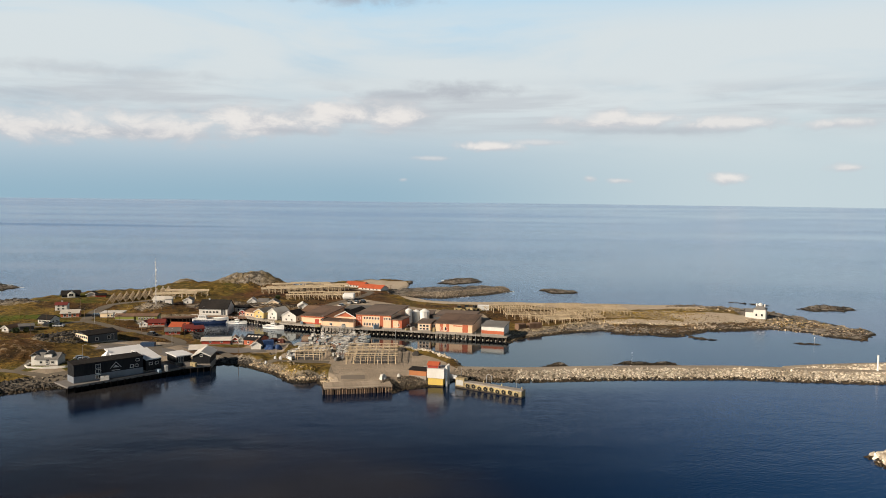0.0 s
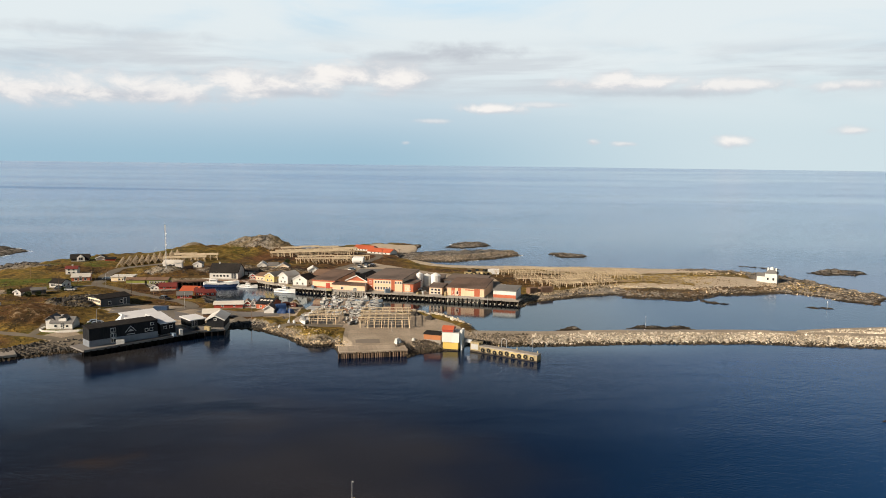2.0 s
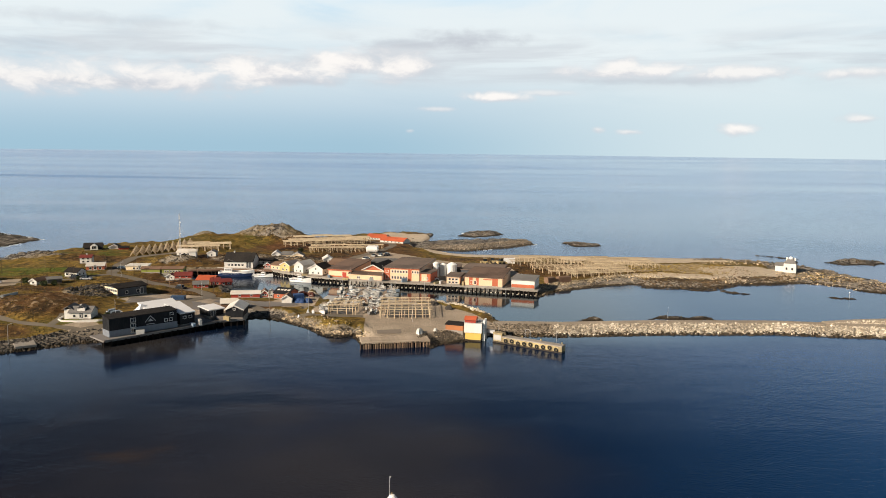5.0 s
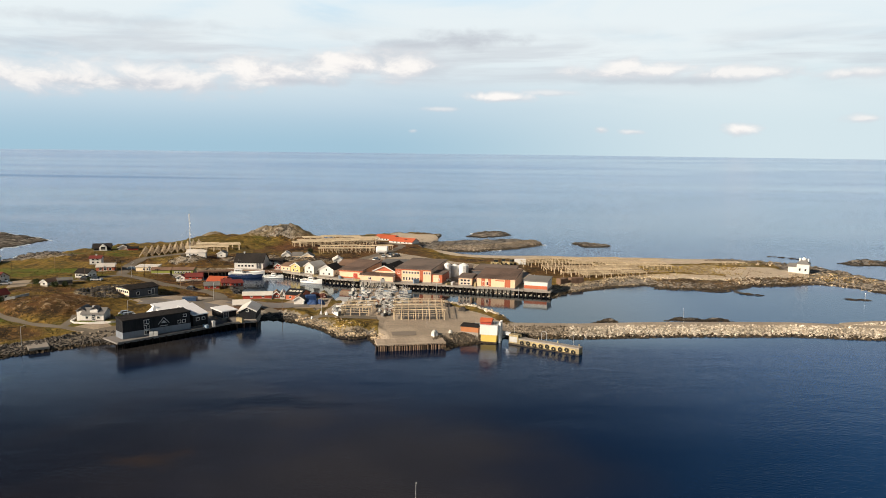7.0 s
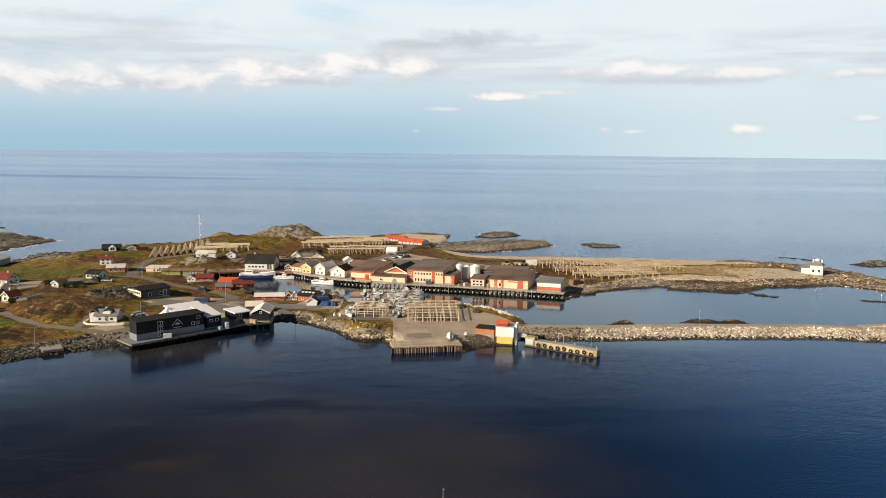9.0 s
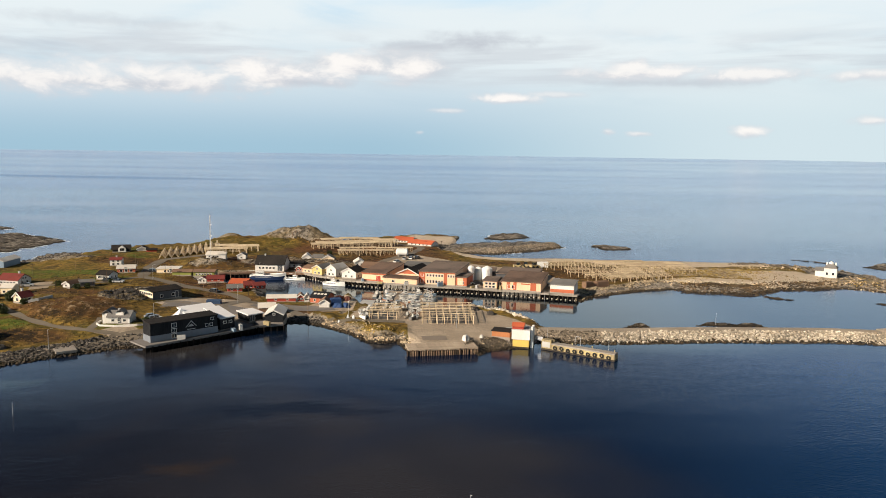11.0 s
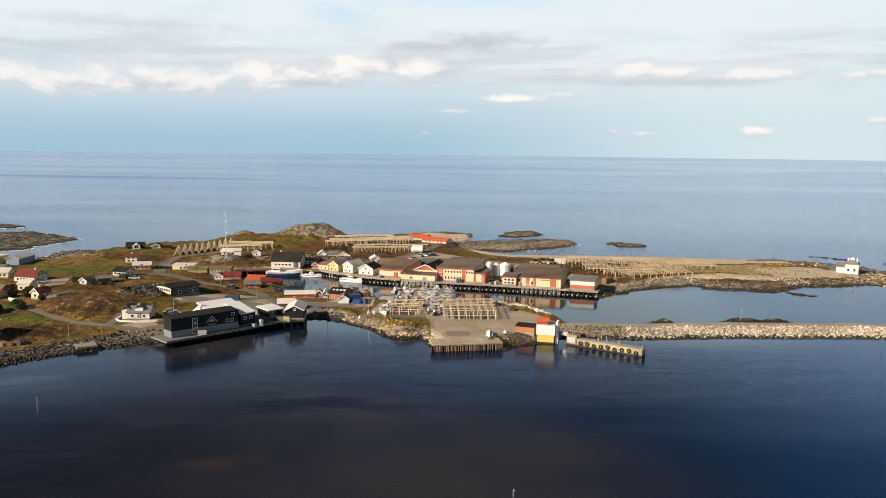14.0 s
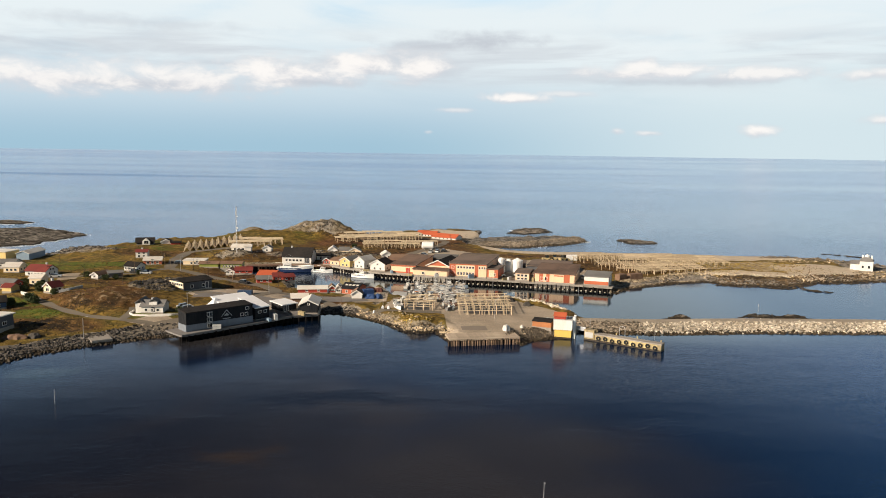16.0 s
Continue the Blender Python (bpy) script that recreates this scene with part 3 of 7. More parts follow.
def along(x, y, line):
    """Distance to a line of points."""
    best = np.full(x.shape, 1e9)
    for (ax, ay), (bx, by) in zip(line, line[1:]):
        dx, dy = bx - ax, by - ay
        t = np.clip(((x - ax) * dx + (y - ay) * dy) / (dx * dx + dy * dy), 0, 1)
        best = np.minimum(best, np.hypot(x - ax - t * dx, y - ay - t * dy))
    return best


def step(v, lo, hi):
    t = np.clip((v - lo) / (hi - lo), 0, 1)
    return t * t * (3 - 2 * t)


# shores, one stretch of land each
WEST_LAND = [(-175, 120), (-150, 160), (-135, 181.5), (-129.5, 193), (-119, 202.5), (-108, 211), (-101, 213.5), (-78, 231), (-73, 243),
             (-69.5, 245.5), (-62.6, 246.6), (-56, 242), (-50, 237), (-48, 262), (-47.5, 279), (-52, 285), (-57, 283), (-60, 277), (-70, 275.5), (-82, 277), (-86, 287), (-86, 295),
             (-94, 300), (-104, 306), (-114, 311), (-122, 318), (-96, 500), (-150, 447), (-152, 420), (-171, 405), (-186, 384), (-197, 360), (-205, 350), (-222, 352),
             (-262, 330), (-320, 300), (-320, 140)]
LOT_LAND = [(-52, 275), (-52, 238), (-45, 231.5), (-40, 223), (-35.5, 221.5), (-31.6, 224), (-28, 216), (-26.8, 209.0), (-8.4, 212.0), (-6.5, 216.5),
            (2, 220), (8.5, 221), (12, 227), (16, 236), (11, 248), (6, 256), (0, 262), (-7, 267), (-22, 266), (-30, 268), (-44, 270)]
NORTH_LAND = [(-124, 320), (-112, 326), (-96, 331.5), (-77, 329.5), (-67, 321.5), (-56, 313.5), (-36, 305.8), (-10, 299.8), (14.6, 293), (30, 288.5), (34, 291), (40, 299.5),
              (53, 308), (63, 314.3), (76, 318), (83, 311), (94, 310), (106, 309.5), (121, 322), (136, 323), (150, 328), (152, 350),
              (158, 383), (131, 396), (102, 400), (30, 402), (2, 403), (-16, 415), (-20, 432), (-15, 438), (-10, 480), (-7, 509),
              (-28, 515), (-52, 505), (-66, 480), (-82, 466), (-100, 468), (-140, 452), (-150, 400)]
SPIT = [(146, 326), (157, 323), (164, 317), (166, 308), (178, 299), (193, 315), (186, 327), (180, 350), (172, 369), (156, 385), (140, 385)]
BANK = [(-22, 430), (-9, 426), (9, 423), (36, 441.5), (53, 459), (40, 474), (18, 470), (-20, 455)]
SKERRIES = [[(-226, 352), (-221, 368), (-224, 391), (-217, 401), (-203, 405), (-190, 396), (-188, 384), (-198, 362), (-206, 350)], [(65, 467), (73, 446), (89, 446), (97, 456), (80, 472)], [(4, 497), (18, 487), (44, 511), (33, 530), (10, 520)],
            [(189, 394), (198, 381), (217, 380), (232, 392), (214, 402)], [(60, 249), (66, 247), (78, 247), (100, 250), (84, 257), (66, 258)],
            [(31, 246), (43, 245), (58, 247.5), (46, 254)], [(108, 303.5), (115, 296), (117, 298), (111, 304.5)], [(147, 295), (154, 291), (154, 294)],
            [(-236, 453), (-241, 421), (-243, 399), (-262, 385), (-330, 390), (-330, 470), (-290, 492), (-262, 476)],
            [(-360, 505), (-312, 505), (-302, 520), (-330, 538), (-370, 540)], [(-290, 540), (-281, 538), (-283, 546), (-292, 546)],
            [(138, 410), (150, 404), (158, 406), (146, 414)], [(98, 420), (112, 414), (118, 417), (104, 424)]]
# heights of the ground: x, y, z
LEVELS_WEST = [(-100, 209, 3.2), (-72, 232, 3.2), (-62, 272, 2.4), (-76, 270, 2.4), (-95, 290, 3), (-109, 305, 3), (-120, 350, 5), (-130, 318, 3.8), (-148, 316, 4),
               (-158, 330, 5), (-172, 370, 5.3), (-148, 295, 4.6), (-153, 278, 4.8), (-179, 290, 4.2), (-208, 330, 3.5), (-155, 248, 4.5),
               (-168, 262, 4.5), (-157, 226, 4.3), (-142, 200, 3.2), (-130, 197, 2.6), (-112, 224, 4.2), (-115, 258, 4), (-140, 215, 3.6),
               (-90, 257, 3.4), (-150, 390, 5.5), (-60, 258, 2.6), (-72, 262, 2.6)]
LEVELS_EAST = [(-18, 225, 2.6), (-10, 245, 2.6), (5, 225, 2.9), (-45, 240, 3), (-90, 328, 3.3), (-50, 314, 3.3), (0, 303, 3.3), (30, 292, 3.3),
               (-70, 322, 3.4), (-75, 348, 5), (-45, 345, 3.5), (-40, 379, 4), (-65, 410, 4.5), (-40, 435, 3.5), (15, 340, 3), (50, 318, 3),
               (45, 350, 3.2), (80, 345, 3.2), (130, 360, 2.5), (153, 345, 2.2), (180, 310, 1.7), (20, 394, 1.4), (-30, 500, 1.0), (-10, 470, 1.6), (-45, 480, 1.4), (10, 435, 3.2), (70, 392, 1.3), (110, 390, 1.3)]
# rises: x, y, half widths, turn in degrees, height
RISES = [(-98, 434, 14, 12, 0, 5.6), (-88, 431, 24, 10, -10, 3.0), (-110, 430, 12, 9, 10, 2.4), (-122, 420, 20, 14, 0, 2.0), (-141, 446, 7, 5, 0, 2.6), (-135, 242, 16, 14, -20, 3.4),
         (-125, 260, 9, 12, 10, 2.6), (-122, 340, 9, 7, 0, 2.6), (-150, 262, 12, 8, 0, 1.0), (-64, 344, 12, 8, 0, 1.6), (-90, 350, 14, 8, 0, 2.4),
         (-118, 276, 14, 6, 20, 1.8), (-270, 440, 26, 22, 0, 0.9), (-180, 350, 22, 9, 30, 1.2), (-45, 233, 10, 4, -40, 0.8)]
PAVED = [[(-29, 236), (-27.4, 208.4), (-8, 211.5), (1, 218), (9, 222), (11, 229), (5, 245), (-8, 262), (-24, 264), (-46, 262), (-48, 244)],
         [(-76, 321), (-58, 310), (-36, 303), (31, 285), (34, 298), (26, 345), (-14, 372), (-36, 388), (-52, 350), (-60, 326)],
         [(-101, 211), (-78, 231), (-72, 236), (-76, 248), (-84, 268), (-108, 268), (-114, 256), (-96, 250), (-84, 240), (-103, 220)],
         [(-184, 285), (-170, 284), (-166, 274), (-160, 276), (-166, 292)], [(-64, 262), (-58, 252), (-48, 254), (-49, 278), (-56, 282), (-60, 274)],
         [(-16, 412), (-24, 424), (-10, 418), (0, 404), (30, 402), (30, 388), (-8, 394)], [(-110, 224), (-102, 216), (-109, 211.5), (-116, 214)],
         [(-44, 475), (-38, 448), (-18, 440), (-8, 470), (-14, 500), (-36, 502)], [(30, 408), (160, 392), (142, 375), (90, 380), (30, 384)]]
ROADS = [("road", 4.2, [(-150, 172), (-136, 187), (-121, 199.5), (-111, 208.5), (-103, 217), (-88, 244), (-92, 257)]),
         ("road", 2.6, [(-161, 246), (-145, 230.5), (-131, 221.5), (-118, 216), (-108, 213)]),
         ("road", 2.2, [(-118, 216), (-118.5, 223), (-121, 231)]),
         ("road", 4.5, [(-92, 257), (-86, 268), (-93, 277), (-110, 287.5), (-125, 299), (-139, 308), (-144, 330), (-146, 352), (-131, 368)]),
         ("road", 3.6, [(-86, 266), (-74, 262), (-62, 243.8), (-46, 238.5), (-30, 238)]),
         ("road", 3.2, [(-112, 259), (-100, 258), (-92, 257)]),
         ("road", 3.6, [(-172, 280), (-160, 283), (-146, 291), (-139, 306)]),
         ("road", 4.0, [(-52, 350), (-34, 395), (-30, 420), (-36, 428), (-52, 440)])]
LAWNS = [(-176, 309, 13, 9), (-178, 360, 6, 3), (-160, 357, 6, 4), (-146, 222, 10, 6), (-165, 236, 12, 6), (-160, 316, 14, 5), (-150, 304, 8, 6), (-176, 380, 9, 6), (-165, 366, 9, 4), (-113, 221, 7, 3), (-154, 234, 10, 5), (-100, 262, 12, 4), (-190, 316, 16, 8)]
ROCKY = [(-90, 430, 18, 9, 0.75), (-97, 433, 24, 13, 0.75), (-125, 257, 8, 9, 1.0), (-127, 271, 9, 11, 1.0), (-122, 338, 9, 7, 0.7), (-88, 322, 20, 6, 0.4),
         (-145, 448, 10, 8, 0.6), (-195, 352, 20, 10, 0.8), (-133, 240, 18, 11, 0.36), (-85, 346, 30, 9, 0.5), (-60, 345, 14, 8, 0.5)]
# the spot at (52, 342) darkens the ground under the northern racks
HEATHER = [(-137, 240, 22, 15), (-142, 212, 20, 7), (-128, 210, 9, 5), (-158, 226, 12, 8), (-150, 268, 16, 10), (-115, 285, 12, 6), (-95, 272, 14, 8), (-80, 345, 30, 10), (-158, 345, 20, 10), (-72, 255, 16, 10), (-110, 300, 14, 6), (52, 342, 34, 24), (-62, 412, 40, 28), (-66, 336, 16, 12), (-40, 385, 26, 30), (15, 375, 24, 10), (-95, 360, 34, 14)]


SHINGLE = [(100, 352, 46, 22, 0.5), (100, 326, 30, 8, 0.7), (134, 344, 26, 20, 0.62), (95, 388, 62, 14, 0.9), (-30, 480, 20, 30, 0.6), (-66, 425, 24, 16, 0.4)]


def blobs(x, y, spots):
    best = np.zeros(x.shape)
    for s in spots:
        f = s[4] if len(s) > 4 else 1.0
        r = np.hypot((x - s[0]) / s[2], (y - s[1]) / s[3]) + 0.5 * fbm(x + s[0], y, 9)
        best = np.maximum(best, f * (1 - step(r, 0.7, 1.15)))
    return best


def paved(x, y):
    best = np.zeros(x.shape)
    for outline in PAVED:
        best = np.maximum(best, step(inside(x, y, outline), -1.0, 1.0))
    return best


def lie(x, y):
    """Height of the ground and the distance from the shore, at arrays of places."""
    wob = 2.2 * fbm(x, y, 7, 4)
    jag = 5.0 * fbm(x + 40, y, 9, 5, 0.6)
    sd_w, sd_l, sd_n = inside(x, y, WEST_LAND), inside(x, y, LOT_LAND), inside(x, y, NORTH_LAND)
    built = np.minimum(1, np.exp(-(np.maximum(along(x, y, NORTH_LAND[1:10]) - 3, 0) / 4) ** 2) + np.exp(-(np.maximum(along(x, y, LOT_LAND[7:12]) - 2, 0) / 3) ** 2))
    main = np.maximum(np.maximum(sd_w, sd_l), sd_n) + wob * 0.5 * (1 - built)
    rough = np.maximum(inside(x, y, SPIT), inside(x, y, BANK)) + jag * 0.8
    skerry = np.full(x.shape, -1e9)
    for outline in SKERRIES:
        skerry = np.maximum(skerry, inside(x, y, outline))
    skerry = skerry + jag * 0.9
    w_sum, z_sum = 0.0, 0.0
    for px, py, pz in LEVELS_WEST + LEVELS_EAST:
        w = 1.0 / ((x - px) ** 2 + (y - py) ** 2 + 30.0) ** 1.7
        w_sum, z_sum = w_sum + w, z_sum + w * pz
    level = z_sum / w_sum
    flat = np.maximum(paved(x, y), built)
    for _, width, line in ROADS:
        flat = np.maximum(flat, 1 - step(along(x, y, line), width * 0.5, width * 0.5 + 2.5))
    rise = 0.0
    for px, py, rx, ry, turn, h in RISES:
        c, s = math.cos(radians(turn)), math.sin(radians(turn))
        u, v = ((x - px) * c + (y - py) * s) / rx, (-(x - px) * s + (y - py) * c) / ry
        rise = rise + h * np.exp(-(u * u + v * v) ** 1.2)
    rocky = np.minimum(1, blobs(x, y, ROCKY) + (1 - step(main, 3, 7)) * (1 - built))
    bumps = (1.3 * fbm(x, y, 16, 3) + (0.6 + 2.0 * rocky) * fbm(x + 9, y + 5, 6, 4, 0.65) + (0.5 + 0.9 * rocky) * fbm(x - 31, y + 77, 2.6, 3, 0.6)) * (1 - flat)
    rise = rise * (1 + 0.6 * fbm(x, y, 7, 5, 0.65))
    z_main = -2.5 + (level + rise * (1 - 0.7 * flat) + bumps + 2.5) * step(main, -2.2 + 4.2 * built, 3.2 - 0.6 * built)
    crag = 1.0 - 4.0 * np.abs(fbm(x * 0.6 + 5, y + 0.4 * x, 4.5, 4, 0.6))
    z_rough = -2.5 + (3.9 + 2.0 * fbm(x, y, 8, 5, 0.65) + 1.0 * crag) * step(rough, -4, 5)
    z_sk = -2.5 + (2.4 + 3.0 * fbm(x, y, 9, 5, 0.62) + 1.5 * crag + 0.05 * np.clip(skerry, 0, 12)) * step(skerry, -2.8, 6.5)
    # the ledges behind the breakwater and the western skerries are low and flat
    z_sk = np.where((y < 262) & (x > 20), np.minimum(z_sk, 1.0 + 1.0 * fbm(x, y, 3, 3) + 0.7 * np.exp(-((x - 66) / 7) ** 2)), z_sk)
    z_sk = np.where(x < -225, np.minimum(z_sk, 0.75 + 1.3 * fbm(x, y, 5, 4, 0.6)), z_sk)
    z = np.maximum(np.maximum(z_main, z_rough), z_sk)
    return z, main, np.maximum(rough, skerry), flat


def ground(x, y):
    z = lie(np.array([float(x)]), np.array([float(y)]))[0]
    return float(z[0])


def grid_mesh(name, xs, ys, mat):
    X, Y = np.meshgrid(xs, ys)
    Z, main, rough, flat = lie(X, Y)
    nx, ny = len(xs), len(ys)
    idx = np.arange(nx * ny).reshape(ny, nx)
    quads = np.stack([idx[:-1, :-1], idx[:-1, 1:], idx[1:, 1:], idx[1:, :-1]], -1).reshape(-1, 4)
    keep = (Z.ravel()[quads] > -2.3).any(1)
    quads = quads[keep]
    used, inv = np.unique(quads, return_inverse=True)
    co = np.stack([X.ravel(), Y.ravel(), Z.ravel()], -1)[used]
    me = bpy.data.meshes.new(name)
    me.from_pydata(seated(co).tolist(), [], inv.reshape(-1, 4).tolist())
    me.polygons.foreach_set("use_smooth", [True] * len(me.polygons))
    x, y = co[:, 0], co[:, 1]
    gz = np.gradient(Z, ys, xs)
    slope = np.hypot(gz[0], gz[1]).ravel()[used]
    near_sea = main.ravel()[used]
    point = (x > -62) & (x < -26) & (y < 250)
    shore = 1 - np.where(point, step(near_sea, 0.6, 2.2), step(near_sea, 2.0, 4.5))
    rock = np.clip(blobs(x, y, ROCKY) + shore + step(slope, 0.75, 1.3) + step(rough.ravel()[used], -4, -1) * (main.ravel()[used] < 3), 0, 1)
    pav = np.maximum(paved(x, y), blobs(x, y, SHINGLE))
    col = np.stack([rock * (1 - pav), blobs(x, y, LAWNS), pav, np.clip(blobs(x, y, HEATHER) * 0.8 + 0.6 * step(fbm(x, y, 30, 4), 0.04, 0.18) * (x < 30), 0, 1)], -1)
    at = me.color_attributes.new("cover", "FLOAT_COLOR", "POINT")
    at.data.foreach_set("color", col.astype(np.float32).ravel())
    me.materials.append(mat)
    me.update()
    return me


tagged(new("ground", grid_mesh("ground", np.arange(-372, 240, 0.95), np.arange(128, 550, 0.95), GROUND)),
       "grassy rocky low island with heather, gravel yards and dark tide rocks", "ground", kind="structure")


def sea_sheet():
    """One sheet of sea out to the horizon; it climbs a hand's breadth in a hundred paces far out, to end at the skyline's true height."""
    s, n = Shape(), 128
    radii = [0.5, 60, 150, 300, 600, 1200] + [1200 + 3650 * (i / 14) for i in range(1, 15)]
    for r in radii:
        z = 36.6 * max(0.0, (r - 1200) / 3650) ** 2
        s.v += [(r * math.cos(2 * math.pi * i / n), r * math.sin(2 * math.pi * i / n), z) for i in range(n)]
    for j in range(len(radii) - 1):
        s.f += [(j * n + i, (j + 1) * n + i, (j + 1) * n + (i + 1) % n, j * n + (i + 1) % n) for i in range(n)]
    s.f.append(tuple(range(n)))
    return s.mesh("water", WATER, True)


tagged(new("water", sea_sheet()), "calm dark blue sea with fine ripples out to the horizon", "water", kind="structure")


def surf(label, x0, x1, y0, y1, bar):
    """Broken white water in patches along the edge of the skerries."""
    xs, ys = np.meshgrid(np.arange(x0, x1, 0.8), np.arange(y0, y1, 0.8))
    r = np.random.default_rng(12)
    xs, ys = xs + r.uniform(-0.3, 0.3, xs.shape), ys + r.uniform(-0.3, 0.3, ys.shape)
    z = lie(xs, ys)[0]
    on = (z > -1.1) & (z < 0.02) & (fbm(xs * 0.6, ys, 11, 4) + 0.12 * r.random(xs.shape) > bar + 0.12 * (-z))
    s = Shape()
    for x, y in zip(xs[on], ys[on]):
        w, d = r.uniform(0.4, 1.1), r.uniform(0.3, 0.6)
        s.box(x - w, x + w, y - d, y + d, -0.1, 0.06)
    root = thing("surf", label, "surf", 0, 0, 0, kind="structure")
    tagged(part("foam", s, FOAM, root), kind="stuff")


surf("white surf breaking along the flat western skerries", -335, -195, 380, 545, 0.06)
surf("thin white surf round the northern skerries", -8, 130, 426, 540, 0.16)


def strip(name, width, line, mat, label, lift=0.10):
    """A road laid over the ground."""
    pts = []
    for (ax, ay), (bx, by) in zip(line, line[1:]):
        n = max(2, int(math.hypot(bx - ax, by - ay) / 1.5))
        pts += [(ax + (bx - ax) * i / n, ay + (by - ay) * i / n) for i in range(n)]
    pts.append(line[-1])
    p = np.array(pts)
    for _ in range(6):
        p[1:-1] = 0.25 * p[:-2] + 0.5 * p[1:-1] + 0.25 * p[2:]
    t = np.gradient(p, axis=0)
    t /= np.linalg.norm(t, axis=1, keepdims=True)
    side = np.stack([-t[:, 1], t[:, 0]], -1)
    s, across = Shape(), 6
    for i in range(len(p)):
        for j in range(across + 1):
            u = (j / across - 0.5) * (width + 0.5 * math.sin(i * 0.7 + j))
            q = p[i] + side[i] * u
            s.v.append((q[0], q[1], 0))
    v = np.array(s.v)
    z = lie(v[:, 0], v[:, 1])[0] + lift
    s.v = [tuple(q) for q in seated(np.column_stack([v[:, :2], z]))]
    m = across + 1
    s.f = [(i * m + j, (i + 1) * m + j, (i + 1) * m + j + 1, i * m + j + 1) for i in range(len(p) - 1) for j in range(across)]
    return tagged(new(name, s.mesh(name, mat, True)), label, "road", kind="structure")


for nm, wd, ln in ROADS:
    strip(nm, wd, ln, ROAD, "worn pale gravel and asphalt village road")
strip("pavement", 9.0, [(-111, 256), (-100, 256), (-90, 252), (-80, 247)], YARD, "grey asphalt yard between the hall and the boathouse")
strip("pavement", 8.0, [(-82, 262), (-74, 260), (-64, 256), (-55, 259)], YARD, "grey asphalt yard by the red boathouses")
strip("pavement", 4.6, [(-24.0, 218.2), (-17.0, 219.0)], PATCH, "darker asphalt patch on the quay apron", 0.08)

# shade under the yard racks, painted as dark strips on the ground
strip("pavement", 18.5, [(-23.4, 247.2), (-9.6, 247.6)], RACK_SHADE, "dark ground strip for the shade under the large drying rack", 0.08)
strip("pavement", 11.5, [(-40.6, 247.0), (-33.4, 246.6)], RACK_SHADE, "dark ground strip for the shade under the smaller drying rack", 0.08)


# ---- boulders ----
def boulder_mesh(seed, mat, name="boulder", flat=1.0):
    r = random.Random(seed)
    bm = bmesh.new()
    sx, sy, sz = r.uniform(0.9, 1.35), r.uniform(0.7, 1.0), r.uniform(0.55, 0.85)
    for i in range(15):
        v = Vector((r.gauss(0, 1), r.gauss(0, 1), r.gauss(0, 1))).normalized() * r.uniform(0.8, 1.12)
        bm.verts.new((v.x * sx / flat ** 0.5, v.y * sy, v.z * sz * flat))
    hull = bmesh.ops.convex_hull(bm, input=bm.verts)
    bmesh.ops.delete(bm, geom=[g for g in hull["geom_interior"] if isinstance(g, bmesh.types.BMVert)], context="VERTS")
    bmesh.ops.triangulate(bm, faces=bm.faces)
    me = bpy.data.meshes.new(name)
    bm.to_mesh(me)
    bm.free()
    me.materials.append(mat)
    return me


def turned(r, x, y, z, size):
    x, y, z = seated([(x, y, z)])[0]
    return Matrix.LocRotScale((x, y, z), Euler((r.uniform(-0.7, 0.7), r.uniform(-0.7, 0.7), r.uniform(0, 6.3))), (size * r.uniform(0.8, 1.25), size, size * r.uniform(0.8, 1.1)))


def heap(name, meshes, places, parent, mat):
    """Many boulders in one mesh."""
    vs, fs, o = [], [], 0
    data = []
    for me in meshes:
        co = np.empty(len(me.vertices) * 3)
        me.vertices.foreach_get("co", co)
        data.append((co.reshape(-1, 3), np.array([p.vertices[:] for p in me.polygons])))
    for i, m in enumerate(places):
        co, f = data[i % len(data)]
        mm = np.array(m)
        vs.append(co @ mm[:3, :3].T + mm[:3, 3])
        fs.append(f + o)
        o += len(co)
    me = bpy.data.meshes.new(name)
    me.from_pydata(np.concatenate(vs).tolist(), [], np.concatenate(fs).tolist())
    me.materials.append(mat)
    ob = new(name, me)
    ob.parent = parent
    tagged(ob, kind="stuff")
    return ob


def scatter(name, label, spots, meshes, mat, seed, size, kind_word="rocks"):
    """Loose stones strewn over stretches of ground: x, y, half widths, count."""
    r = random.Random(seed)
    root = thing(name, label, kind_word, 0, 0, 0, kind="structure")
    places = []
    for cx, cy, rx, ry, n in spots:
        for _ in range(n):
            a, f = r.uniform(0, 6.28), r.random() ** 0.6
            x, y = cx + rx * f * math.cos(a), cy + ry * f * math.sin(a)
            places.append((x, y, r.uniform(*size)))
    zs = lie(np.array([p[0] for p in places]), np.array([p[1] for p in places]))[0]
    xs, ys = np.array([p[0] for p in places]), np.array([p[1] for p in places])
    clear = np.maximum(paved(xs, ys), np.max([1.0 * (along(xs, ys, ln) < wd * 0.5 + 0.6) for _, wd, ln in ROADS], axis=0)) if kind_word == "grass" else np.zeros(len(xs))
    heap("tussocks" if kind_word == "grass" else "stones", meshes, [turned(r, x, y, float(z) - 0.15 * g, g) for (x, y, g), z, c in zip(places, zs, clear) if z > (1.2 if kind_word == "grass" else -0.4) and c < 0.5], root, mat)
    return root


def at_line(line, s):
    """Place and unit direction at a distance along a line."""
    for (ax, ay), (bx, by) in zip(line, line[1:]):
        d = math.hypot(bx - ax, by - ay)
        if s <= d or (bx, by) == tuple(line[-1]):
            return ax + (bx - ax) * s / d, ay + (by - ay) * s / d, (bx - ax) / d, (by - ay) / d
        s -= d


def length(line):
    return sum(math.hypot(b[0] - a[0], b[1] - a[1]) for a, b in zip(line, line[1:]))


PALE = [boulder_mesh(i, BOULDER) for i in range(9)]
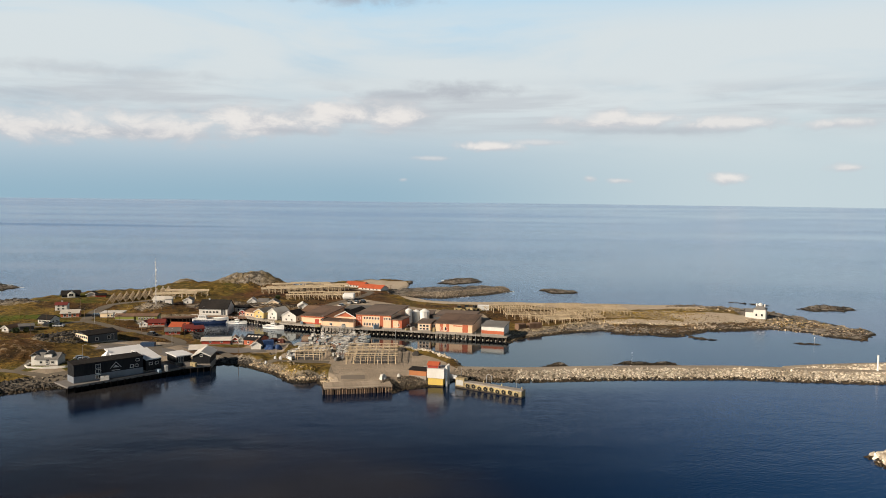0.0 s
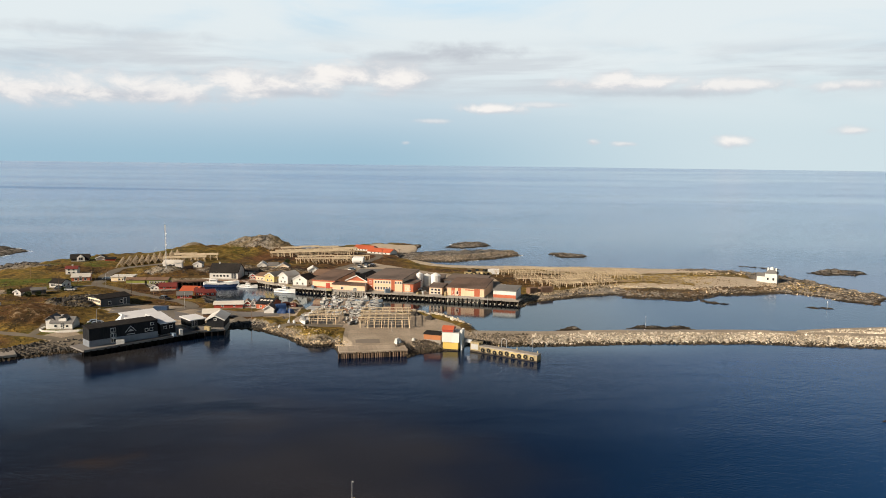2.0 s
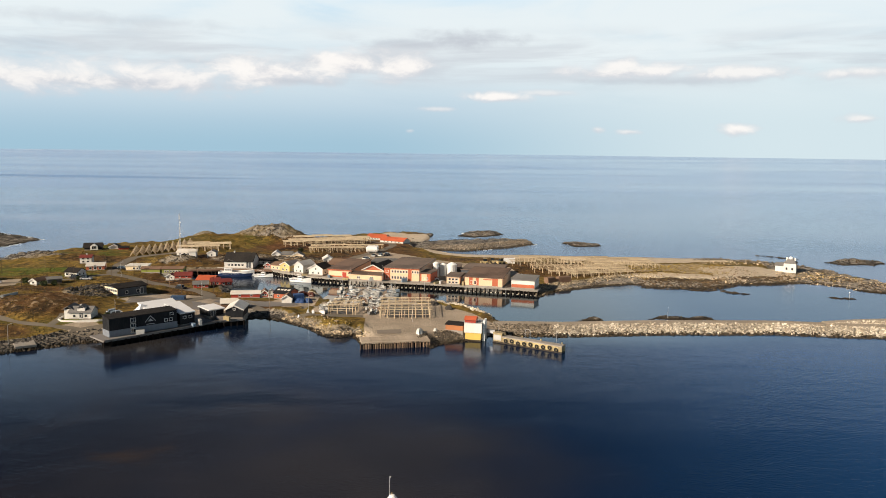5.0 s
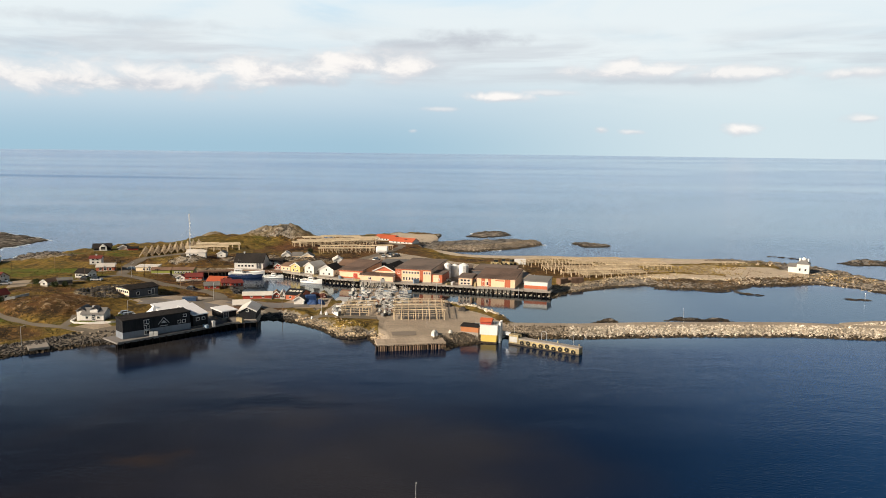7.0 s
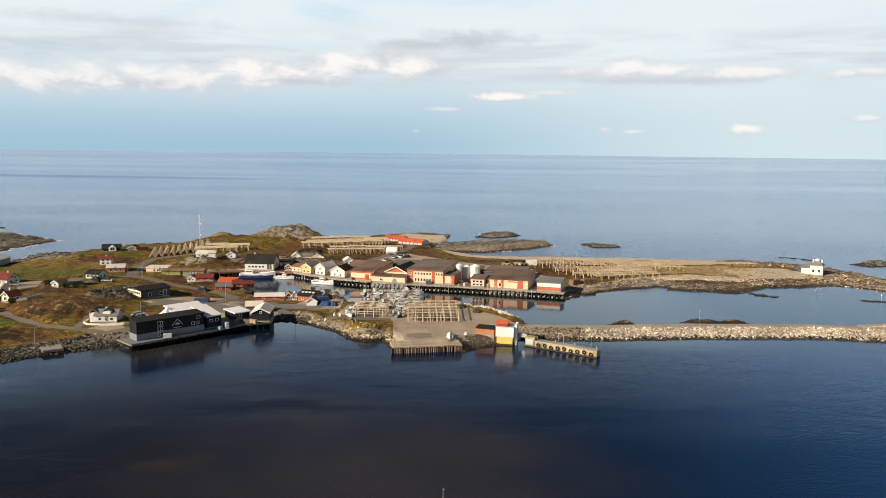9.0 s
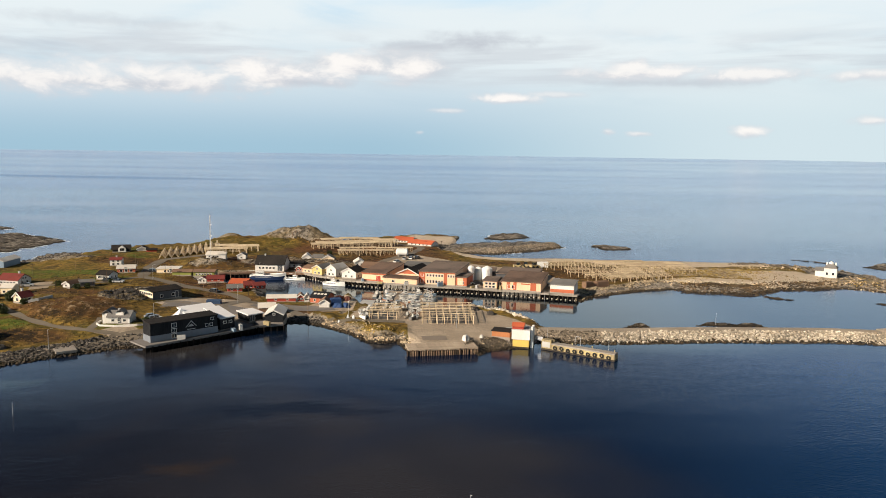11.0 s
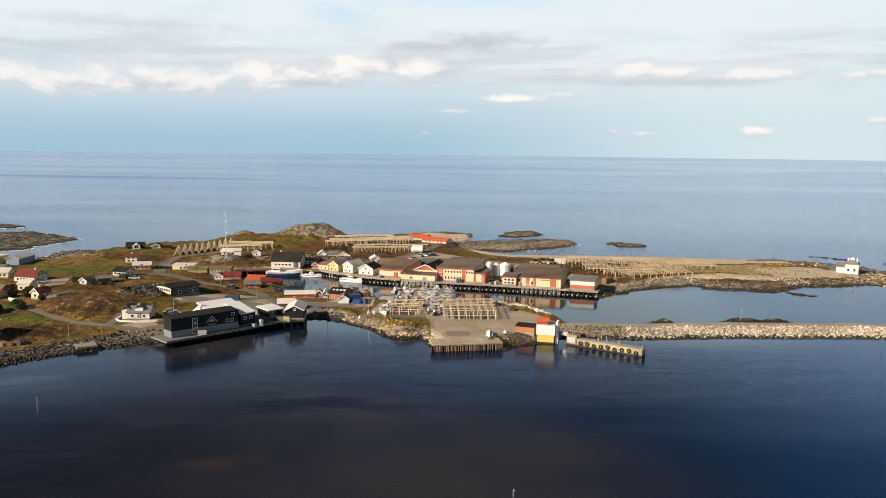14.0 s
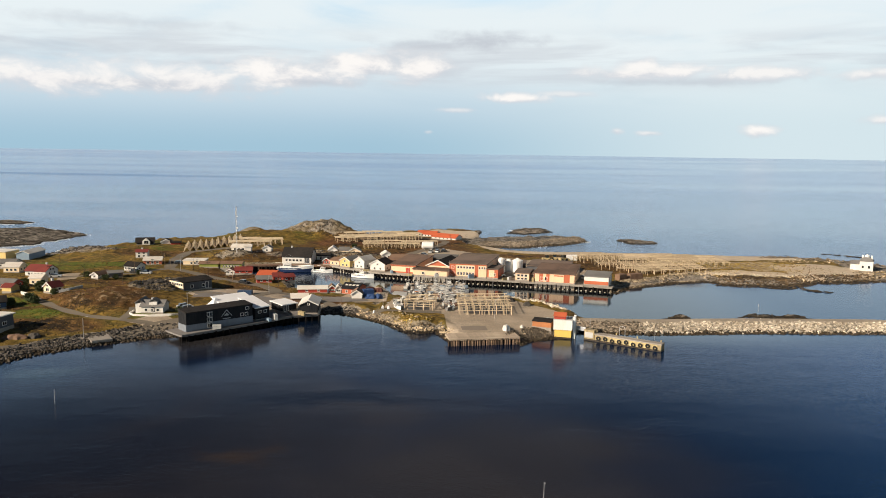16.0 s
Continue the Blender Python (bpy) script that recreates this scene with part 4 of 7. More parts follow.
GREY = [boulder_mesh(20 + i, BOULDERG) for i in range(7)]
MIXED = [boulder_mesh(60 + i, BOULDERM) for i in range(7)]
WET = [boulder_mesh(40 + i, WEED) for i in range(5)]
FLAT = [boulder_mesh(50 + i, BOULDERG, flat=0.4) for i in range(5)]


def dam(name, label, line, crest, base, z_top, seed, singles, near, sides=(1, -1), dull=0.0, size=(0.25, 0.56), step_m=0.55):
    """A rubble breakwater: a core with a gravel crest, armour stones on the slopes, weedy stones at the water."""
    r = random.Random(seed)
    root = thing(name, label, "breakwater", 0, 0, 0, kind="structure")
    total, core = length(line), Shape()
    n = int(total / 4)
    for i in range(n + 1):
        x, y, dx, dy = at_line(line, total * i / n)
        for off, z in ((-base, -1.5), (-crest, z_top - 0.35), (crest, z_top - 0.35), (base, -1.5)):
            core.v.append((x - dy * off, y + dx * off, z))
    core.v = [tuple(q) for q in seated(core.v)]
    core.f = [(i * 4 + j + 1, i * 4 + j, i * 4 + 4 + j, i * 4 + 5 + j) for i in range(n) for j in range(3)]
    core.f += [(0, 1, 2, 3), (4 * n + 3, 4 * n + 2, 4 * n + 1, 4 * n)]
    part("core", core, CREST, root, "gravel crest")
    dry, wet = [], []
    for side in sides:
        rows = int(math.hypot(base - crest + 1.4 * z_top, z_top) / step_m) + 1
        for row in range(rows + 1):
            f = row / rows
            off = -(crest + 0.2 + (base - crest) * f) * side
            z = z_top - (0.45 if side == sides[0] else 1.0) - z_top * f
            s = r.uniform(0, 0.8)
            while s < total:
                x, y, dx, dy = at_line(line, s)
                g = r.uniform(*size)
                o = off + r.uniform(-0.35, 0.35)
                px, py = x - dy * o + dx * r.uniform(-0.3, 0.3), y + dx * o
                (wet if z < 0.62 + r.uniform(-0.45, 0.35) else dry).append((side, s, turned(r, px, py, z + r.uniform(-0.2, 0.25), g)))
                s += g * 1.35
    picked = [m for sd, s, m in dry if sd == sides[0] and near[0] < s < near[1]]
    r.shuffle(picked)
    single = picked[:singles]
    chosen = {id(m) for m in single}
    for i, m in enumerate(single):
        part("boulder", PALE[i % len(PALE)], None, root, at=m)
    rest = [(s, m) for _, s, m in dry if id(m) not in chosen]
    heap("armour_stones", PALE, [m for s, m in rest if s >= dull], root, BOULDER)
    # first stretch: its shade is put into the colour of darker stones
    if dull:
        heap("dull_stones", GREY, [m for s, m in rest if s < dull], root, BOULDERD)
    heap("weedy_stones", WET, [m for _, _, m in wet], root, WEED)
    return root


def riprap(name, label, line, z0, z1, run, meshes, mat, seed, size=(0.4, 0.9), pitch=0.85, singles=0):
    """Loose stones on a bank; the line is at the water, the bank climbs to the left of it."""
    r = random.Random(seed)
    root = thing(name, label, "riprap", 0, 0, 0, kind="structure")
    total, dry, wet, spots = length(line), [], [], []
    rows = max(2, int(math.hypot(run + 2.2 * (z1 - z0), z1 - z0) / pitch))
    for row in range(rows + 1):
        f, s = row / rows, r.uniform(0, 0.6)
        while s < total:
            x, y, dx, dy = at_line(line, s)
            g = r.uniform(*size)
            o = run * f + r.uniform(-0.5, 0.5)
            spots.append((x - dy * o, y + dx * o, f, g))
            s += g * 1.45
    floor = lie(np.array([p[0] for p in spots]), np.array([p[1] for p in spots]))[0]
    for (px, py, f, g), low in zip(spots, floor):
        z = max(z0 + (z1 - z0) * f, float(low) if f > 0.3 else -9) + r.uniform(-0.15, 0.2)
        (wet if z < 0.6 + r.uniform(-0.3, 0.3) else dry).append(turned(r, px, py, z, g))
    r.shuffle(dry)
    for i, m in enumerate(dry[:singles]):
        part("boulder", meshes[i % len(meshes)], None, root, at=m)
    if dry[singles:]:
        heap("stones", meshes, dry[singles:], root, mat)
    if wet:
        heap("weedy_stones", WET, wet, root, WEED)
    return root


# ---- quays and piers ----
def piled_deck(name, label, line, depth, z, deck_mat, pile_step, thick=0.45, fenders=True, planks=0.0, pile_r=0.17, wall=True, pile_mat=None):
    """A deck on piles. line: its water edge, the deck lies to the left of it."""
    root = thing(name, label, "quay", 0, 0, 0, kind="structure", level=((line[0][0] + line[-1][0]) / 2, (line[0][1] + line[-1][1]) / 2, z))
    deck, beam, back = Shape(), Shape(), Shape()
    for (ax, ay), (bx, by) in zip(line, line[1:]):
        d = math.hypot(bx - ax, by - ay)
        nx, ny = -(by - ay) / d, (bx - ax) / d
        q = [(ax, ay, z - thick), (bx, by, z - thick), (bx + nx * depth, by + ny * depth, z - thick), (ax + nx * depth, ay + ny * depth, z - thick)]
        deck.slab(q, thick)
        e = 0.12
        beam.slab([(ax - nx * e, ay - ny * e, z - 0.1), (bx - nx * e, by - ny * e, z - 0.1), (bx + nx * e, by + ny * e, z - 0.1), (ax + nx * e, ay + ny * e, z - 0.1)], 0.32)
        w = min(depth - 0.2, 1.1)
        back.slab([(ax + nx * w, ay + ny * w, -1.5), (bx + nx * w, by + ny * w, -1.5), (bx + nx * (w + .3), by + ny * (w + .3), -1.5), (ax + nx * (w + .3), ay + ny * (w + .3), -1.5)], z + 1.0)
    part("deck", deck, deck_mat, root, "deck")
    part("edge_beam", beam, deck_mat, root)
    # added sheet close behind the front piles: under-deck shade as near-black colour
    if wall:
        part("back_wall", back, PILEW, root, "near-black sheet for the shade behind the piles")
    pile = Shape().tube((0, 0, -2.2), (0, 0, z - thick), pile_r, n=7).mesh("pile", PILEW)
    front = Shape().tube((0, 0, -2.2), (0, 0, z - 0.25), pile_r * 1.1, n=7).mesh("pile", pile_mat or PILE)
    head = Shape().box(-0.24, 0.24, -0.2, 0.2, -0.55, 0.0).mesh("fender", FENDER)
    total = length(line)
    n = int(total / pile_step)
    r = random.Random(len(name) * 7 + n)
    for i in range(n + 1):
        x, y, dx, dy = at_line(line, min(total * i / n, total - 0.01))
        for row, off in enumerate((-0.16, 0.7)):
            part("pile", front if row == 0 else pile, None, root, at=Matrix.LocRotScale((x - dy * off + r.uniform(-.2, .2), y + dx * off, r.uniform(-0.25, 0.1) if row == 0 else 0), Euler((r.uniform(-.03, .03), r.uniform(-.04, .04), r.random())), None))
        if fenders and i < n:
            fx, fy, dx, dy = at_line(line, total * (i + 0.5) / n)
            part("fender", head, None, root, at=Matrix.LocRotScale((fx + dy * 0.38, fy - dx * 0.38, z - 1.35 - r.uniform(0, 0.35)), Euler((0, 0, math.atan2(dy, dx))), None))
    if planks:
        (ax, ay), (bx, by) = line[0], line[-1]
        m = int(total / planks)
        board = Shape().box(0.03, planks - 0.03, 0.1, depth - 0.05, 0.004, 0.06).mesh("plank", PLANK)
        for i in range(m):
            x, y, dx, dy = at_line(line, total * i / m)
            part("plank", board, None, root, at=Matrix.LocRotScale((x, y, z + r.uniform(0, 0.012)), Euler((0, 0, math.atan2(dy, dx))), None))
    return root


piled_deck("town_quay", "long timber quay on dark piles with pale fender heads", [(-77, 325.5), (-68.5, 318.6), (-56, 309.8), (-36, 302.3), (-10, 296.3), (14.6, 289.5), (31.3, 284.2)], 7.2, 3.3, CONC, 1.7)
piled_deck("warehouse_quay", "dark timber quay at the head of the harbour", [(-112, 322), (-97, 327.2), (-77, 325.6)], 5.0, 3.25, RUST, 1.6, fenders=False)
piled_deck("black_quay", "concrete quay deck on dark piles under the black warehouse", [(-96.2, 201.6), (-80.6, 217.9), (-72.9, 227.6), (-65.8, 230.6)], 9.0, 3.2, YARD, 1.9, pile_r=0.2, fenders=False, pile_mat=PILEW)
piled_deck("timber_pier", "timber pier of upright piles below a planked apron", [(-27.2, 205.3), (-8.4, 209.0)], 6.4, 2.6, PLANK, 0.52, fenders=False, planks=0.62, pile_r=0.17, pile_mat=PILEB)
piled_deck("small_jetty", "short concrete landing jetty in the riprap", [(-117.8, 197.6), (-113.6, 200.4)], 8.0, 2.3, CONC, 1.4, fenders=False)

# ---- rubble and shores ----
dam("breakwater", "long breakwater of pale quarried boulders with a gravel crest", [(9, 231.5), (33, 231.2), (47, 233.2), (63, 235), (100, 236.4), (118, 234), (135, 232), (152, 231), (168, 236)],
    2.2, 6.6, 3.2, 3, 300, (34, 148), dull=20.0)
dam("breakwater", "rounded end of a boulder breakwater", [(98, 152.4), (112, 153), (135, 150)], 1.6, 5.6, 3.0, 5, 60, (0, 10), size=(0.5, 1.0))
riprap("riprap", "pale boulders heaped round the end of the breakwater", [(107, 158.5), (100, 157), (97.2, 152.5), (99.5, 148), (107, 146.5)], -0.2, 2.6, 3.6, PALE, BOULDER, 29, (0.35, 0.7), pitch=0.6, singles=60)
dam("breakwater", "low rubble bank behind the breakwater head", [(116, 236.0), (130, 239.6), (144, 241.6), (166, 245)], 1.5, 4.5, 3.4, 9, 20, (0, 30), sides=(1,))
riprap("riprap", "grey riprap bank along the shore road", [(-151, 162), (-134.6, 181.6), (-129, 193), (-118.6, 202.2), (-107.6, 210.8), (-100.6, 213.4)], 0, 2.4, 2.8, GREY, BOULDERG, 11, (0.3, 0.65), singles=160)
riprap("riprap", "dark rocks at the root of the point", [(-72, 243.5), (-66, 246), (-62, 245.8), (-57, 242.5)], 0, 1.3, 1.6, GREY, BOULDERG, 19, (0.3, 0.7), pitch=0.9)
riprap("riprap", "pale rocks and slabs along the grassy point", [(-57, 242.5), (-55, 241.2), (-50, 236.3), (-45, 231.2), (-40, 222.6), (-35.5, 221.3), (-31.6, 223.6), (-28.6, 216), (-26.5, 209.5)],
       0, 1.3, 1.6, MIXED + FLAT, BOULDERM, 12, (0.2, 0.5), pitch=0.6, singles=120)
riprap("riprap", "riprap between the pier and the ferry quay", [(-8.2, 209.6), (-5.4, 214.2), (1.5, 217.6), (7, 219.2)], 0, 2.7, 4.6, MIXED, BOULDERD, 13, (0.16, 0.36), pitch=0.42, singles=60)
riprap("riprap", "pale stones along the harbour side of the yard", [(12.5, 248), (7, 255.5), (0.5, 262), (-7, 267.4)], 0.3, 2.6, 4.0, PALE, BOULDER, 14, (0.4, 0.8), singles=30)
riprap("riprap", "mixed rocks beside the quay's end", [(33, 289), (35.5, 293), (40, 299.5), (53, 308), (63, 314), (74, 318)], 0, 2.6, 5.0, MIXED + GREY, BOULDERM, 15, (0.25, 0.55), pitch=0.75, singles=60)
riprap("riprap", "pale storm stones along the spit", [(70, 321), (84, 319), (96, 317), (110, 318), (126, 325), (142, 329)], 1.2, 2.6, 5.0, MIXED + PALE, BOULDER, 16, (0.2, 0.5), pitch=1.25, singles=40)
riprap("riprap", "weedy rocks at the foot of the spit", [(78, 312.5), (84, 309), (95, 308.6), (107, 307.6), (121, 319), (136, 321), (150, 326)], -0.2, 1.3, 7.0, MIXED, KELP, 18, (0.35, 0.8), pitch=1.5)
riprap("riprap", "grey rubble bank beside the cove", [(-14, 428), (-9, 424.5), (9, 421.6), (36, 440), (52, 458)], 0, 2.4, 9.0, MIXED + GREY, BOULDERD, 17, (0.25, 0.6), pitch=0.9, singles=40)


scatter("rock_outcrop", "grey-brown broken rock outcrop beside the grey hall", [(-125, 258, 8.0, 9.0, 420), (-128, 273, 8, 10, 340)], GREY, BOULDERG, 21, (0.2, 0.75), "rock outcrop")
scatter("rock_outcrop", "broken rock on the hill and knolls", [(-94, 428, 16, 8, 90), (-106, 436, 10, 8, 50), (-120, 338, 10, 7, 120), (-84, 344, 16, 7, 140), (-62, 346, 14, 6, 90)], GREY, BOULDERG, 22, (0.2, 0.6), "rock outcrop")
scatter("shore_rocks", "broken weedy rocks along the spit's shore", [(84, 313, 14, 7, 420), (106, 313, 18, 8, 620), (132, 325, 16, 6, 420), (160, 324, 14, 9, 320), (178, 308, 12, 10, 300), (58, 311, 12, 4, 120), (80, 457, 13, 8, 120), (22, 508, 15, 11, 120), (212, 391, 17, 8, 120)], WET + MIXED + FLAT, KELP, 23, (0.22, 0.62), "rocks")
scatter("shore_rocks", "low dark weedy ledges behind the breakwater", [(76, 251, 20, 2.4, 200), (44, 248, 12, 1.6, 110)], WET, WEED, 27, (0.15, 0.4), "rocks")
scatter("shore_rocks", "dark flat ledges along the seaward side of the spit", [(136, 388, 12, 4, 150), (150, 378, 12, 5, 170), (163, 364, 9, 8, 150), (172, 345, 8, 10, 150), (108, 401, 10, 3, 60)], FLAT, BOULDERD, 28, (0.35, 0.9), "rocks")
scatter("shore_rocks", "pale broken rocks on the spit and point", [(80, 322, 16, 3, 260), (140, 372, 22, 6, 160), (110, 320, 30, 4, 300), (160, 334, 16, 14, 520), (176, 318, 12, 12, 260), (-46, 233, 8, 3, 30), (-36, 225, 6, 3, 30), (-29, 217, 3, 4, 20)], MIXED + PALE, BOULDERM, 24, (0.2, 0.6), "rocks")


scatter("grass", "tussocks of straw-coloured and rusty grass and heather", [(-140, 230, 30, 30, 1500), (-150, 290, 40, 34, 1500), (-120, 300, 30, 30, 700), (-100, 425, 34, 22, 900), (-150, 350, 30, 24, 700),
                                                                                 (-85, 350, 30, 14, 500), (-50, 237, 14, 6, 420), (-38, 227, 8, 5, 260), (-95, 270, 16, 8, 300), (60, 345, 40, 24, 900), (110, 345, 30, 18, 500)],
        [boulder_mesh(80 + i, TUFT, "tussock") for i in range(6)], TUFT, 31, (0.16, 0.40), "grass")

scatter("grass", "yellow straw grass along the edge of the point", [(-29.2, 216, 2.2, 6, 150), (-40, 228, 8, 4, 300), (-53, 239, 9, 3, 220), (75, 330, 26, 5, 260), (100, 340, 26, 8, 420), (84, 356, 22, 14, 900), (118, 358, 16, 10, 420), (166, 332, 14, 12, 420)],
        [boulder_mesh(90 + i, STRAW, "tussock") for i in range(5)], STRAW, 33, (0.15, 0.42), "grass")

scatter("shore_rocks", "dark grey broken rock on the western skerries", [(-270, 430, 36, 40, 160), (-335, 520, 26, 12, 40), (-190, 352, 18, 6, 60), (-208, 378, 13, 22, 260)], GREY + FLAT, BOULDERG, 35, (0.3, 0.8), "rocks")


def ledge(label, spots, n, seed):
    """A low weedy reef that just breaks the surface: flat stones side by side."""
    r = random.Random(seed)
    root = thing("rock_ledge", label, "reef", spots[0][0], spots[0][1], 0, kind="structure")
    total, places = length(spots), []
    for i in range(n):
        x, y, dx, dy = at_line(spots, total * r.random())
        places.append(Matrix.LocRotScale((x - spots[0][0] + r.uniform(-2.4, 2.4), y - spots[0][1] + r.uniform(-0.9, 0.9), r.uniform(-0.15, 0.12)), Euler((0, r.uniform(-0.1, 0.1), r.uniform(-0.5, 0.5))), (r.uniform(0.5, 1.3),) * 3))
    heap("stones", FLAT, places, root, WEED)


ledge("low dark reef breaking the surface of the lagoon", [(110, 305.6), (115.6, 299.2)], 26, 41)
ledge("dark reef beside the weedy foot of the spit", [(97, 308.2), (103, 306.6), (109, 309)], 34, 42)
ledge("small dark reef beside the iron perch", [(148, 293.6), (154.6, 291.6)], 18, 43)
ledge("long low dark reef beyond the lighthouse", [(172, 418), (185, 404)], 30, 44)


# ---- houses ----
CACHE = {}


def shared(key, make):
    if key not in CACHE:
        CACHE[key] = make()
    return CACHE[key]


def window(parent, at, w, h, frame_mat=None, door=False):
    fm = frame_mat or WHITE
    e = 0.11

    def frame_shape():
        s = Shape()
        s.box(-w / 2 - e, w / 2 + e, -0.07, 0.02, h / 2, h / 2 + e).box(-w / 2 - e, w / 2 + e, -0.07, 0.02, -h / 2 - e, -h / 2)
        s.box(-w / 2 - e, -w / 2, -0.07, 0.02, -h / 2, h / 2).box(w / 2, w / 2 + e, -0.07, 0.02, -h / 2, h / 2)
        if w > 1.0:
            s.box(-0.04, 0.04, -0.06, 0.02, -h / 2, h / 2)
        return s.mesh("window", fm)

    ob = part("door" if door else "window", shared(("frame", w, h, fm.name), frame_shape), None, parent, at=at)
    part("panel" if door else "pane", shared(("pane", w, h, door), lambda: Shape().box(-w / 2, w / 2, -0.035, 0.02, -h / 2, h / 2).mesh("pane", GREYB if door else GLASS)), None, ob)
    return ob


def side_pose(side, u, z, w, d):
    if side == "f":
        return pose(u, 0, z)
    if side == "b":
        return pose(w - u, d, z, 0, 0, 180)
    if side == "r":
        return pose(w, u, z, 0, 0, 90)
    return pose(0, d - u, z, 0, 0, -90)


STOREY = 0.82      # these low northern houses are squat


def house(name, label, p0, p1, depth, h, rise, wall, roof, axis="x", wins=(), doors=(), chimney=None, over=0.35, base=0.5, category="house",
          z=None, base_mat=None, frame_mat=None, group="", trim=True):
    """A building on the front line p0-p1 (its near face), depth metres deep. axis x: ridge along the front, y: gable to the front,
    flat, mono: falling to the front. wins: (side, count, sill height, width, height[, from, to])."""
    f = STOREY if category in ("fish hall", "fish plant", "office", "warehouse", "tent hall", "industrial hall") else STOREY * 0.88
    h, rise = base + (h - base) * f, rise * f
    wins = [(sd, n, sl * f, ww * (1 if f == STOREY else 0.85), wh * f, *sp) for sd, n, sl, ww, wh, *sp in wins]
    w, ang = math.hypot(p1[0] - p0[0], p1[1] - p0[1]), math.degrees(math.atan2(p1[1] - p0[1], p1[0] - p0[0]))
    a = radians(ang)
    cx, cy = (p0[0] + p1[0]) / 2 - math.sin(a) * depth / 2, (p0[1] + p1[1]) / 2 + math.cos(a) * depth / 2
    if z is None:
        z = max(ground(cx, cy), 2.5)
    root = thing(name, label, category, p0[0], p0[1], z, ang, group)
    part("foundation", Shape().box(-0.06, w + 0.06, -0.06, depth + 0.06, -1.6, base), base_mat or CONC, root)
    s, r = Shape(), Shape()
    o, t = over, 0.2
    if axis == "x":
        s.add([(0, 0, base), (w, 0, base), (w, depth, base), (0, depth, base), (0, 0, h), (w, 0, h), (w, depth, h), (0, depth, h), (0, depth / 2, h + rise), (w, depth / 2, h + rise)],
              [(0, 1, 5, 4), (2, 3, 7, 6), (1, 2, 6, 9, 5), (3, 0, 4, 8, 7), (4, 5, 9, 8), (6, 7, 8, 9), (3, 2, 1, 0)])
        k = rise / (depth / 2)
        r.slab([(-o, -o, h - o * k), (w + o, -o, h - o * k), (w + o, depth / 2, h + rise), (-o, depth / 2, h + rise)], t)
        r.slab([(w + o, depth + o, h - o * k), (-o, depth + o, h - o * k), (-o, depth / 2, h + rise), (w + o, depth / 2, h + rise)], t)
    elif axis == "y":
        s.add([(0, 0, base), (w, 0, base), (w, depth, base), (0, depth, base), (0, 0, h), (w, 0, h), (w, depth, h), (0, depth, h), (w / 2, 0, h + rise), (w / 2, depth, h + rise)],
              [(0, 1, 5, 8, 4), (2, 3, 7, 9, 6), (1, 2, 6, 5), (3, 0, 4, 7), (5, 6, 9, 8), (7, 4, 8, 9), (3, 2, 1, 0)])
        k = rise / (w / 2)
        r.slab([(-o, depth + o, h - o * k), (-o, -o, h - o * k), (w / 2, -o, h + rise), (w / 2, depth + o, h + rise)], t)
        r.slab([(w + o, -o, h - o * k), (w + o, depth + o, h - o * k), (w / 2, depth + o, h + rise), (w / 2, -o, h + rise)], t)
    else:
        up = rise if axis == "mono" else 0.0
        s.add([(0, 0, base), (w, 0, base), (w, depth, base), (0, depth, base), (0, 0, h), (w, 0, h), (w, depth, h + up), (0, depth, h + up)],
              [(0, 1, 5, 4), (2, 3, 7, 6), (1, 2, 6, 5), (3, 0, 4, 7), (4, 5, 6, 7), (3, 2, 1, 0)])
        k = up / depth
        r.slab([(-o, -o, h - o * k), (w + o, -o, h - o * k), (w + o, depth + o, h + up + o * k), (-o, depth + o, h + up + o * k)], 0.28)
    part("wall", s, wall, root)
    part("roof", r, roof, root)
    if trim and axis == "y":
        b = Shape()
        k = rise / (w / 2)
        for sx, x0 in ((1, -o), (-1, w + o)):
            b.add([(x0, -o - 0.05, h - o * k - 0.12), (w / 2, -o - 0.05, h + rise - 0.12), (w / 2, -o - 0.05, h + rise + 0.24), (x0, -o - 0.05, h - o * k + 0.24),
                   (x0, -o + 0.02, h - o * k - 0.12), (w / 2, -o + 0.02, h + rise - 0.12), (w / 2, -o + 0.02, h + rise + 0.24), (x0, -o + 0.02, h - o * k + 0.24)],
                  [(0, 1, 2, 3), (7, 6, 5, 4), (0, 4, 5, 1), (3, 2, 6, 7)])
        part("bargeboard", b, frame_mat or WHITE, root)
    for side, count, sill, ww, wh, *span in wins:
        run = w if side in "fb" else depth
        lo, hi = span if span else (0.1, 0.9)
        for i in range(count):
            u = run * (lo + (hi - lo) * ((i + 0.5) / count))
            window(root, side_pose(side, u, sill + wh / 2, w, depth), ww, wh, frame_mat)
    for side, u, ww, wh in doors:
        window(root, side_pose(side, u, base + wh / 2, w, depth), ww, wh, frame_mat, True)
    if chimney:
        fx, fy, hh = chimney
        c = Shape().box(w * fx - 0.3, w * fx + 0.3, depth * fy - 0.3, depth * fy + 0.3, h, h + rise + hh)
        c.box(w * fx - 0.36, w * fx + 0.36, depth * fy - 0.36, depth * fy + 0.36, h + rise + hh, h + rise + hh + 0.12)
        part("chimney", c, CONCL, root)
    return root


ONE = [("f", 3, 1.2, 1.0, 1.0), ("r", 2, 1.2, 1.0, 1.0), ("l", 2, 1.2, 1.0, 1.0)]

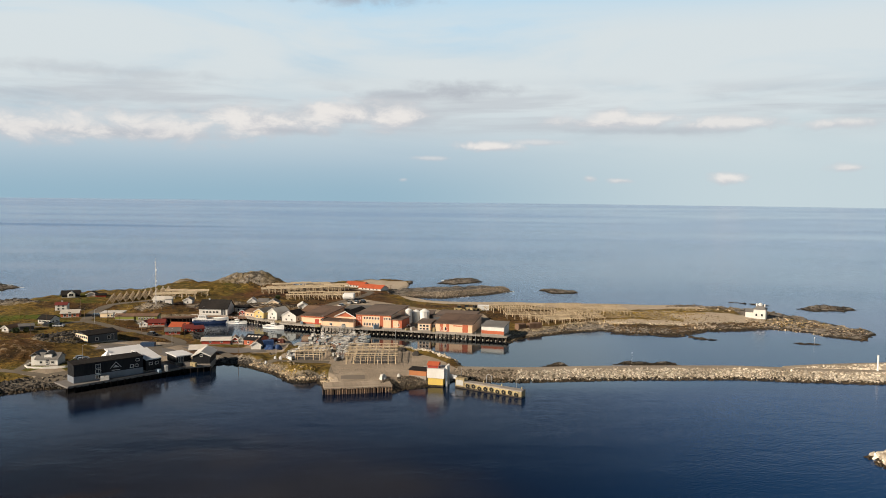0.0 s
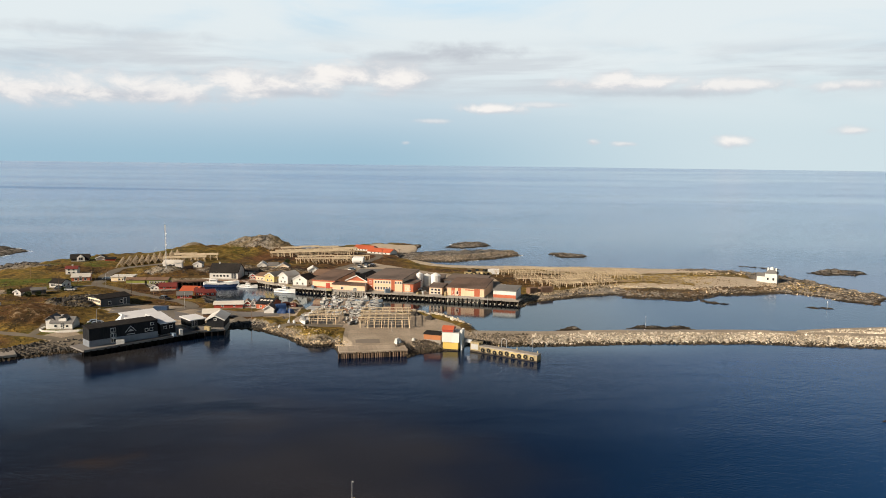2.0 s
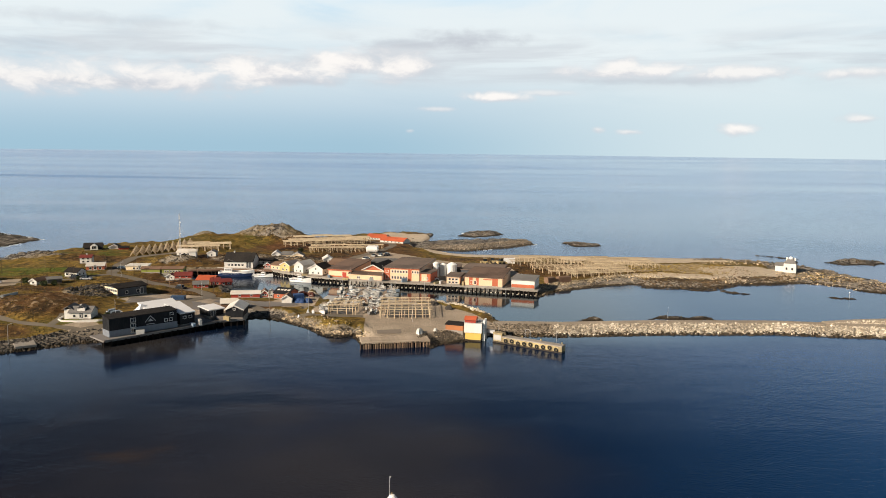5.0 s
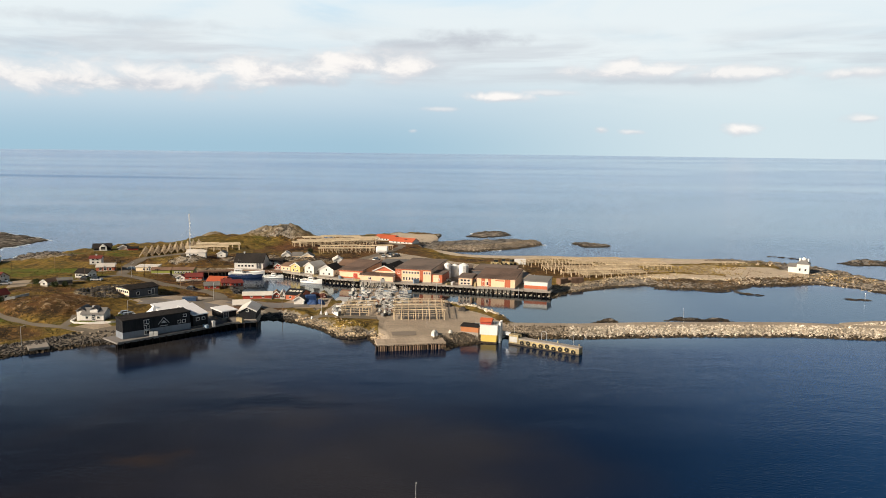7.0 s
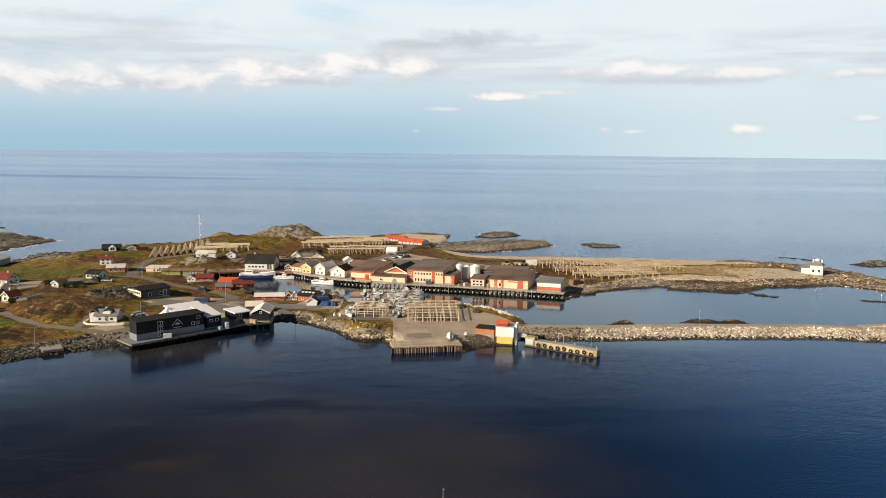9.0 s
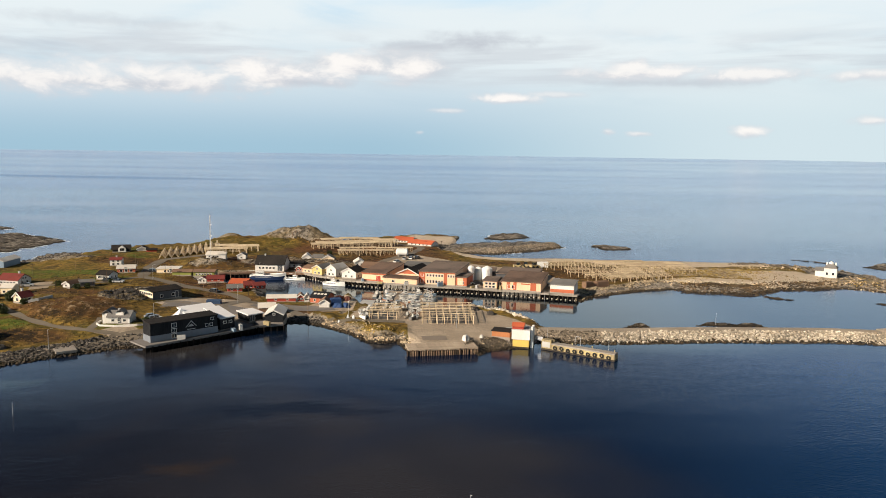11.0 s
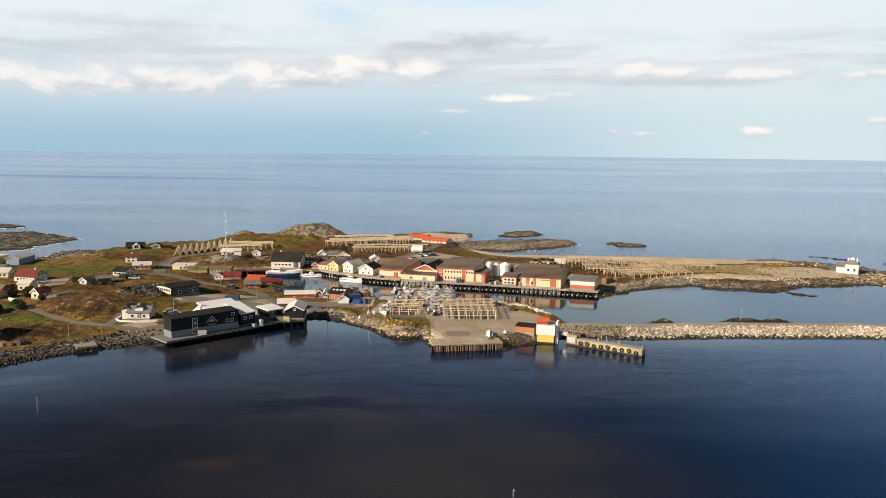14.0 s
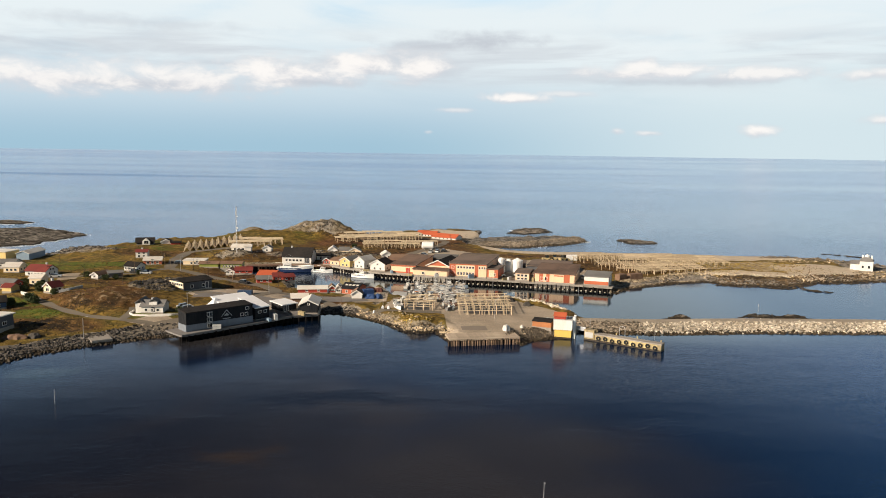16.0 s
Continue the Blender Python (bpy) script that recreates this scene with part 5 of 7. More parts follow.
# --- black fish-landing warehouse on the quay
ware = house("warehouse", "long black-clad quayside warehouse with a pale concrete base storey", (-96.4, 205.8), (-82.4, 219.4), 4.6, 5.6, 0.5, BLACKB, PITCH, "mono",
             over=0.15, base=1.8, category="warehouse", base_mat=BASEG, z=3.2)
for zz in (0.95, 2.45, 3.95):
    window(ware, pose(6.6, -0.065, zz), 1.3, 1.0, WHITE)
for uu in (16.2, 17.6):
    window(ware, pose(uu, 0, 2.6), 0.8, 0.7, WHITE)
window(ware, pose(17.9, 0, 4.2), 0.9, 0.6, WHITE)
logo = Shape()
for x0, x1, z0, z1 in ((-1.6, 0.0, 0.0, 1.7), (0.0, 1.6, 1.7, 0.0)):
    logo.add([(x0, -0.05, z0), (x1, -0.05, z1), (x1, -0.05, z1 + 0.3), (x0, -0.05, z0 + 0.3)], [(0, 1, 2, 3)])
logo.add([(-0.9, -0.05, 0.3), (0.9, -0.05, 0.3), (0.0, -0.05, 1.1)], [(0, 1, 2)])
logo.box(-1.2, 1.2, -0.05, -0.03, -0.55, -0.35)
part("sign", logo, CONCL, ware, "plain pale mountain-shaped sign", pose(11.6, 0, 2.6))
house("warehouse", "black timber hall annex with a white sheet roof", (-82.0, 220.9), (-78.9, 224.6), 8.0, 4.2, 2.2, BLACKB, TARP, "mono", over=0.2,
      wins=[("f", 2, 2.4, 0.9, 0.8)], category="warehouse", z=3.2, base=0.3)
house("storage_tent", "white tarpaulin storage hall with a ridged roof", (-89.8, 218.9), (-82.4, 226.4), 8.0, 4.6, 2.4, BLACKB, TARP, "mono", over=0.2, category="tent hall", z=3.2, base=0.3)


def marquee():
    root = thing("marquee", "white peaked tent roof beside the warehouse", "tent", -93.8, 222.6, 3.4, 44)
    s = Shape()
    n, h = 6, 2.7
    s.v = [(-3.6, -3.6, h), (3.6, -3.6, h), (3.6, 3.6, h), (-3.6, 3.6, h), (-1.6, -1.6, h + 1.3), (1.6, -1.6, h + 1.3), (1.6, 1.6, h + 1.3), (-1.6, 1.6, h + 1.3), (0, 0, h + 3.4)]
    s.f = [(0, 1, 5, 4), (1, 2, 6, 5), (2, 3, 7, 6), (3, 0, 4, 7), (4, 5, 8), (5, 6, 8), (6, 7, 8), (7, 4, 8)]
    part("canopy", s, TARP, root)
    for x in (-3.5, 3.5):
        for y in (-3.5, 3.5):
            part("pole", Shape().tube((x, y, -0.6), (x, y, h), 0.07), STEEL, root)


marquee()
house("shed", "open black shed with a white sheet roof on posts", (-77.0, 233.2), (-73.6, 236.8), 6.0, 2.7, 0.5, BLACKB, TARP, "mono", over=0.4, base=0.2, category="shed", z=3.2, doors=[("f", 1.3, 1.6, 2.0)])
house("boathouse", "black boathouse with a cream sheet roof and white gable trim", (-71.6, 231.6), (-66.4, 232.0), 9.5, 3.7, 1.7, BLACKB, TIN, "y", wins=[("f", 1, 3.6, 0.7, 0.7)],
      doors=[("l", 6.5, 1.4, 2.1)], over=0.4, base=0.25, category="boathouse", z=3.2)
house("shed", "cream sheet-roofed store behind the boathouse", (-77.0, 246.0), (-72.0, 247.2), 5.0, 2.8, 1.4, RUST, TIN, "x", category="shed")
house("industrial_building", "dark grey low industrial hall with a cream end wall", (-115.4, 258.0), (-108.6, 266.2), 8.6, 3.8, 1.0, GREYB, PITCH, "x", over=0.5,
      wins=[("f", 2, 1.4, 0.9, 1.1)], doors=[("f", 8.8, 1.0, 2.1)], category="industrial hall", z=4.0)
hall_end = thing("end_cladding", "cream board cladding on the hall's end wall", "cladding", -122.02, 263.45, 4.0, -39.5)
part("boards", Shape().box(0.1, 8.5, -0.03, 0.02, 1.2, 3.1), CREAM, hall_end)
for i in range(6):
    window(hall_end, pose(0.9 + i * 1.35, -0.03, 2.3), 0.9, 0.7)

# --- white villa by the shore road, with its garden wall
villa = house("house", "white house with grey hipped dormer roof beside the shore road", (-115.2, 222.6), (-109.0, 223.0), 5.6, 2.8, 1.8, WHITE, SLATE, "x",
              wins=[("f", 3, 1.1, 0.9, 0.9)], doors=[("f", 3.4, 1.0, 1.8)], chimney=(0.4, 0.5, 0.6), base=0.4, z=4.3)
dormer = Shape().box(2.2, 4.4, 0.4, 3.2, 2.2, 3.4)
part("dormer", dormer, WHITE, villa)
part("dormer_roof", Shape().slab([(2.0, 0.1, 3.4), (3.3, 0.1, 4.1), (3.3, 3.4, 4.1), (2.0, 3.4, 3.4)], 0.15).slab([(3.3, 0.1, 4.1), (4.6, 0.1, 3.4), (4.6, 3.4, 3.4), (3.3, 3.4, 4.1)], 0.15), SLATE, villa)
part("wing", Shape().box(-1.9, 0.5, 1.2, 6.0, -1.0, 2.9), WHITE, villa)
part("wing_roof", Shape().slab([(-2.2, 0.8, 2.8), (-0.7, 0.8, 3.8), (-0.7, 6.4, 3.8), (-2.2, 6.4, 2.8)], 0.18).slab([(-0.7, 0.8, 3.8), (0.8, 0.8, 2.8), (0.8, 6.4, 2.8), (-0.7, 6.4, 3.8)], 0.18), SLATE, villa)


def low_wall(name, label, line, mat, h=0.9, t=0.25):
    root = thing(name, label, "wall", 0, 0, 0, level=(*line[len(line) // 2], ground(*line[len(line) // 2])))
    s = Shape()
    for a, b in zip(line, line[1:]):
        d = math.hypot(b[0] - a[0], b[1] - a[1])
        nx, ny = -(b[1] - a[1]) / d * t / 2, (b[0] - a[0]) / d * t / 2
        za, zb = ground(*a), ground(*b)
        q = [(a[0] - nx, a[1] - ny, za - 0.5), (b[0] - nx, b[1] - ny, zb - 0.5), (b[0] + nx, b[1] + ny, zb - 0.5), (a[0] + nx, a[1] + ny, za - 0.5)]
        s.slab(q, h + 0.5)
    part("masonry", s, mat, root)
    return root


low_wall("garden_wall", "curved white garden wall in front of the house", [(-118.6, 226), (-118.4, 222.4), (-116.4, 220.2), (-112, 219.8), (-106, 221), (-103, 223)], WHITE, 0.55)
low_wall("garden_wall", "white garden wall by the lane", [(-163.5, 247.2), (-157.5, 243.2)], WHITE)
low_wall("garden_wall", "white retaining wall of a garden", [(-153, 245), (-148, 247), (-146, 252)], CONCL)

# --- houses to the west
house("house", "large white house with a dark red tiled roof", (-184.4, 287.2), (-176.0, 285.6), 6.8, 3.0, 2.6, WHITE, TILE, "x", wins=[("f", 5, 1.2, 1.0, 1.0), ("r", 2, 1.2, 1, 1.1), ("r", 2, 3.4, 0.9, 0.9, 0.3, 0.7)], chimney=(0.7, 0.6, 0.7), z=3.4)
house("house", "yellow house with a red tiled roof and white trim", (-156.2, 247.2), (-152.9, 245.7), 4.2, 2.6, 2.0, CREAM, TILE, "y", wins=[("f", 1, 1.0, 1.4, 1.2), ("f", 1, 3.0, 0.8, 0.8), ("r", 2, 1.0, 1, 1)], chimney=(0.4, 0.5, 0.9))
house("house", "pale cream cottage among shrubs", (-169, 262.2), (-165, 262.2), 4.5, 3.4, 1.4, CREAM, TIN, "x", wins=[("f", 2, 1.2, 0.9, 1.0)])
house("shed", "small yellow shed with a red tiled roof", (-170.4, 248.6), (-167.2, 248.2), 4.0, 2.4, 1.2, YELLOW, TILE, "x", category="shed")
house("house", "small red cottage with grey roof", (-177, 256.5), (-171, 255.5), 5.0, 2.5, 1.6, RED, SLATE, "x", wins=ONE)
house("house", "dark blue house with a slate roof", (-164, 222.5), (-156.6, 227.2), 6.0, 2.8, 1.8, NAVY, PITCH, "x", wins=ONE)
house("industrial_building", "dark quayside building with a pale flat roof", (-146, 187), (-142.6, 206.5), 7.0, 4.2, 0.4, GREYB, TIN, "flat", wins=[("f", 6, 1.4, 1.4, 1.0)], category="industrial hall", z=3.8, over=0.4)
house("industrial_building", "yellow flat-roofed works building", (-226, 330), (-216, 329), 9.0, 4.2, 0.3, YELLOW, TIN, "flat", category="industrial hall", z=3.0)
house("industrial_building", "blue-grey sheet-metal hall with a pale roof", (-211.5, 329), (-206.1, 329.2), 14.0, 3.6, 1.3, BLUEB, TIN, "y", category="industrial hall", z=3.0, trim=False)
house("house", "pale grey house with a light roof", (-195, 291.5), (-189.4, 292), 6.0, 3.0, 1.8, CREAM, TIN, "x", wins=ONE)
house("house", "low white house with a brown roof", (-203, 300), (-196, 300.5), 6.0, 2.8, 1.6, WHITE, SLATE, "x", wins=ONE)
house("cottage", "small white gabled cottage with a brown roof", (-155.2, 277.2), (-152.4, 276.6), 7.0, 2.0, 1.2, WHITE, RUST, "y", wins=[("f", 1, 1.0, 0.9, 0.9)], z=4.6)
house("shed", "grey lean-to shed behind a cottage", (-149.6, 279), (-145.6, 281.5), 4.0, 2.2, 0.8, GREYB, SLATE, "x", category="shed")
house("house", "white house with a black roof and porch", (-151.6, 296.4), (-146.2, 295.0), 5.2, 2.6, 1.8, WHITE, PITCH, "x", wins=[("f", 4, 1.0, 1.2, 1.1), ("r", 2, 1, 0.9, 1)], z=4.6)
house("house", "white two-storey house with a red roof", (-160.3, 328.4), (-155.8, 329.4), 5.2, 3.7, 1.1, WHITE, TILE, "x", wins=[("f", 2, 1.0, 1, 1), ("f", 2, 2.8, 1, 0.8)], chimney=(0.5, 0.5, 0.6), z=4.8)
house("house", "low red house with a pale roof", (-151.8, 315.4), (-145.2, 317.4), 7.0, 2.6, 1.4, BRICK, TIN, "x", wins=[("f", 3, 1.0, 1.1, 1.1)], doors=[("f", 3.4, 1, 2)], z=3.9)
vil = house("villa", "black-roofed villa with white gables above the sea", (-176.8, 369.4), (-169.6, 372.0), 7.0, 1.9, 2.3, BLACKB, PITCH, "x", over=0.6, category="villa", z=5.2)
part("gable", Shape().add([(2.6, -1.2, 0.3), (6.0, -1.2, 0.3), (6.0, -1.2, 1.9), (4.3, -1.2, 3.3), (2.6, -1.2, 1.9), (2.6, 1.5, 0.3), (6.0, 1.5, 0.3), (6.0, 1.5, 1.9), (4.3, 1.5, 3.3), (2.6, 1.5, 1.9)],
                          [(0, 1, 2, 3, 4), (1, 6, 7, 2), (5, 0, 4, 9), (2, 7, 8, 3), (9, 4, 3, 8)]), WHITE, vil, "white projecting gable")
window(vil, pose(4.3, -1.2, 1.5), 1.8, 1.3)
house("garage", "small black garage with a white gable", (-166.4, 373.4), (-162.4, 374.6), 5.0, 1.9, 1.4, WHITE, PITCH, "y", over=0.6, category="garage", z=5.2)
house("garage", "dark red low outbuilding beside the villa", (-161.6, 372.2), (-157.2, 373.6), 4.0, 1.7, 0.8, RED, PITCH, "x", category="garage", z=5.0)
house("bungalow", "flat-roofed cream bungalow by the road", (-136.6, 318.2), (-128.0, 319.0), 6.5, 2.6, 0.3, CREAM, TIN, "flat", wins=[("f", 3, 1.0, 0.9, 1.0, 0.3, 0.8)], doors=[("f", 5.6, 1.0, 2.0)], over=0.3, category="bungalow", z=3.7)
house("house", "white house on the knoll beside the mast", (-126.6, 352), (-119.6, 352), 6.0, 2.6, 1.6, WHITE, TIN, "x", wins=ONE)
house("shed", "white square annex beside the mast", (-119.3, 346.6), (-116.3, 347.0), 4.0, 3.8, 0.9, WHITE, TIN, "x", category="shed")
house("cottage", "small white cottage among the rocks", (-112.2, 351), (-108.4, 351.3), 5.0, 2.6, 1.3, WHITE, SLATE, "y", wins=[("f", 1, 1, 0.8, 0.9)])
house("house", "olive green boarded house with small windows", (-120.0, 313.6), (-111.6, 314.2), 6.0, 2.6, 0.8, GREEN, RUST, "x", wins=[("f", 6, 1.1, 0.7, 0.8), ("r", 2, 1, .8, .8)], z=3.4)
house("shed", "brown store beside the green house", (-128.5, 313.5), (-121, 314), 5.0, 2.2, 0.9, GREEN, RUST, "x", category="shed", z=3.6)

# --- red boathouses round the inner harbour
for lab, a, b, dp, hh, rr, wl, rf, ax in [
        ("dark red boathouse with a red roof", (-110.6, 301.4), (-104.4, 302.4), 5, 1.6, 1.5, RED, TILE, "x"),
        ("small white boathouse with a red roof", (-114.4, 302.0), (-111.2, 302.2), 4, 1.9, 1.2, WHITE, TILE, "y"),
        ("low boathouse with a bright red roof", (-101.2, 298.4), (-94.4, 298.0), 7, 1.6, 1.7, RED, ORANGE, "x"),
        ("red boathouse with a grey slate roof", (-97.4, 282.8), (-92.4, 284.4), 5, 1.9, 1.3, RED, SLATE, "x"),
        ("dark red boathouse by the inlet", (-93.2, 290.4), (-89.8, 291.4), 6, 2.1, 1.4, RED, TILE, "x"),
        ("weathered dark red net store", (-89.4, 290.0), (-85.6, 292.2), 5, 2.0, 1.2, RED, TILE, "x"),
        ("long low red boathouse with a pale roof", (-79.4, 267.6), (-69.6, 269.2), 5, 1.9, 1.0, RED, TIN, "x"),
        ("small red hut at the water", (-69.2, 269.8), (-67.0, 270.2), 4, 2.1, 1.3, RED, RUST, "y"),
        ("white hut at the water", (-66.6, 268.8), (-64.9, 269.0), 4, 2.4, 1.4, WHITE, TIN, "y")]:
    house("boathouse", lab, a, b, dp, hh, rr, wl, rf, ax, base=0.2, category="boathouse", group="boathouses round the harbour", wins=[("f", 2, 0.9, 0.7, 0.7)])
bighut = house("boathouse", "orange-red boathouse with a black roof and white trim", (-64.4, 268.0), (-58.8, 266.2), 7.0, 2.7, 1.9, BRICK, BLACKB, "x", base=0.2, category="boathouse", group="boathouses round the harbour",
               wins=[("l", 2, 1.0, 0.8, 0.9), ("f", 2, 1.0, 0.8, 0.9)])
for i in range(4):
    part("skylight", Shape().box(0, 0.9, 0, 0.9, -0.03, 0.06), TIN, bighut, at=Matrix.Translation((0.5 + i * 1.35, 1.5, 2.80)) @ pose(0, 0, 0, 21.4))
house("boathouse", "white hut with a red-brown roof beside heaped nets", (-59.8, 258.8), (-56.4, 259.0), 5.5, 2.3, 1.5, WHITE, RUST, "y", base=0.2, category="boathouse", group="boathouses round the harbour")

# --- the fishing warehouses and houses on the north side
house("warehouse", "big white fish warehouse with a dark roof", (-98.8, 330.2), (-86.4, 329.8), 10, 3.8, 3.9, WHITE, PITCH, "x", wins=[("f", 5, 1.6, 0.9, 0.9, 0.1, 0.7)], doors=[("f", 10.6, 2.0, 2.4)], chimney=(0.25, 0.5, 0.6), category="warehouse", z=3.3)
for lab, a, b, dp, hh, rr, wl, rf, ax, zz in [
        ("small red boathouse on the quay", (-81.4, 330), (-78.4, 329.6), 5, 2.2, 1.5, RED, RUST, "y", 3.3),
        ("white low house with a dark roof", (-85.6, 339), (-80.0, 339.4), 6, 2.8, 1.0, WHITE, PITCH, "x", 3.6),
        ("white gabled house with a pale roof", (-82.4, 350), (-78.6, 350.4), 6, 3.2, 1.8, WHITE, TIN, "y", 4.6),
        ("cream house with a grey slate roof", (-77.8, 351), (-73.4, 351.2), 6, 2.8, 1.6, CREAM, SLATE, "x", 4.6),
        ("cream house with a grey gable", (-73.0, 347.4), (-67.6, 347.8), 6, 3.2, 2.0, CREAM, SLATE, "y", 4.4),
        ("ochre yellow quayside house with a tin roof", (-73.2, 323.4), (-68.9, 321.2), 8, 4.0, 1.8, YELLOW, SLATE, "y", 3.3),
        ("brown-roofed net store on the quay", (-78.2, 328.0), (-73.8, 325.6), 7, 3.0, 1.2, PINK, RUST, "x", 3.3),
        ("white quayside house with a brown timber side", (-66.8, 320.2), (-62.6, 318.0), 8, 4.6, 2.2, WHITE, TIN, "y", 3.3),
        ("white gabled house with a black roof on the quay", (-59.8, 315.4), (-53.8, 313.2), 8, 3.8, 2.4, WHITE, PITCH, "y", 3.3),
        ("small white gabled house on the rock", (-57.6, 341.6), (-53.4, 342.4), 6, 2.6, 1.8, WHITE, TIN, "y", 4.2)]:
    house("house", lab, a, b, dp, hh, rr, wl, rf, ax, z=zz, wins=[("f", 2, 1.1, 0.8, 1.0), ("r", 2, 1.1, 0.8, 1.0)] + ([("f", 1, 3.4, 0.8, 0.9)] if hh > 3.5 else []))

# fish-landing halls: salmon and brick red fronts along the quay
g1 = house("fish_hall", "long salmon fish hall with brick-red trim and dark roof", (-50.8, 309.6), (-41.2, 306.2), 19, 4.4, 1.9, PINK, BROWNR, "mono", category="fish hall", z=3.3)
part("band", Shape().box(0.02, 10.1, -0.06, 0.02, 0.5, 1.0), BRICK, g1, "brick-red band")
part("door_leaf", Shape().box(6.2, 8.0, -0.10, 0.02, 0.5, 2.6), RED, g1, "dark red sliding door")
part("eaves_board", Shape().box(-0.3, 10.5, -0.42, -0.34, 3.25, 3.6), BRICK, g1, "brick-red eaves board")
g2 = house("fish_hall", "gabled salmon fish hall with a red gable and black roof", (-36.6, 307.2), (-28.0, 304.4), 16, 4.6, 2.6, PINK, PITCH, "y", category="fish hall", z=3.3, over=0.5)
part("gable_cladding", Shape().add([(0.2, -0.05, 3.9), (8.8, -0.05, 3.9), (4.5, -0.05, 5.8)], [(0, 1, 2)]), BRICK, g2, "brick-red gable boards")
g3 = house("fish_hall", "low salmon loading bay in front of the fish hall", (-42.0, 304.6), (-28.6, 300.8), 3.2, 3.0, 0.5, PINK, BROWNR, "mono", wins=[("f", 2, 1.0, 1.1, 1.0)], category="fish hall", z=3.3)
g4 = house("fish_hall", "two-storey salmon and brick-red fish plant with rows of windows", (-27.8, 303.6), (-13.6, 300.2), 27, 6.4, 0.5, PINK, FELT, "mono", category="fish plant", z=3.3,
           wins=[("f", 6, 4.3, 0.6, 1.0, 0.2, 0.68), ("f", 6, 1.2, 0.6, 1.3, 0.2, 0.68), ("f", 3, 4.3, 0.5, 1.0, 0.78, 0.99), ("f", 1, 1.0, 1.2, 1.8, 0.02, 0.16), ("f", 1, 4.2, 1.0, 1.0, 0.02, 0.16)])
part("pilaster", Shape().box(0.0, 2.5, -0.06, 0.02, 0.5, 5.1), BRICK, g4, "brick-red bay")
part("pilaster", Shape().box(10.0, 11.4, -0.06, 0.02, 0.5, 5.1), BRICK, g4, "brick-red bay")
part("band", Shape().box(2.5, 14.6, -0.055, 0.02, 4.85, 5.2), BRICK, g4, "brick-red eaves band")
g5 = house("fish_hall", "lower brick-red annex with salmon panels", (-13.4, 300.4), (-9.2, 299.2), 10, 4.4, 0.3, BRICK, FELT, "flat", wins=[("f", 2, 1.4, 0.8, 1.2, 0.2, 0.8)], category="fish plant", z=3.3)
part("panel", Shape().box(0.7, 2.9, -0.05, 0.02, 0.6, 3.4), PINK, g5, "salmon wall panel")
g6 = house("fish_hall", "small salmon office block with dark roof", (-2.8, 296.4), (2.2, 295.0), 7, 3.7, 0.6, PINK, FELT, "mono", wins=[("f", 3, 2.2, 0.9, 0.9), ("f", 3, 0.8, 0.9, 0.8), ("r", 2, 1.6, 0.9, 0.9)], category="office", z=3.3, over=0.4)
g7 = house("fish_hall", "brick-red link between two quay halls", (2.4, 296.8), (4.4, 296.2), 6, 3.4, 0.4, BRICK, FELT, "mono", doors=[("f", 1.1, 1.2, 2.1)], category="fish hall", z=3.3)
g8 = house("fish_hall", "wide salmon fish hall with brick-red doors and brown roof", (4.2, 293.4), (18.4, 289.4), 17, 4.4, 1.6, PINK, BROWNR, "mono", category="fish hall", z=3.3, over=0.4, wins=[("f", 2, 1.2, 0.9, 1.5, 0.12, 0.34)])
for x0, x1 in ((1.7, 3.1), (4.3, 5.5), (10.8, 13.0)):
    part("door_leaf", Shape().box(x0, x1, -0.06, 0.02, 0.55, 3.5), BRICK, g8, "tall brick-red door")
part("sign", Shape().box(7.2, 10.6, -0.06, 0.02, 2.75, 3.15), BRICK, g8, "plain dark sign bar")
g9 = house("fish_hall", "white and brick-red hall at the quay's end", (21.9, 289.4), (30.4, 286.6), 9, 3.9, 0.8, WHITE, SLATE, "mono", category="fish hall", z=3.3, over=0.3)
part("band", Shape().box(0.05, 8.9, -0.06, 0.02, 0.4, 1.7), BRICK, g9, "brick-red lower wall")
for lab, a, b, dp, hh, rr, rf in [("wide dark flat-roofed store building", (3.5, 318), (19.5, 313.6), 16, 3.4, 0.6, FELT), ("brown flat-roofed store behind the plant", (-24, 338), (-10, 336), 9, 3.4, 0.6, RUST),
                                  ("long dark-roofed shed behind the plant", (-54, 330), (-37, 328), 9, 3.2, 1.4, RUST), ("grey sheet-roofed store behind the plant", (-36, 338), (-26, 336), 9, 3.0, 0.8, SLATE),
                                  ("dark machine shed beside the silos", (-9.6, 321.5), (3, 320), 10, 3.6, 0.5, FELT)]:
    house("store", lab, a, b, dp, hh, rr, GREYB, rf, "mono", category="store", z=3.3)
for lab, a, b in [("long low building with an orange-red roof", (-47.8, 445.5), (-37.0, 439.6)), ("long white building with an orange-red roof", (-38.6, 431.5), (-25.4, 423.6))]:
    house("long_house", lab, a, b, 7, 1.9, 2.2, WHITE, ORANGE, "x", wins=[("f", 5, 0.8, 0.9, 0.9)], category="building", z=3.4)


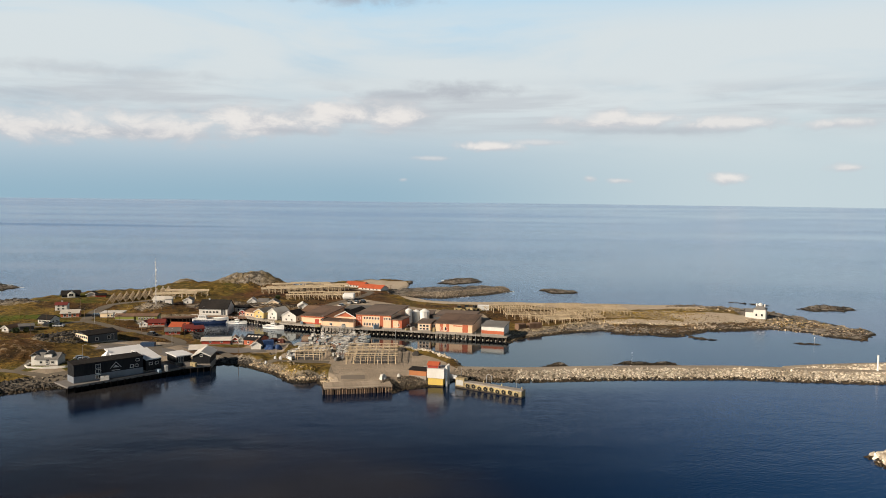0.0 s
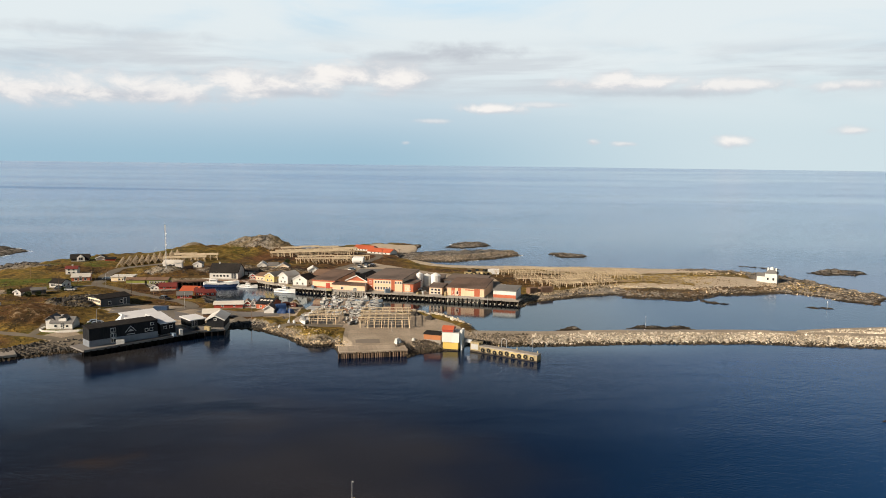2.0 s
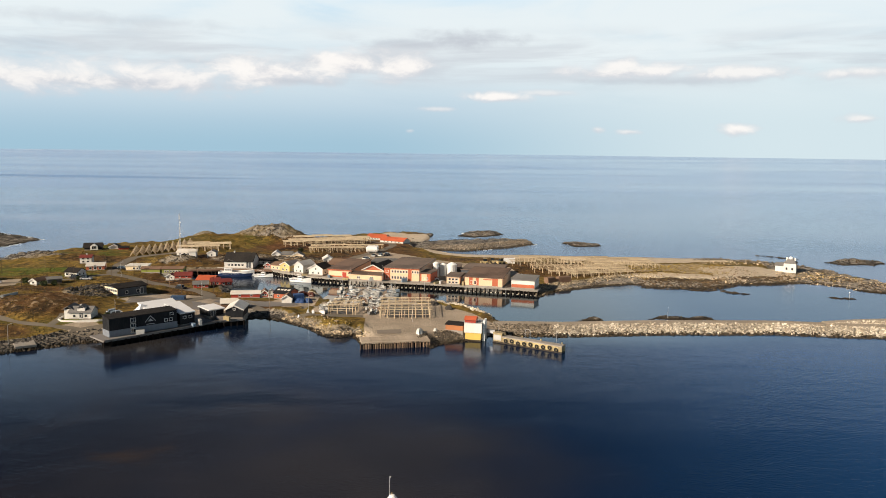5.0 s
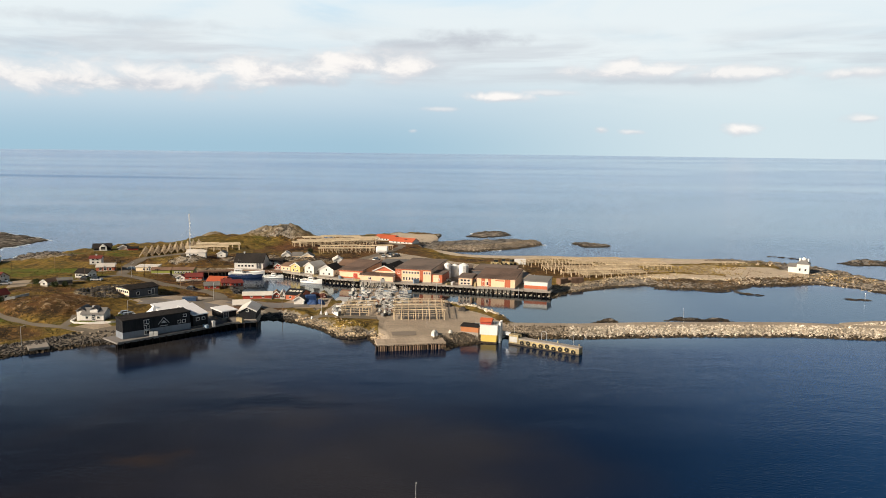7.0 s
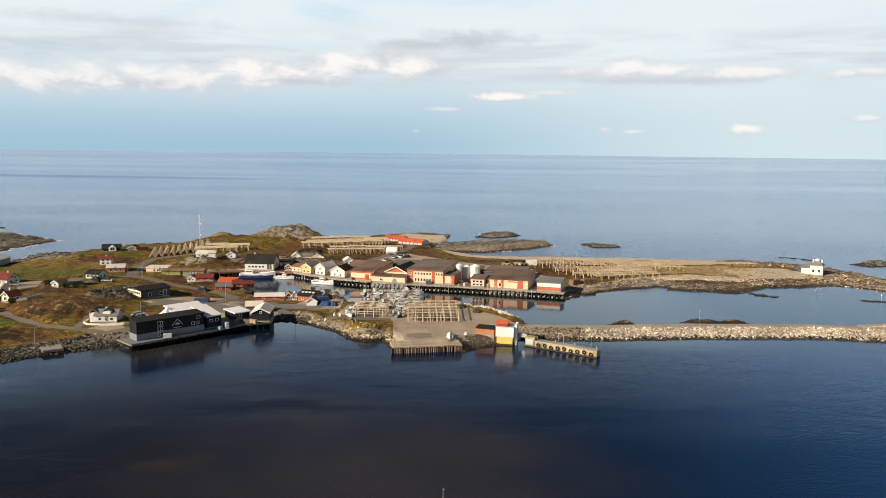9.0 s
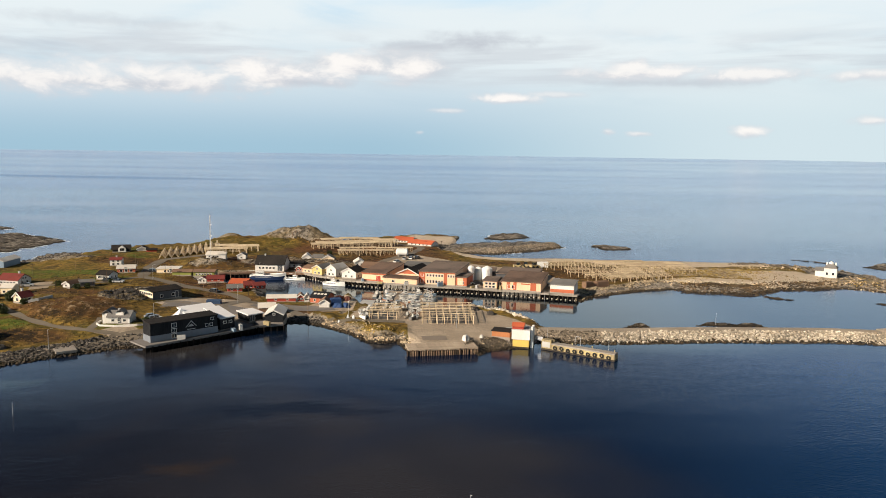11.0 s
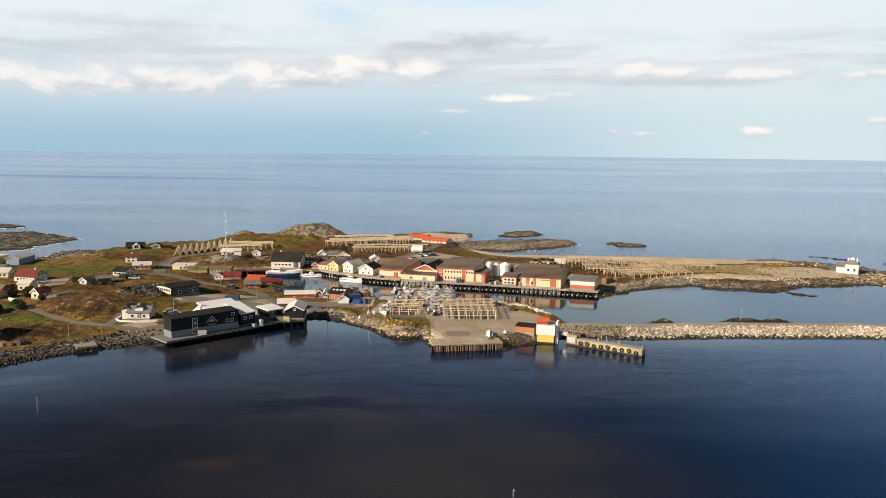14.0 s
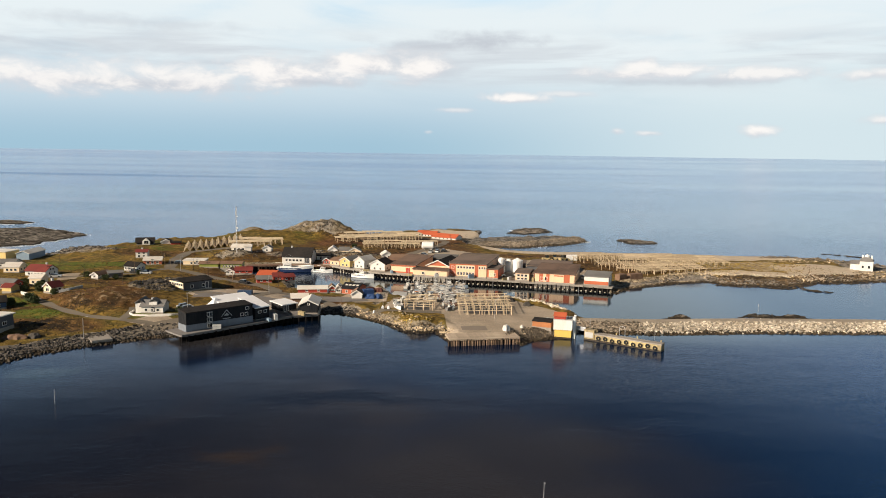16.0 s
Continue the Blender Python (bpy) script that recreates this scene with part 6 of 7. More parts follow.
# ---- silos and tanks ----
def silo(x, y, r, h, label):
    root = thing("silo", label, "silo", x, y, 3.3, group="silos behind the fish plant")
    part("shell", Shape().tube((0, 0, -0.3), (0, 0, h), r, n=20), HULLW, root, smooth=False)
    part("cone", Shape().tube((0, 0, h), (0, 0, h + r * 0.45), r * 1.02, 0.25, n=20), HULLW, root)
    lad = Shape().tube((-0.25, -r - 0.12, 0), (-0.25, -r - 0.12, h), 0.03).tube((0.25, -r - 0.12, 0), (0.25, -r - 0.12, h), 0.03)
    for i in range(int(h / 0.5)):
        lad.tube((-0.25, -r - 0.12, 0.5 * i + 0.3), (0.25, -r - 0.12, 0.5 * i + 0.3), 0.02, n=4)
    part("ladder", lad, STEEL, root)


silo(-7.0, 315.5, 1.35, 5.6, "tall white steel silo")
silo(-3.9, 318.4, 1.6, 4.6, "white steel silo with a conical top")
silo(-0.3, 318.0, 2.1, 4.8, "wide white steel silo with a conical top")


def lying_tank(x, y, z, turn, l, r, label):
    root = thing("tank", label, "tank", x, y, z, turn)
    part("shell", Shape().tube((-l / 2, 0, r + 0.4), (l / 2, 0, r + 0.4), r, n=16).tube((-l / 2 - 0.4, 0, r + 0.4), (-l / 2, 0, r + 0.4), r * 0.7, r, n=16).tube((l / 2, 0, r + 0.4), (l / 2 + 0.4, 0, r + 0.4), r, r * 0.7, n=16), HULLW, root)
    for sx in (-l / 3, l / 3):
        part("saddle", Shape().box(sx - 0.3, sx + 0.3, -r, r, -0.5, 0.9), CONC, root)


lying_tank(-39, 381, ground(-39, 381), 4, 5.0, 1.5, "white cylindrical storage tank on saddles")
lying_tank(-39, 385, ground(-39, 385), 4, 5.0, 1.5, "white cylindrical storage tank on saddles")


# ---- lattice mast ----
def mast(x, y, top):
    z = ground(x, y)
    h = top - z
    root = thing("radio_mast", "slender white and red lattice radio mast", "mast", x, y, z)
    legs = [(0.27, 0), (-0.14, 0.23), (-0.14, -0.23)]
    seg = 6
    for i in range(seg):
        z0, z1 = h * i / seg, h * (i + 1) / seg
        s = Shape()
        for k, (a, b) in enumerate(legs):
            s.tube((a, b, z0 - (0.6 if i == 0 else 0)), (a, b, z1), 0.035, n=5)
            c, d = legs[(k + 1) % 3]
            m = 5
            for j in range(m):
                s.tube((a, b, z0 + (z1 - z0) * j / m), (c, d, z0 + (z1 - z0) * (j + 1) / m), 0.035, n=4)
        part("lattice_section", s, WHITE if i % 2 else STEEL, root)
    part("antenna", Shape().tube((0, 0, h - 0.2), (0, 0, h + 1.2), 0.05), STEEL, root)
    for zz in (h * 0.55, h * 0.8):
        part("dish", Shape().tube((0.5, -0.5, zz), (0.55, -0.75, zz), 0.32, n=12), HULLW, root)
    for a in (90, 210, 330):
        c, s = math.cos(radians(a)), math.sin(radians(a))
        part("stay", Shape().tube((0, 0, h * 0.75), (c * 12, s * 12, -0.8), 0.008, n=4), STEEL, root)


mast(-119.6, 336.0, 26.6)


# ---- fish-drying racks ----
def flat_rack(label, w, d, h, bays, rails, group="", skip=()):
    """Upright forked posts in rows, long beams over them, cross poles on top."""
    root = thing("fish_rack", label, "drying rack", 0, 0, 0, group=group)
    r = random.Random(int(w * 31 + d))
    post = Shape().tube((0, 0, -0.8), (0, 0, h), 0.14, 0.11, n=5).mesh("post", POLE)
    brace = Shape().tube((0, -0.9, -0.8), (0, 0.05, h * 0.95), 0.085, n=5).mesh("brace", POLE)
    rows = max(2, int(d / 4.2) + 1)
    plain = d < 7
    for i in range(bays + 1):
        x = w * i / bays
        for j in range(rows):
            y = d * j / (rows - 1)
            part("post", post, None, root, at=pose(x + r.uniform(-.1, .1), y, 0, r.uniform(-3, 3), r.uniform(-3, 3), 0))
            if j in (0, rows - 1) and not plain:
                part("brace", brace, None, root, at=pose(x + 0.15, y, 0, 0, 0, 0 if j == 0 else 180))
        part("beam", Shape().tube((x, -0.6, h), (x, d + 0.6, h + r.uniform(-.05, .05)), 0.10, n=5), POLE, root)
    for j in range(rails):
        y = d * j / (rails - 1) + r.uniform(-.1, .1)
        part("rail", Shape().tube((-0.7, y, h + 0.17), (w + 0.7, y + r.uniform(-.2, .2), h + 0.17), 0.11, n=5), POLE, root)
    for j in range(1 if plain else bays):
        x = w * (j + r.random()) / bays
        part("leaning_pole", Shape().tube((x, -1.1, -0.5), (x + r.uniform(-.5, .5), 0.4, h + 0.5), 0.07, n=5), POLE, root)
    for lev in (() if plain else (0.45, 0.75)):
        part("rail", Shape().tube((-0.3, 0, h * lev), (w + 0.3, 0, h * lev), 0.08, n=5), POLE, root)
    return root


def tent_rack(label, w, l, h, group):
    """Two sloping sides of poles leaning on a ridge, open below."""
    root = thing("fish_rack", label, "drying rack", 0, 0, 0, group=group)
    part("ridge", Shape().tube((0, -0.5, h), (0, l + 0.5, h), 0.1, n=5), POLE, root)
    pole = Shape().tube((-w / 2, 0, -0.6), (0.3, 0, h + 0.4), 0.075, n=5).mesh("pole", POLE)
    n = int(l / 1.5)
    for i in range(n + 1):
        for turn in (0, 180):
            part("pole", pole, None, root, at=pose(0, l * i / n, 0, 0, 0, turn))
    for sx in (-1, 1):
        for f in (0.35, 0.55, 0.75, 0.92):
            part("rail", Shape().tube((sx * w / 2 * (1 - f), -0.4, h * f + 0.1), (sx * w / 2 * (1 - f), l + 0.4, h * f + 0.1), 0.09, n=5), POLE, root)
    return root


def lay(ob, rows):
    """Puts the first row under the thing itself and copies it to the others."""
    for i, (x, y, turn) in enumerate(rows):
        g = ground(x, y)
        m = seat(x, y, g) @ pose(x, y, g, 0, 0, turn)
        if i == 0:
            ob.matrix_basis = m
        else:
            copy_thing(ob, m)


lay(flat_rack("large weathered pole rack for drying fish on the yard", 15.6, 20, 2.5, 7, 9, "racks on the yard"), [(-24.4, 237.2, 2)])
lay(flat_rack("weathered pole rack for drying fish beside the boats", 8.6, 12, 2.5, 3, 6, "racks on the yard"), [(-41.2, 240.8, -4)])
unit = flat_rack("low weathered pole rack in a large drying field", 9.6, 6.4, 1.9, 3, 3, "racks in the northern field")
lay(unit, [(25 + i * 10.8 + j * 3.0, 337 + j * 9.4 - 0.6 * i, 3) for j in range(4) for i in range(4) if not (i == 0 and j == 0)] + [(36 + i * 10.4, 329.5 - 0.3 * i, 3) for i in range(3)]
    + [(42 + i * 10.4, 321.2, 3) for i in range(2)])
unit = flat_rack("pole rack of a drying field near the spit", 8.6, 5.2, 1.8, 3, 3, "racks near the spit")
lay(unit, [(50 + i * 9.4, 318.6 + i * 1.6 + j * 6.0, 10) for j in range(3) for i in range(3)] + [(66 + i * 9.6, 343 + j * 7.2, 2) for j in range(4) for i in range(3)])
unit = flat_rack("pole rack below the hill", 9.6, 8.0, 2.2, 3, 13, "racks below the hill")
lay(unit, [(-86 + i * 10 + j * 1.2, 400 + i * 3.2 + j * 8.4, 16) for j in range(3) for i in range(4)])
lay(flat_rack("pole rack beyond the tent-shaped racks", 9.4, 9.0, 2.0, 3, 12, "racks behind the tents"), [(-133, 372, 16), (-124, 375, 16), (-131, 383, 16), (-121, 386, 16)])
unit = tent_rack("tent-shaped pole rack for drying fish", 3.7, 24, 1.9, "tent racks above the village")
lay(unit, [(-147.5 + i * 1.9, 354 + i * 3.2, 17) for i in range(10)])
unit = flat_rack("low pole rack on dark ground by the houses", 8.2, 4.6, 2.2, 4, 5, "racks by the houses")
lay(unit, [(-70 + i * 9.0, 382 + i * 2.0 + j * 7.0, 12) for j in range(2) for i in range(4) if not (i == 3 and j == 0)])


# ---- boats ----
def hull_shape(l, b, free, draft):
    s = Shape()
    n = 12
    for i in range(n + 1):
        f = i / n
        half = b / 2 * (0.82 + 0.18 * math.sin(min(f * 2.4, 1.57))) * (1 - max(0, (f - 0.52) / 0.48) ** 2.2)
        half = max(half, 0.03)
        sheer = free * (1 + 0.55 * f * f + 0.1 * (1 - f) ** 2)
        x = l * (f - 0.5) + (0.3 * f * f)
        s.v += [(x, half, sheer), (x, half * 0.93, 0.12), (x, half * 0.35, -draft * (1 - 0.6 * max(0, f - 0.6))),
                (x, -half * 0.35, -draft * (1 - 0.6 * max(0, f - 0.6))), (x, -half * 0.93, 0.12), (x, -half, sheer)]
    for i in range(n):
        s.f += [(i * 6 + j, i * 6 + j + 1, i * 6 + 7 + j, i * 6 + 6 + j) for j in range(5)]
    s.f += [(5, 4, 3, 2, 1, 0), tuple(n * 6 + j for j in range(6))]
    return s


def deck_shape(l, b, z):
    s = Shape()
    n = 12
    for i in range(n + 1):
        f = i / n
        half = b / 2 * (0.82 + 0.18 * math.sin(min(f * 2.4, 1.57))) * (1 - max(0, (f - 0.52) / 0.48) ** 2.2) * 0.94
        x = l * (f - 0.5) + 0.3 * f * f
        s.v += [(x, max(half, 0.02), z * (1 + 0.5 * f * f)), (x, -max(half, 0.02), z * (1 + 0.5 * f * f))]
    s.f = [(2 * i, 2 * i + 1, 2 * i + 3, 2 * i + 2) for i in range(n)]
    return s


def boat(label, x, y, turn, l, b, hull=HULLW, house_at=-0.1, mast_h=0.0, z=0.0, free=None, group="", sail=False, two_tone=False):
    free = free or 0.22 * b + 0.35
    root = thing("boat", label, "boat", x, y, z, turn, group)
    part("hull", hull_shape(l, b, free, 0.3), hull, root)
    part("deck", deck_shape(l, b, free * 0.82), PLANK if l > 8 else HULLG, root)
    if two_tone:
        part("lower_hull", hull_shape(l * 0.995, b * 1.03, free * 0.55, 0.3), HULLB, root, "dark blue lower hull")
    part("rubbing_strake", Shape().box(-l * 0.47, l * 0.18, b * 0.475, b * 0.5, free * 0.75, free * 0.9).box(-l * 0.47, l * 0.18, -b * 0.5, -b * 0.475, free * 0.75, free * 0.9), HULLB if hull is not HULLB else WHITE, root)
    hl, hb, hh = l * 0.12, b * 0.24, 0.24 * b + 0.35
    cx = l * house_at
    if house_at > -0.9:
        wh = Shape()
        wh.add([(cx - hl, -hb, free * .8), (cx + hl, -hb, free * .8), (cx + hl, hb, free * .8), (cx - hl, hb, free * .8),
                (cx - hl, -hb * .9, free + hh), (cx + hl * .75, -hb * .9, free + hh), (cx + hl * .75, hb * .9, free + hh), (cx - hl, hb * .9, free + hh)],
               [(4, 5, 6, 7), (0, 1, 5, 4), (1, 2, 6, 5), (2, 3, 7, 6), (3, 0, 4, 7)])
        cab = part("wheelhouse", wh, HULLW if l > 6.5 else HULLG, root)
        part("window_band", Shape().box(cx - hl * .8, cx + hl * .7, -hb * .97 - 0.03, hb * .97 + 0.03, free + hh * 0.5, free + hh * 0.8), GLASS, cab)
        part("roof", Shape().box(cx - hl * 1.1, cx + hl * .85, -hb, hb, free + hh, free + hh + 0.1), HULLW if l > 6.5 else HULLG, cab)
    if mast_h:
        mx = cx + (hl * 1.2 if sail else 0)
        part("mast", Shape().tube((mx, 0, free * .8), (mx, 0, free + mast_h * 0.8), 0.06, 0.03), STEEL, root)
        part("boom", Shape().tube((mx, 0, free + 1.6), (mx - l * 0.35, 0, free + 1.9), 0.06), HULLW, root)
        part("stay", Shape().tube((mx, 0, free + mast_h), (l * 0.47, 0, free * 1.4), 0.015, n=4), STEEL, root)
        part("stay", Shape().tube((mx, 0, free + mast_h), (-l * 0.47, 0, free), 0.015, n=4), STEEL, root)
    return root


boat("blue-hulled white fishing cutter moored at the warehouse", -93.6, 330.6, 0, 15.0, 4.4, HULLW, -0.22, 5.5, free=1.9, two_tone=True)
boat("white fishing boat moored by the quay", -81.6, 329.4, -12, 8.0, 2.8, HULLW, 0.0, 3.5)
boat("white motor cruiser moored at the town quay", -63.4, 317.4, -22, 9.5, 3.0, HULLW, 0.0, 3.0, free=1.3)
r_b = random.Random(5)
for i, (x, y, turn, l, m) in enumerate([(-44, 297, 80, 8, 7), (-40.5, 299, 95, 9, 8), (-37, 296, 75, 6, 0), (-33.5, 299, 85, 7, 6), (-28, 301, 100, 9, 9), (-24.5, 297, 80, 6, 3), (-42, 289, 85, 6, 3),
                                        (-38, 287, 100, 6, 0), (-34, 289, 80, 7, 0), (-29, 290, 95, 7, 6), (-25, 287, 80, 6, 0), (-42.5, 281, 90, 6, 0), (-38, 278, 80, 5.5, 3), (-33, 281, 100, 6, 0),
                                        (-28, 280, 85, 6, 4), (-24, 277, 95, 5.5, 0)]):
    boat("white pleasure boat with a bare mast in the marina" if m > 4 else "small white motor boat in the marina", x, y, turn, l * 0.78, l * 0.24, (HULLG, SLATE, HULLW, PLANK, HULLG)[i % 5], r_b.choice((-0.15, 0.0, 0.1)), m, group="boats in the marina", sail=m > 5)
for i, (x, y, turn, l) in enumerate([(-42.5, 256, 70, 5.0), (-41, 262, 95, 5.4), (-29.5, 245, 80, 5.2), (-28.6, 252, 110, 5.6), (-29.4, 258, 95, 6), (-42.6, 249, 60, 5), (-42.5, 244, 100, 4.6), (-26.6, 263, 20, 6),
                                     (-34, 262, 60, 5.8), (-37.6, 258.5, 85, 5.2), (-27.5, 242.5, 60, 4.8)]):
    boat("small boat laid up ashore beside the drying racks", x, y, turn, l * 0.8, l * 0.27, (HULLG, SLATE, PLANK)[i % 3], r_b.choice((-0.95, 0.0, 0.05)), 0, z=ground(x, y) + 0.35, group="boats laid up ashore")

for x0, off, turn in ((-35.8, -2.6, 178), (-35.8, 2.6, 4), (-26.4, -2.6, 183), (-26.4, 2.7, 2)):
    for i in range(9):
        l = r_b.uniform(4.6, 7.4)
        m = r_b.choice((0, 0, 3, 5, 7))
        boat("white pleasure boat with a bare mast in the marina" if m > 4 else "small white motor boat in the marina", x0 + off * r_b.uniform(0.9, 1.2), 271 + 3.3 * i + r_b.uniform(-0.4, 0.4), turn + r_b.uniform(-9, 9),
             l * 0.72, l * 0.25, r_b.choice((HULLW, HULLG, SLATE, BLUEB, HULLG, RUSTY)), r_b.choice((-0.15, 0.0, 0.1)), m, group="boats in the marina", sail=m > 4)
for i in range(22):
    x, y = (r_b.uniform(-45, -41.8), r_b.uniform(240, 264)) if i % 3 == 0 else (r_b.uniform(-31, -26), r_b.uniform(241, 264)) if i % 3 == 1 else (r_b.uniform(-40, -30), r_b.uniform(256, 266))
    l = r_b.uniform(3.6, 6.0)
    m = r_b.choice((0, 0, 0, 4))
    boat("small boat laid up ashore beside the drying racks", x, y, r_b.uniform(0, 360), l * 0.8, l * 0.28, r_b.choice((HULLW, HULLG, SLATE, SLATE, BLUEB, RUST)), r_b.choice((-0.95, 0.0, 0.05)), m, z=ground(x, y) + 0.35, group="boats laid up ashore")


def pontoon(label, a, b, w=1.6):
    d, ang = math.hypot(b[0] - a[0], b[1] - a[1]), math.degrees(math.atan2(b[1] - a[1], b[0] - a[0]))
    root = thing("pontoon", label, "pontoon", a[0], a[1], 0, ang)
    part("deck", Shape().box(0, d, -w / 2, w / 2, 0.35, 0.55), PLANK, root)
    for i in range(int(d / 4) + 1):
        part("float", Shape().box(i * 4, min(i * 4 + 2, d), -w / 2 + 0.1, w / 2 - 0.1, -0.4, 0.35), CONCL, root)


pontoon("floating timber walkway of the marina", (-35.8, 266), (-35.8, 301))
pontoon("floating timber walkway of the marina", (-26.4, 264), (-26.4, 302))
pontoon("floating cross walkway of the marina", (-45, 302.2), (-22, 302.6))
slip = thing("slipway", "sloping concrete slipway into the harbour", "slipway", 0, 0, 0, kind="structure")
part("ramp", Shape().slab(seated([(-49.6, 252, 2.3), (-44.0, 250, 2.3), (-42.6, 290, -0.5), (-48.0, 291, -0.5)]), 0.35), CONCL, slip)


# ---- ferry quay tower and its dolphin ----
def ferry_tower():
    root = thing("ferry_tower", "white ferry-quay machine house on a yellow steel base", "tower", 1.5, 219.2, 0.0, -14)
    part("base", Shape().box(0.3, 4.9, 0.2, 4.0, -2.0, 2.5), YELB, root, "yellow painted base")
    part("weed_band", Shape().box(0.25, 4.95, 0.15, 4.05, -2.0, 0.45), WEED, root, "dark weed at the waterline")
    part("house", Shape().box(0, 5.2, 0, 5.4, 2.5, 5.3), WHITE, root)
    part("roof_edge", Shape().box(-0.08, 5.28, -0.08, 5.48, 5.3, 5.46), CONCL, root)
    hut = part("hut", Shape().add([(0.1, 0.3, 5.46), (3.3, 0.3, 5.46), (3.3, 3.4, 5.46), (0.1, 3.4, 5.46), (0.1, 0.3, 6.35), (3.3, 0.3, 6.35), (3.3, 3.4, 6.35), (0.1, 3.4, 6.35), (0.1, 1.85, 7.0), (3.3, 1.85, 7.0)],
                                  [(0, 1, 5, 4), (2, 3, 7, 6), (1, 2, 6, 9, 5), (3, 0, 4, 8, 7)]), RED, root, "dark red rooftop hut")
    part("hut_roof", Shape().slab([(-0.1, 0.0, 6.25), (3.5, 0.0, 6.25), (3.5, 1.85, 7.05), (-0.1, 1.85, 7.05)], 0.12).slab([(3.5, 3.7, 6.25), (-0.1, 3.7, 6.25), (-0.1, 1.85, 7.05), (3.5, 1.85, 7.05)], 0.12), ORANGE, hut, "orange-red hut roof")
    part("lift_leg", Shape().box(5.3, 5.9, 1.2, 1.8, -2.0, 6.1).box(5.3, 5.9, 4.0, 4.6, -2.0, 6.1), HULLW, root, "white lifting tower leg")
    part("cross_head", Shape().box(5.3, 5.9, 1.8, 4.0, 5.5, 6.0), HULLW, root)
    rail = Shape()
    for x in (3.5, 4.3, 5.1):
        rail.tube((x, 0.1, 5.46), (x, 0.1, 6.4), 0.03, n=4)
    rail.tube((3.5, 0.1, 6.4), (5.1, 0.1, 6.4), 0.03, n=4)
    part("railing", rail, STEEL, root)


ferry_tower()
house("shed", "long faded orange-brown shed with a dark roof beside the ferry quay", (-4.0, 221.0), (1.0, 219.2), 3.0, 2.2, 0.4, RUSTY, PITCH, "mono", over=0.15, base=0.15, category="shed", z=2.8)


def dolphin():
    a, b = (9.9, 218.2), (28.0, 205.7)
    d, ang = math.hypot(b[0] - a[0], b[1] - a[1]), math.degrees(math.atan2(b[1] - a[1], b[0] - a[0]))
    root = thing("mooring_pier", "yellow mooring pier with a row of tyre fenders", "pier", a[0], a[1], 0, ang)
    part("wall", Shape().box(3.2, d, 0, 2.3, -2, 1.8), GOLD, root, "yellow pier side")
    part("deck", Shape().box(3.1, d + 0.1, -0.1, 2.4, 1.8, 2.1), CONC, root)
    part("weed_band", Shape().box(-0.05, d + 0.05, -0.05, 2.35, -2, 0.42), WEED, root, "dark weed at the waterline")
    blk = part("end_block", Shape().box(0, 3.0, 0.1, 2.2, -2, 2.9), GOLD, root)
    part("frame", Shape().box(0.3, 2.7, -0.06, 0.1, 0.8, 2.3), CONCL, blk)
    for i in range(9):
        x = 4.4 + i * (d - 6.0) / 8
        part("tyre", Shape().ring((x, -0.3, 1.0 + 0.18 * math.sin(i * 2.1)), (0, 1, 0.05), 0.44, 0.19), RUBBER, root, smooth=True)
    for x in (3.4, 9.0, 15.0, d - 0.5):
        part("bollard", Shape().tube((x, 1.2, 2.4), (x, 1.2, 2.95), 0.18, n=8), GOLD, root)
    arch = Shape()
    for x in (9.6, 11.2):
        arch.tube((x, 1.8, 2.4), (x, 1.8, 4.3), 0.07)
    for i in range(6):
        t0, t1 = math.pi * i / 6, math.pi * (i + 1) / 6
        arch.tube((10.4 - 0.8 * math.cos(t0), 1.8, 4.3 + 0.6 * math.sin(t0)), (10.4 - 0.8 * math.cos(t1), 1.8, 4.3 + 0.6 * math.sin(t1)), 0.07)
    part("ladder_arch", arch, STEEL, root)
    for x in (1.0, d - 2.4):
        part("lamp_post", Shape().tube((x, 1.6, 2.4), (x, 1.6, 5.8), 0.05), STEEL, root)
    part("gangway", Shape().box(-2.6, 0.0, 1.0, 1.9, 2.2, 2.4).box(-2.6, 0, 1.0, 1.05, 2.4, 3.3), STEEL, root)


dolphin()


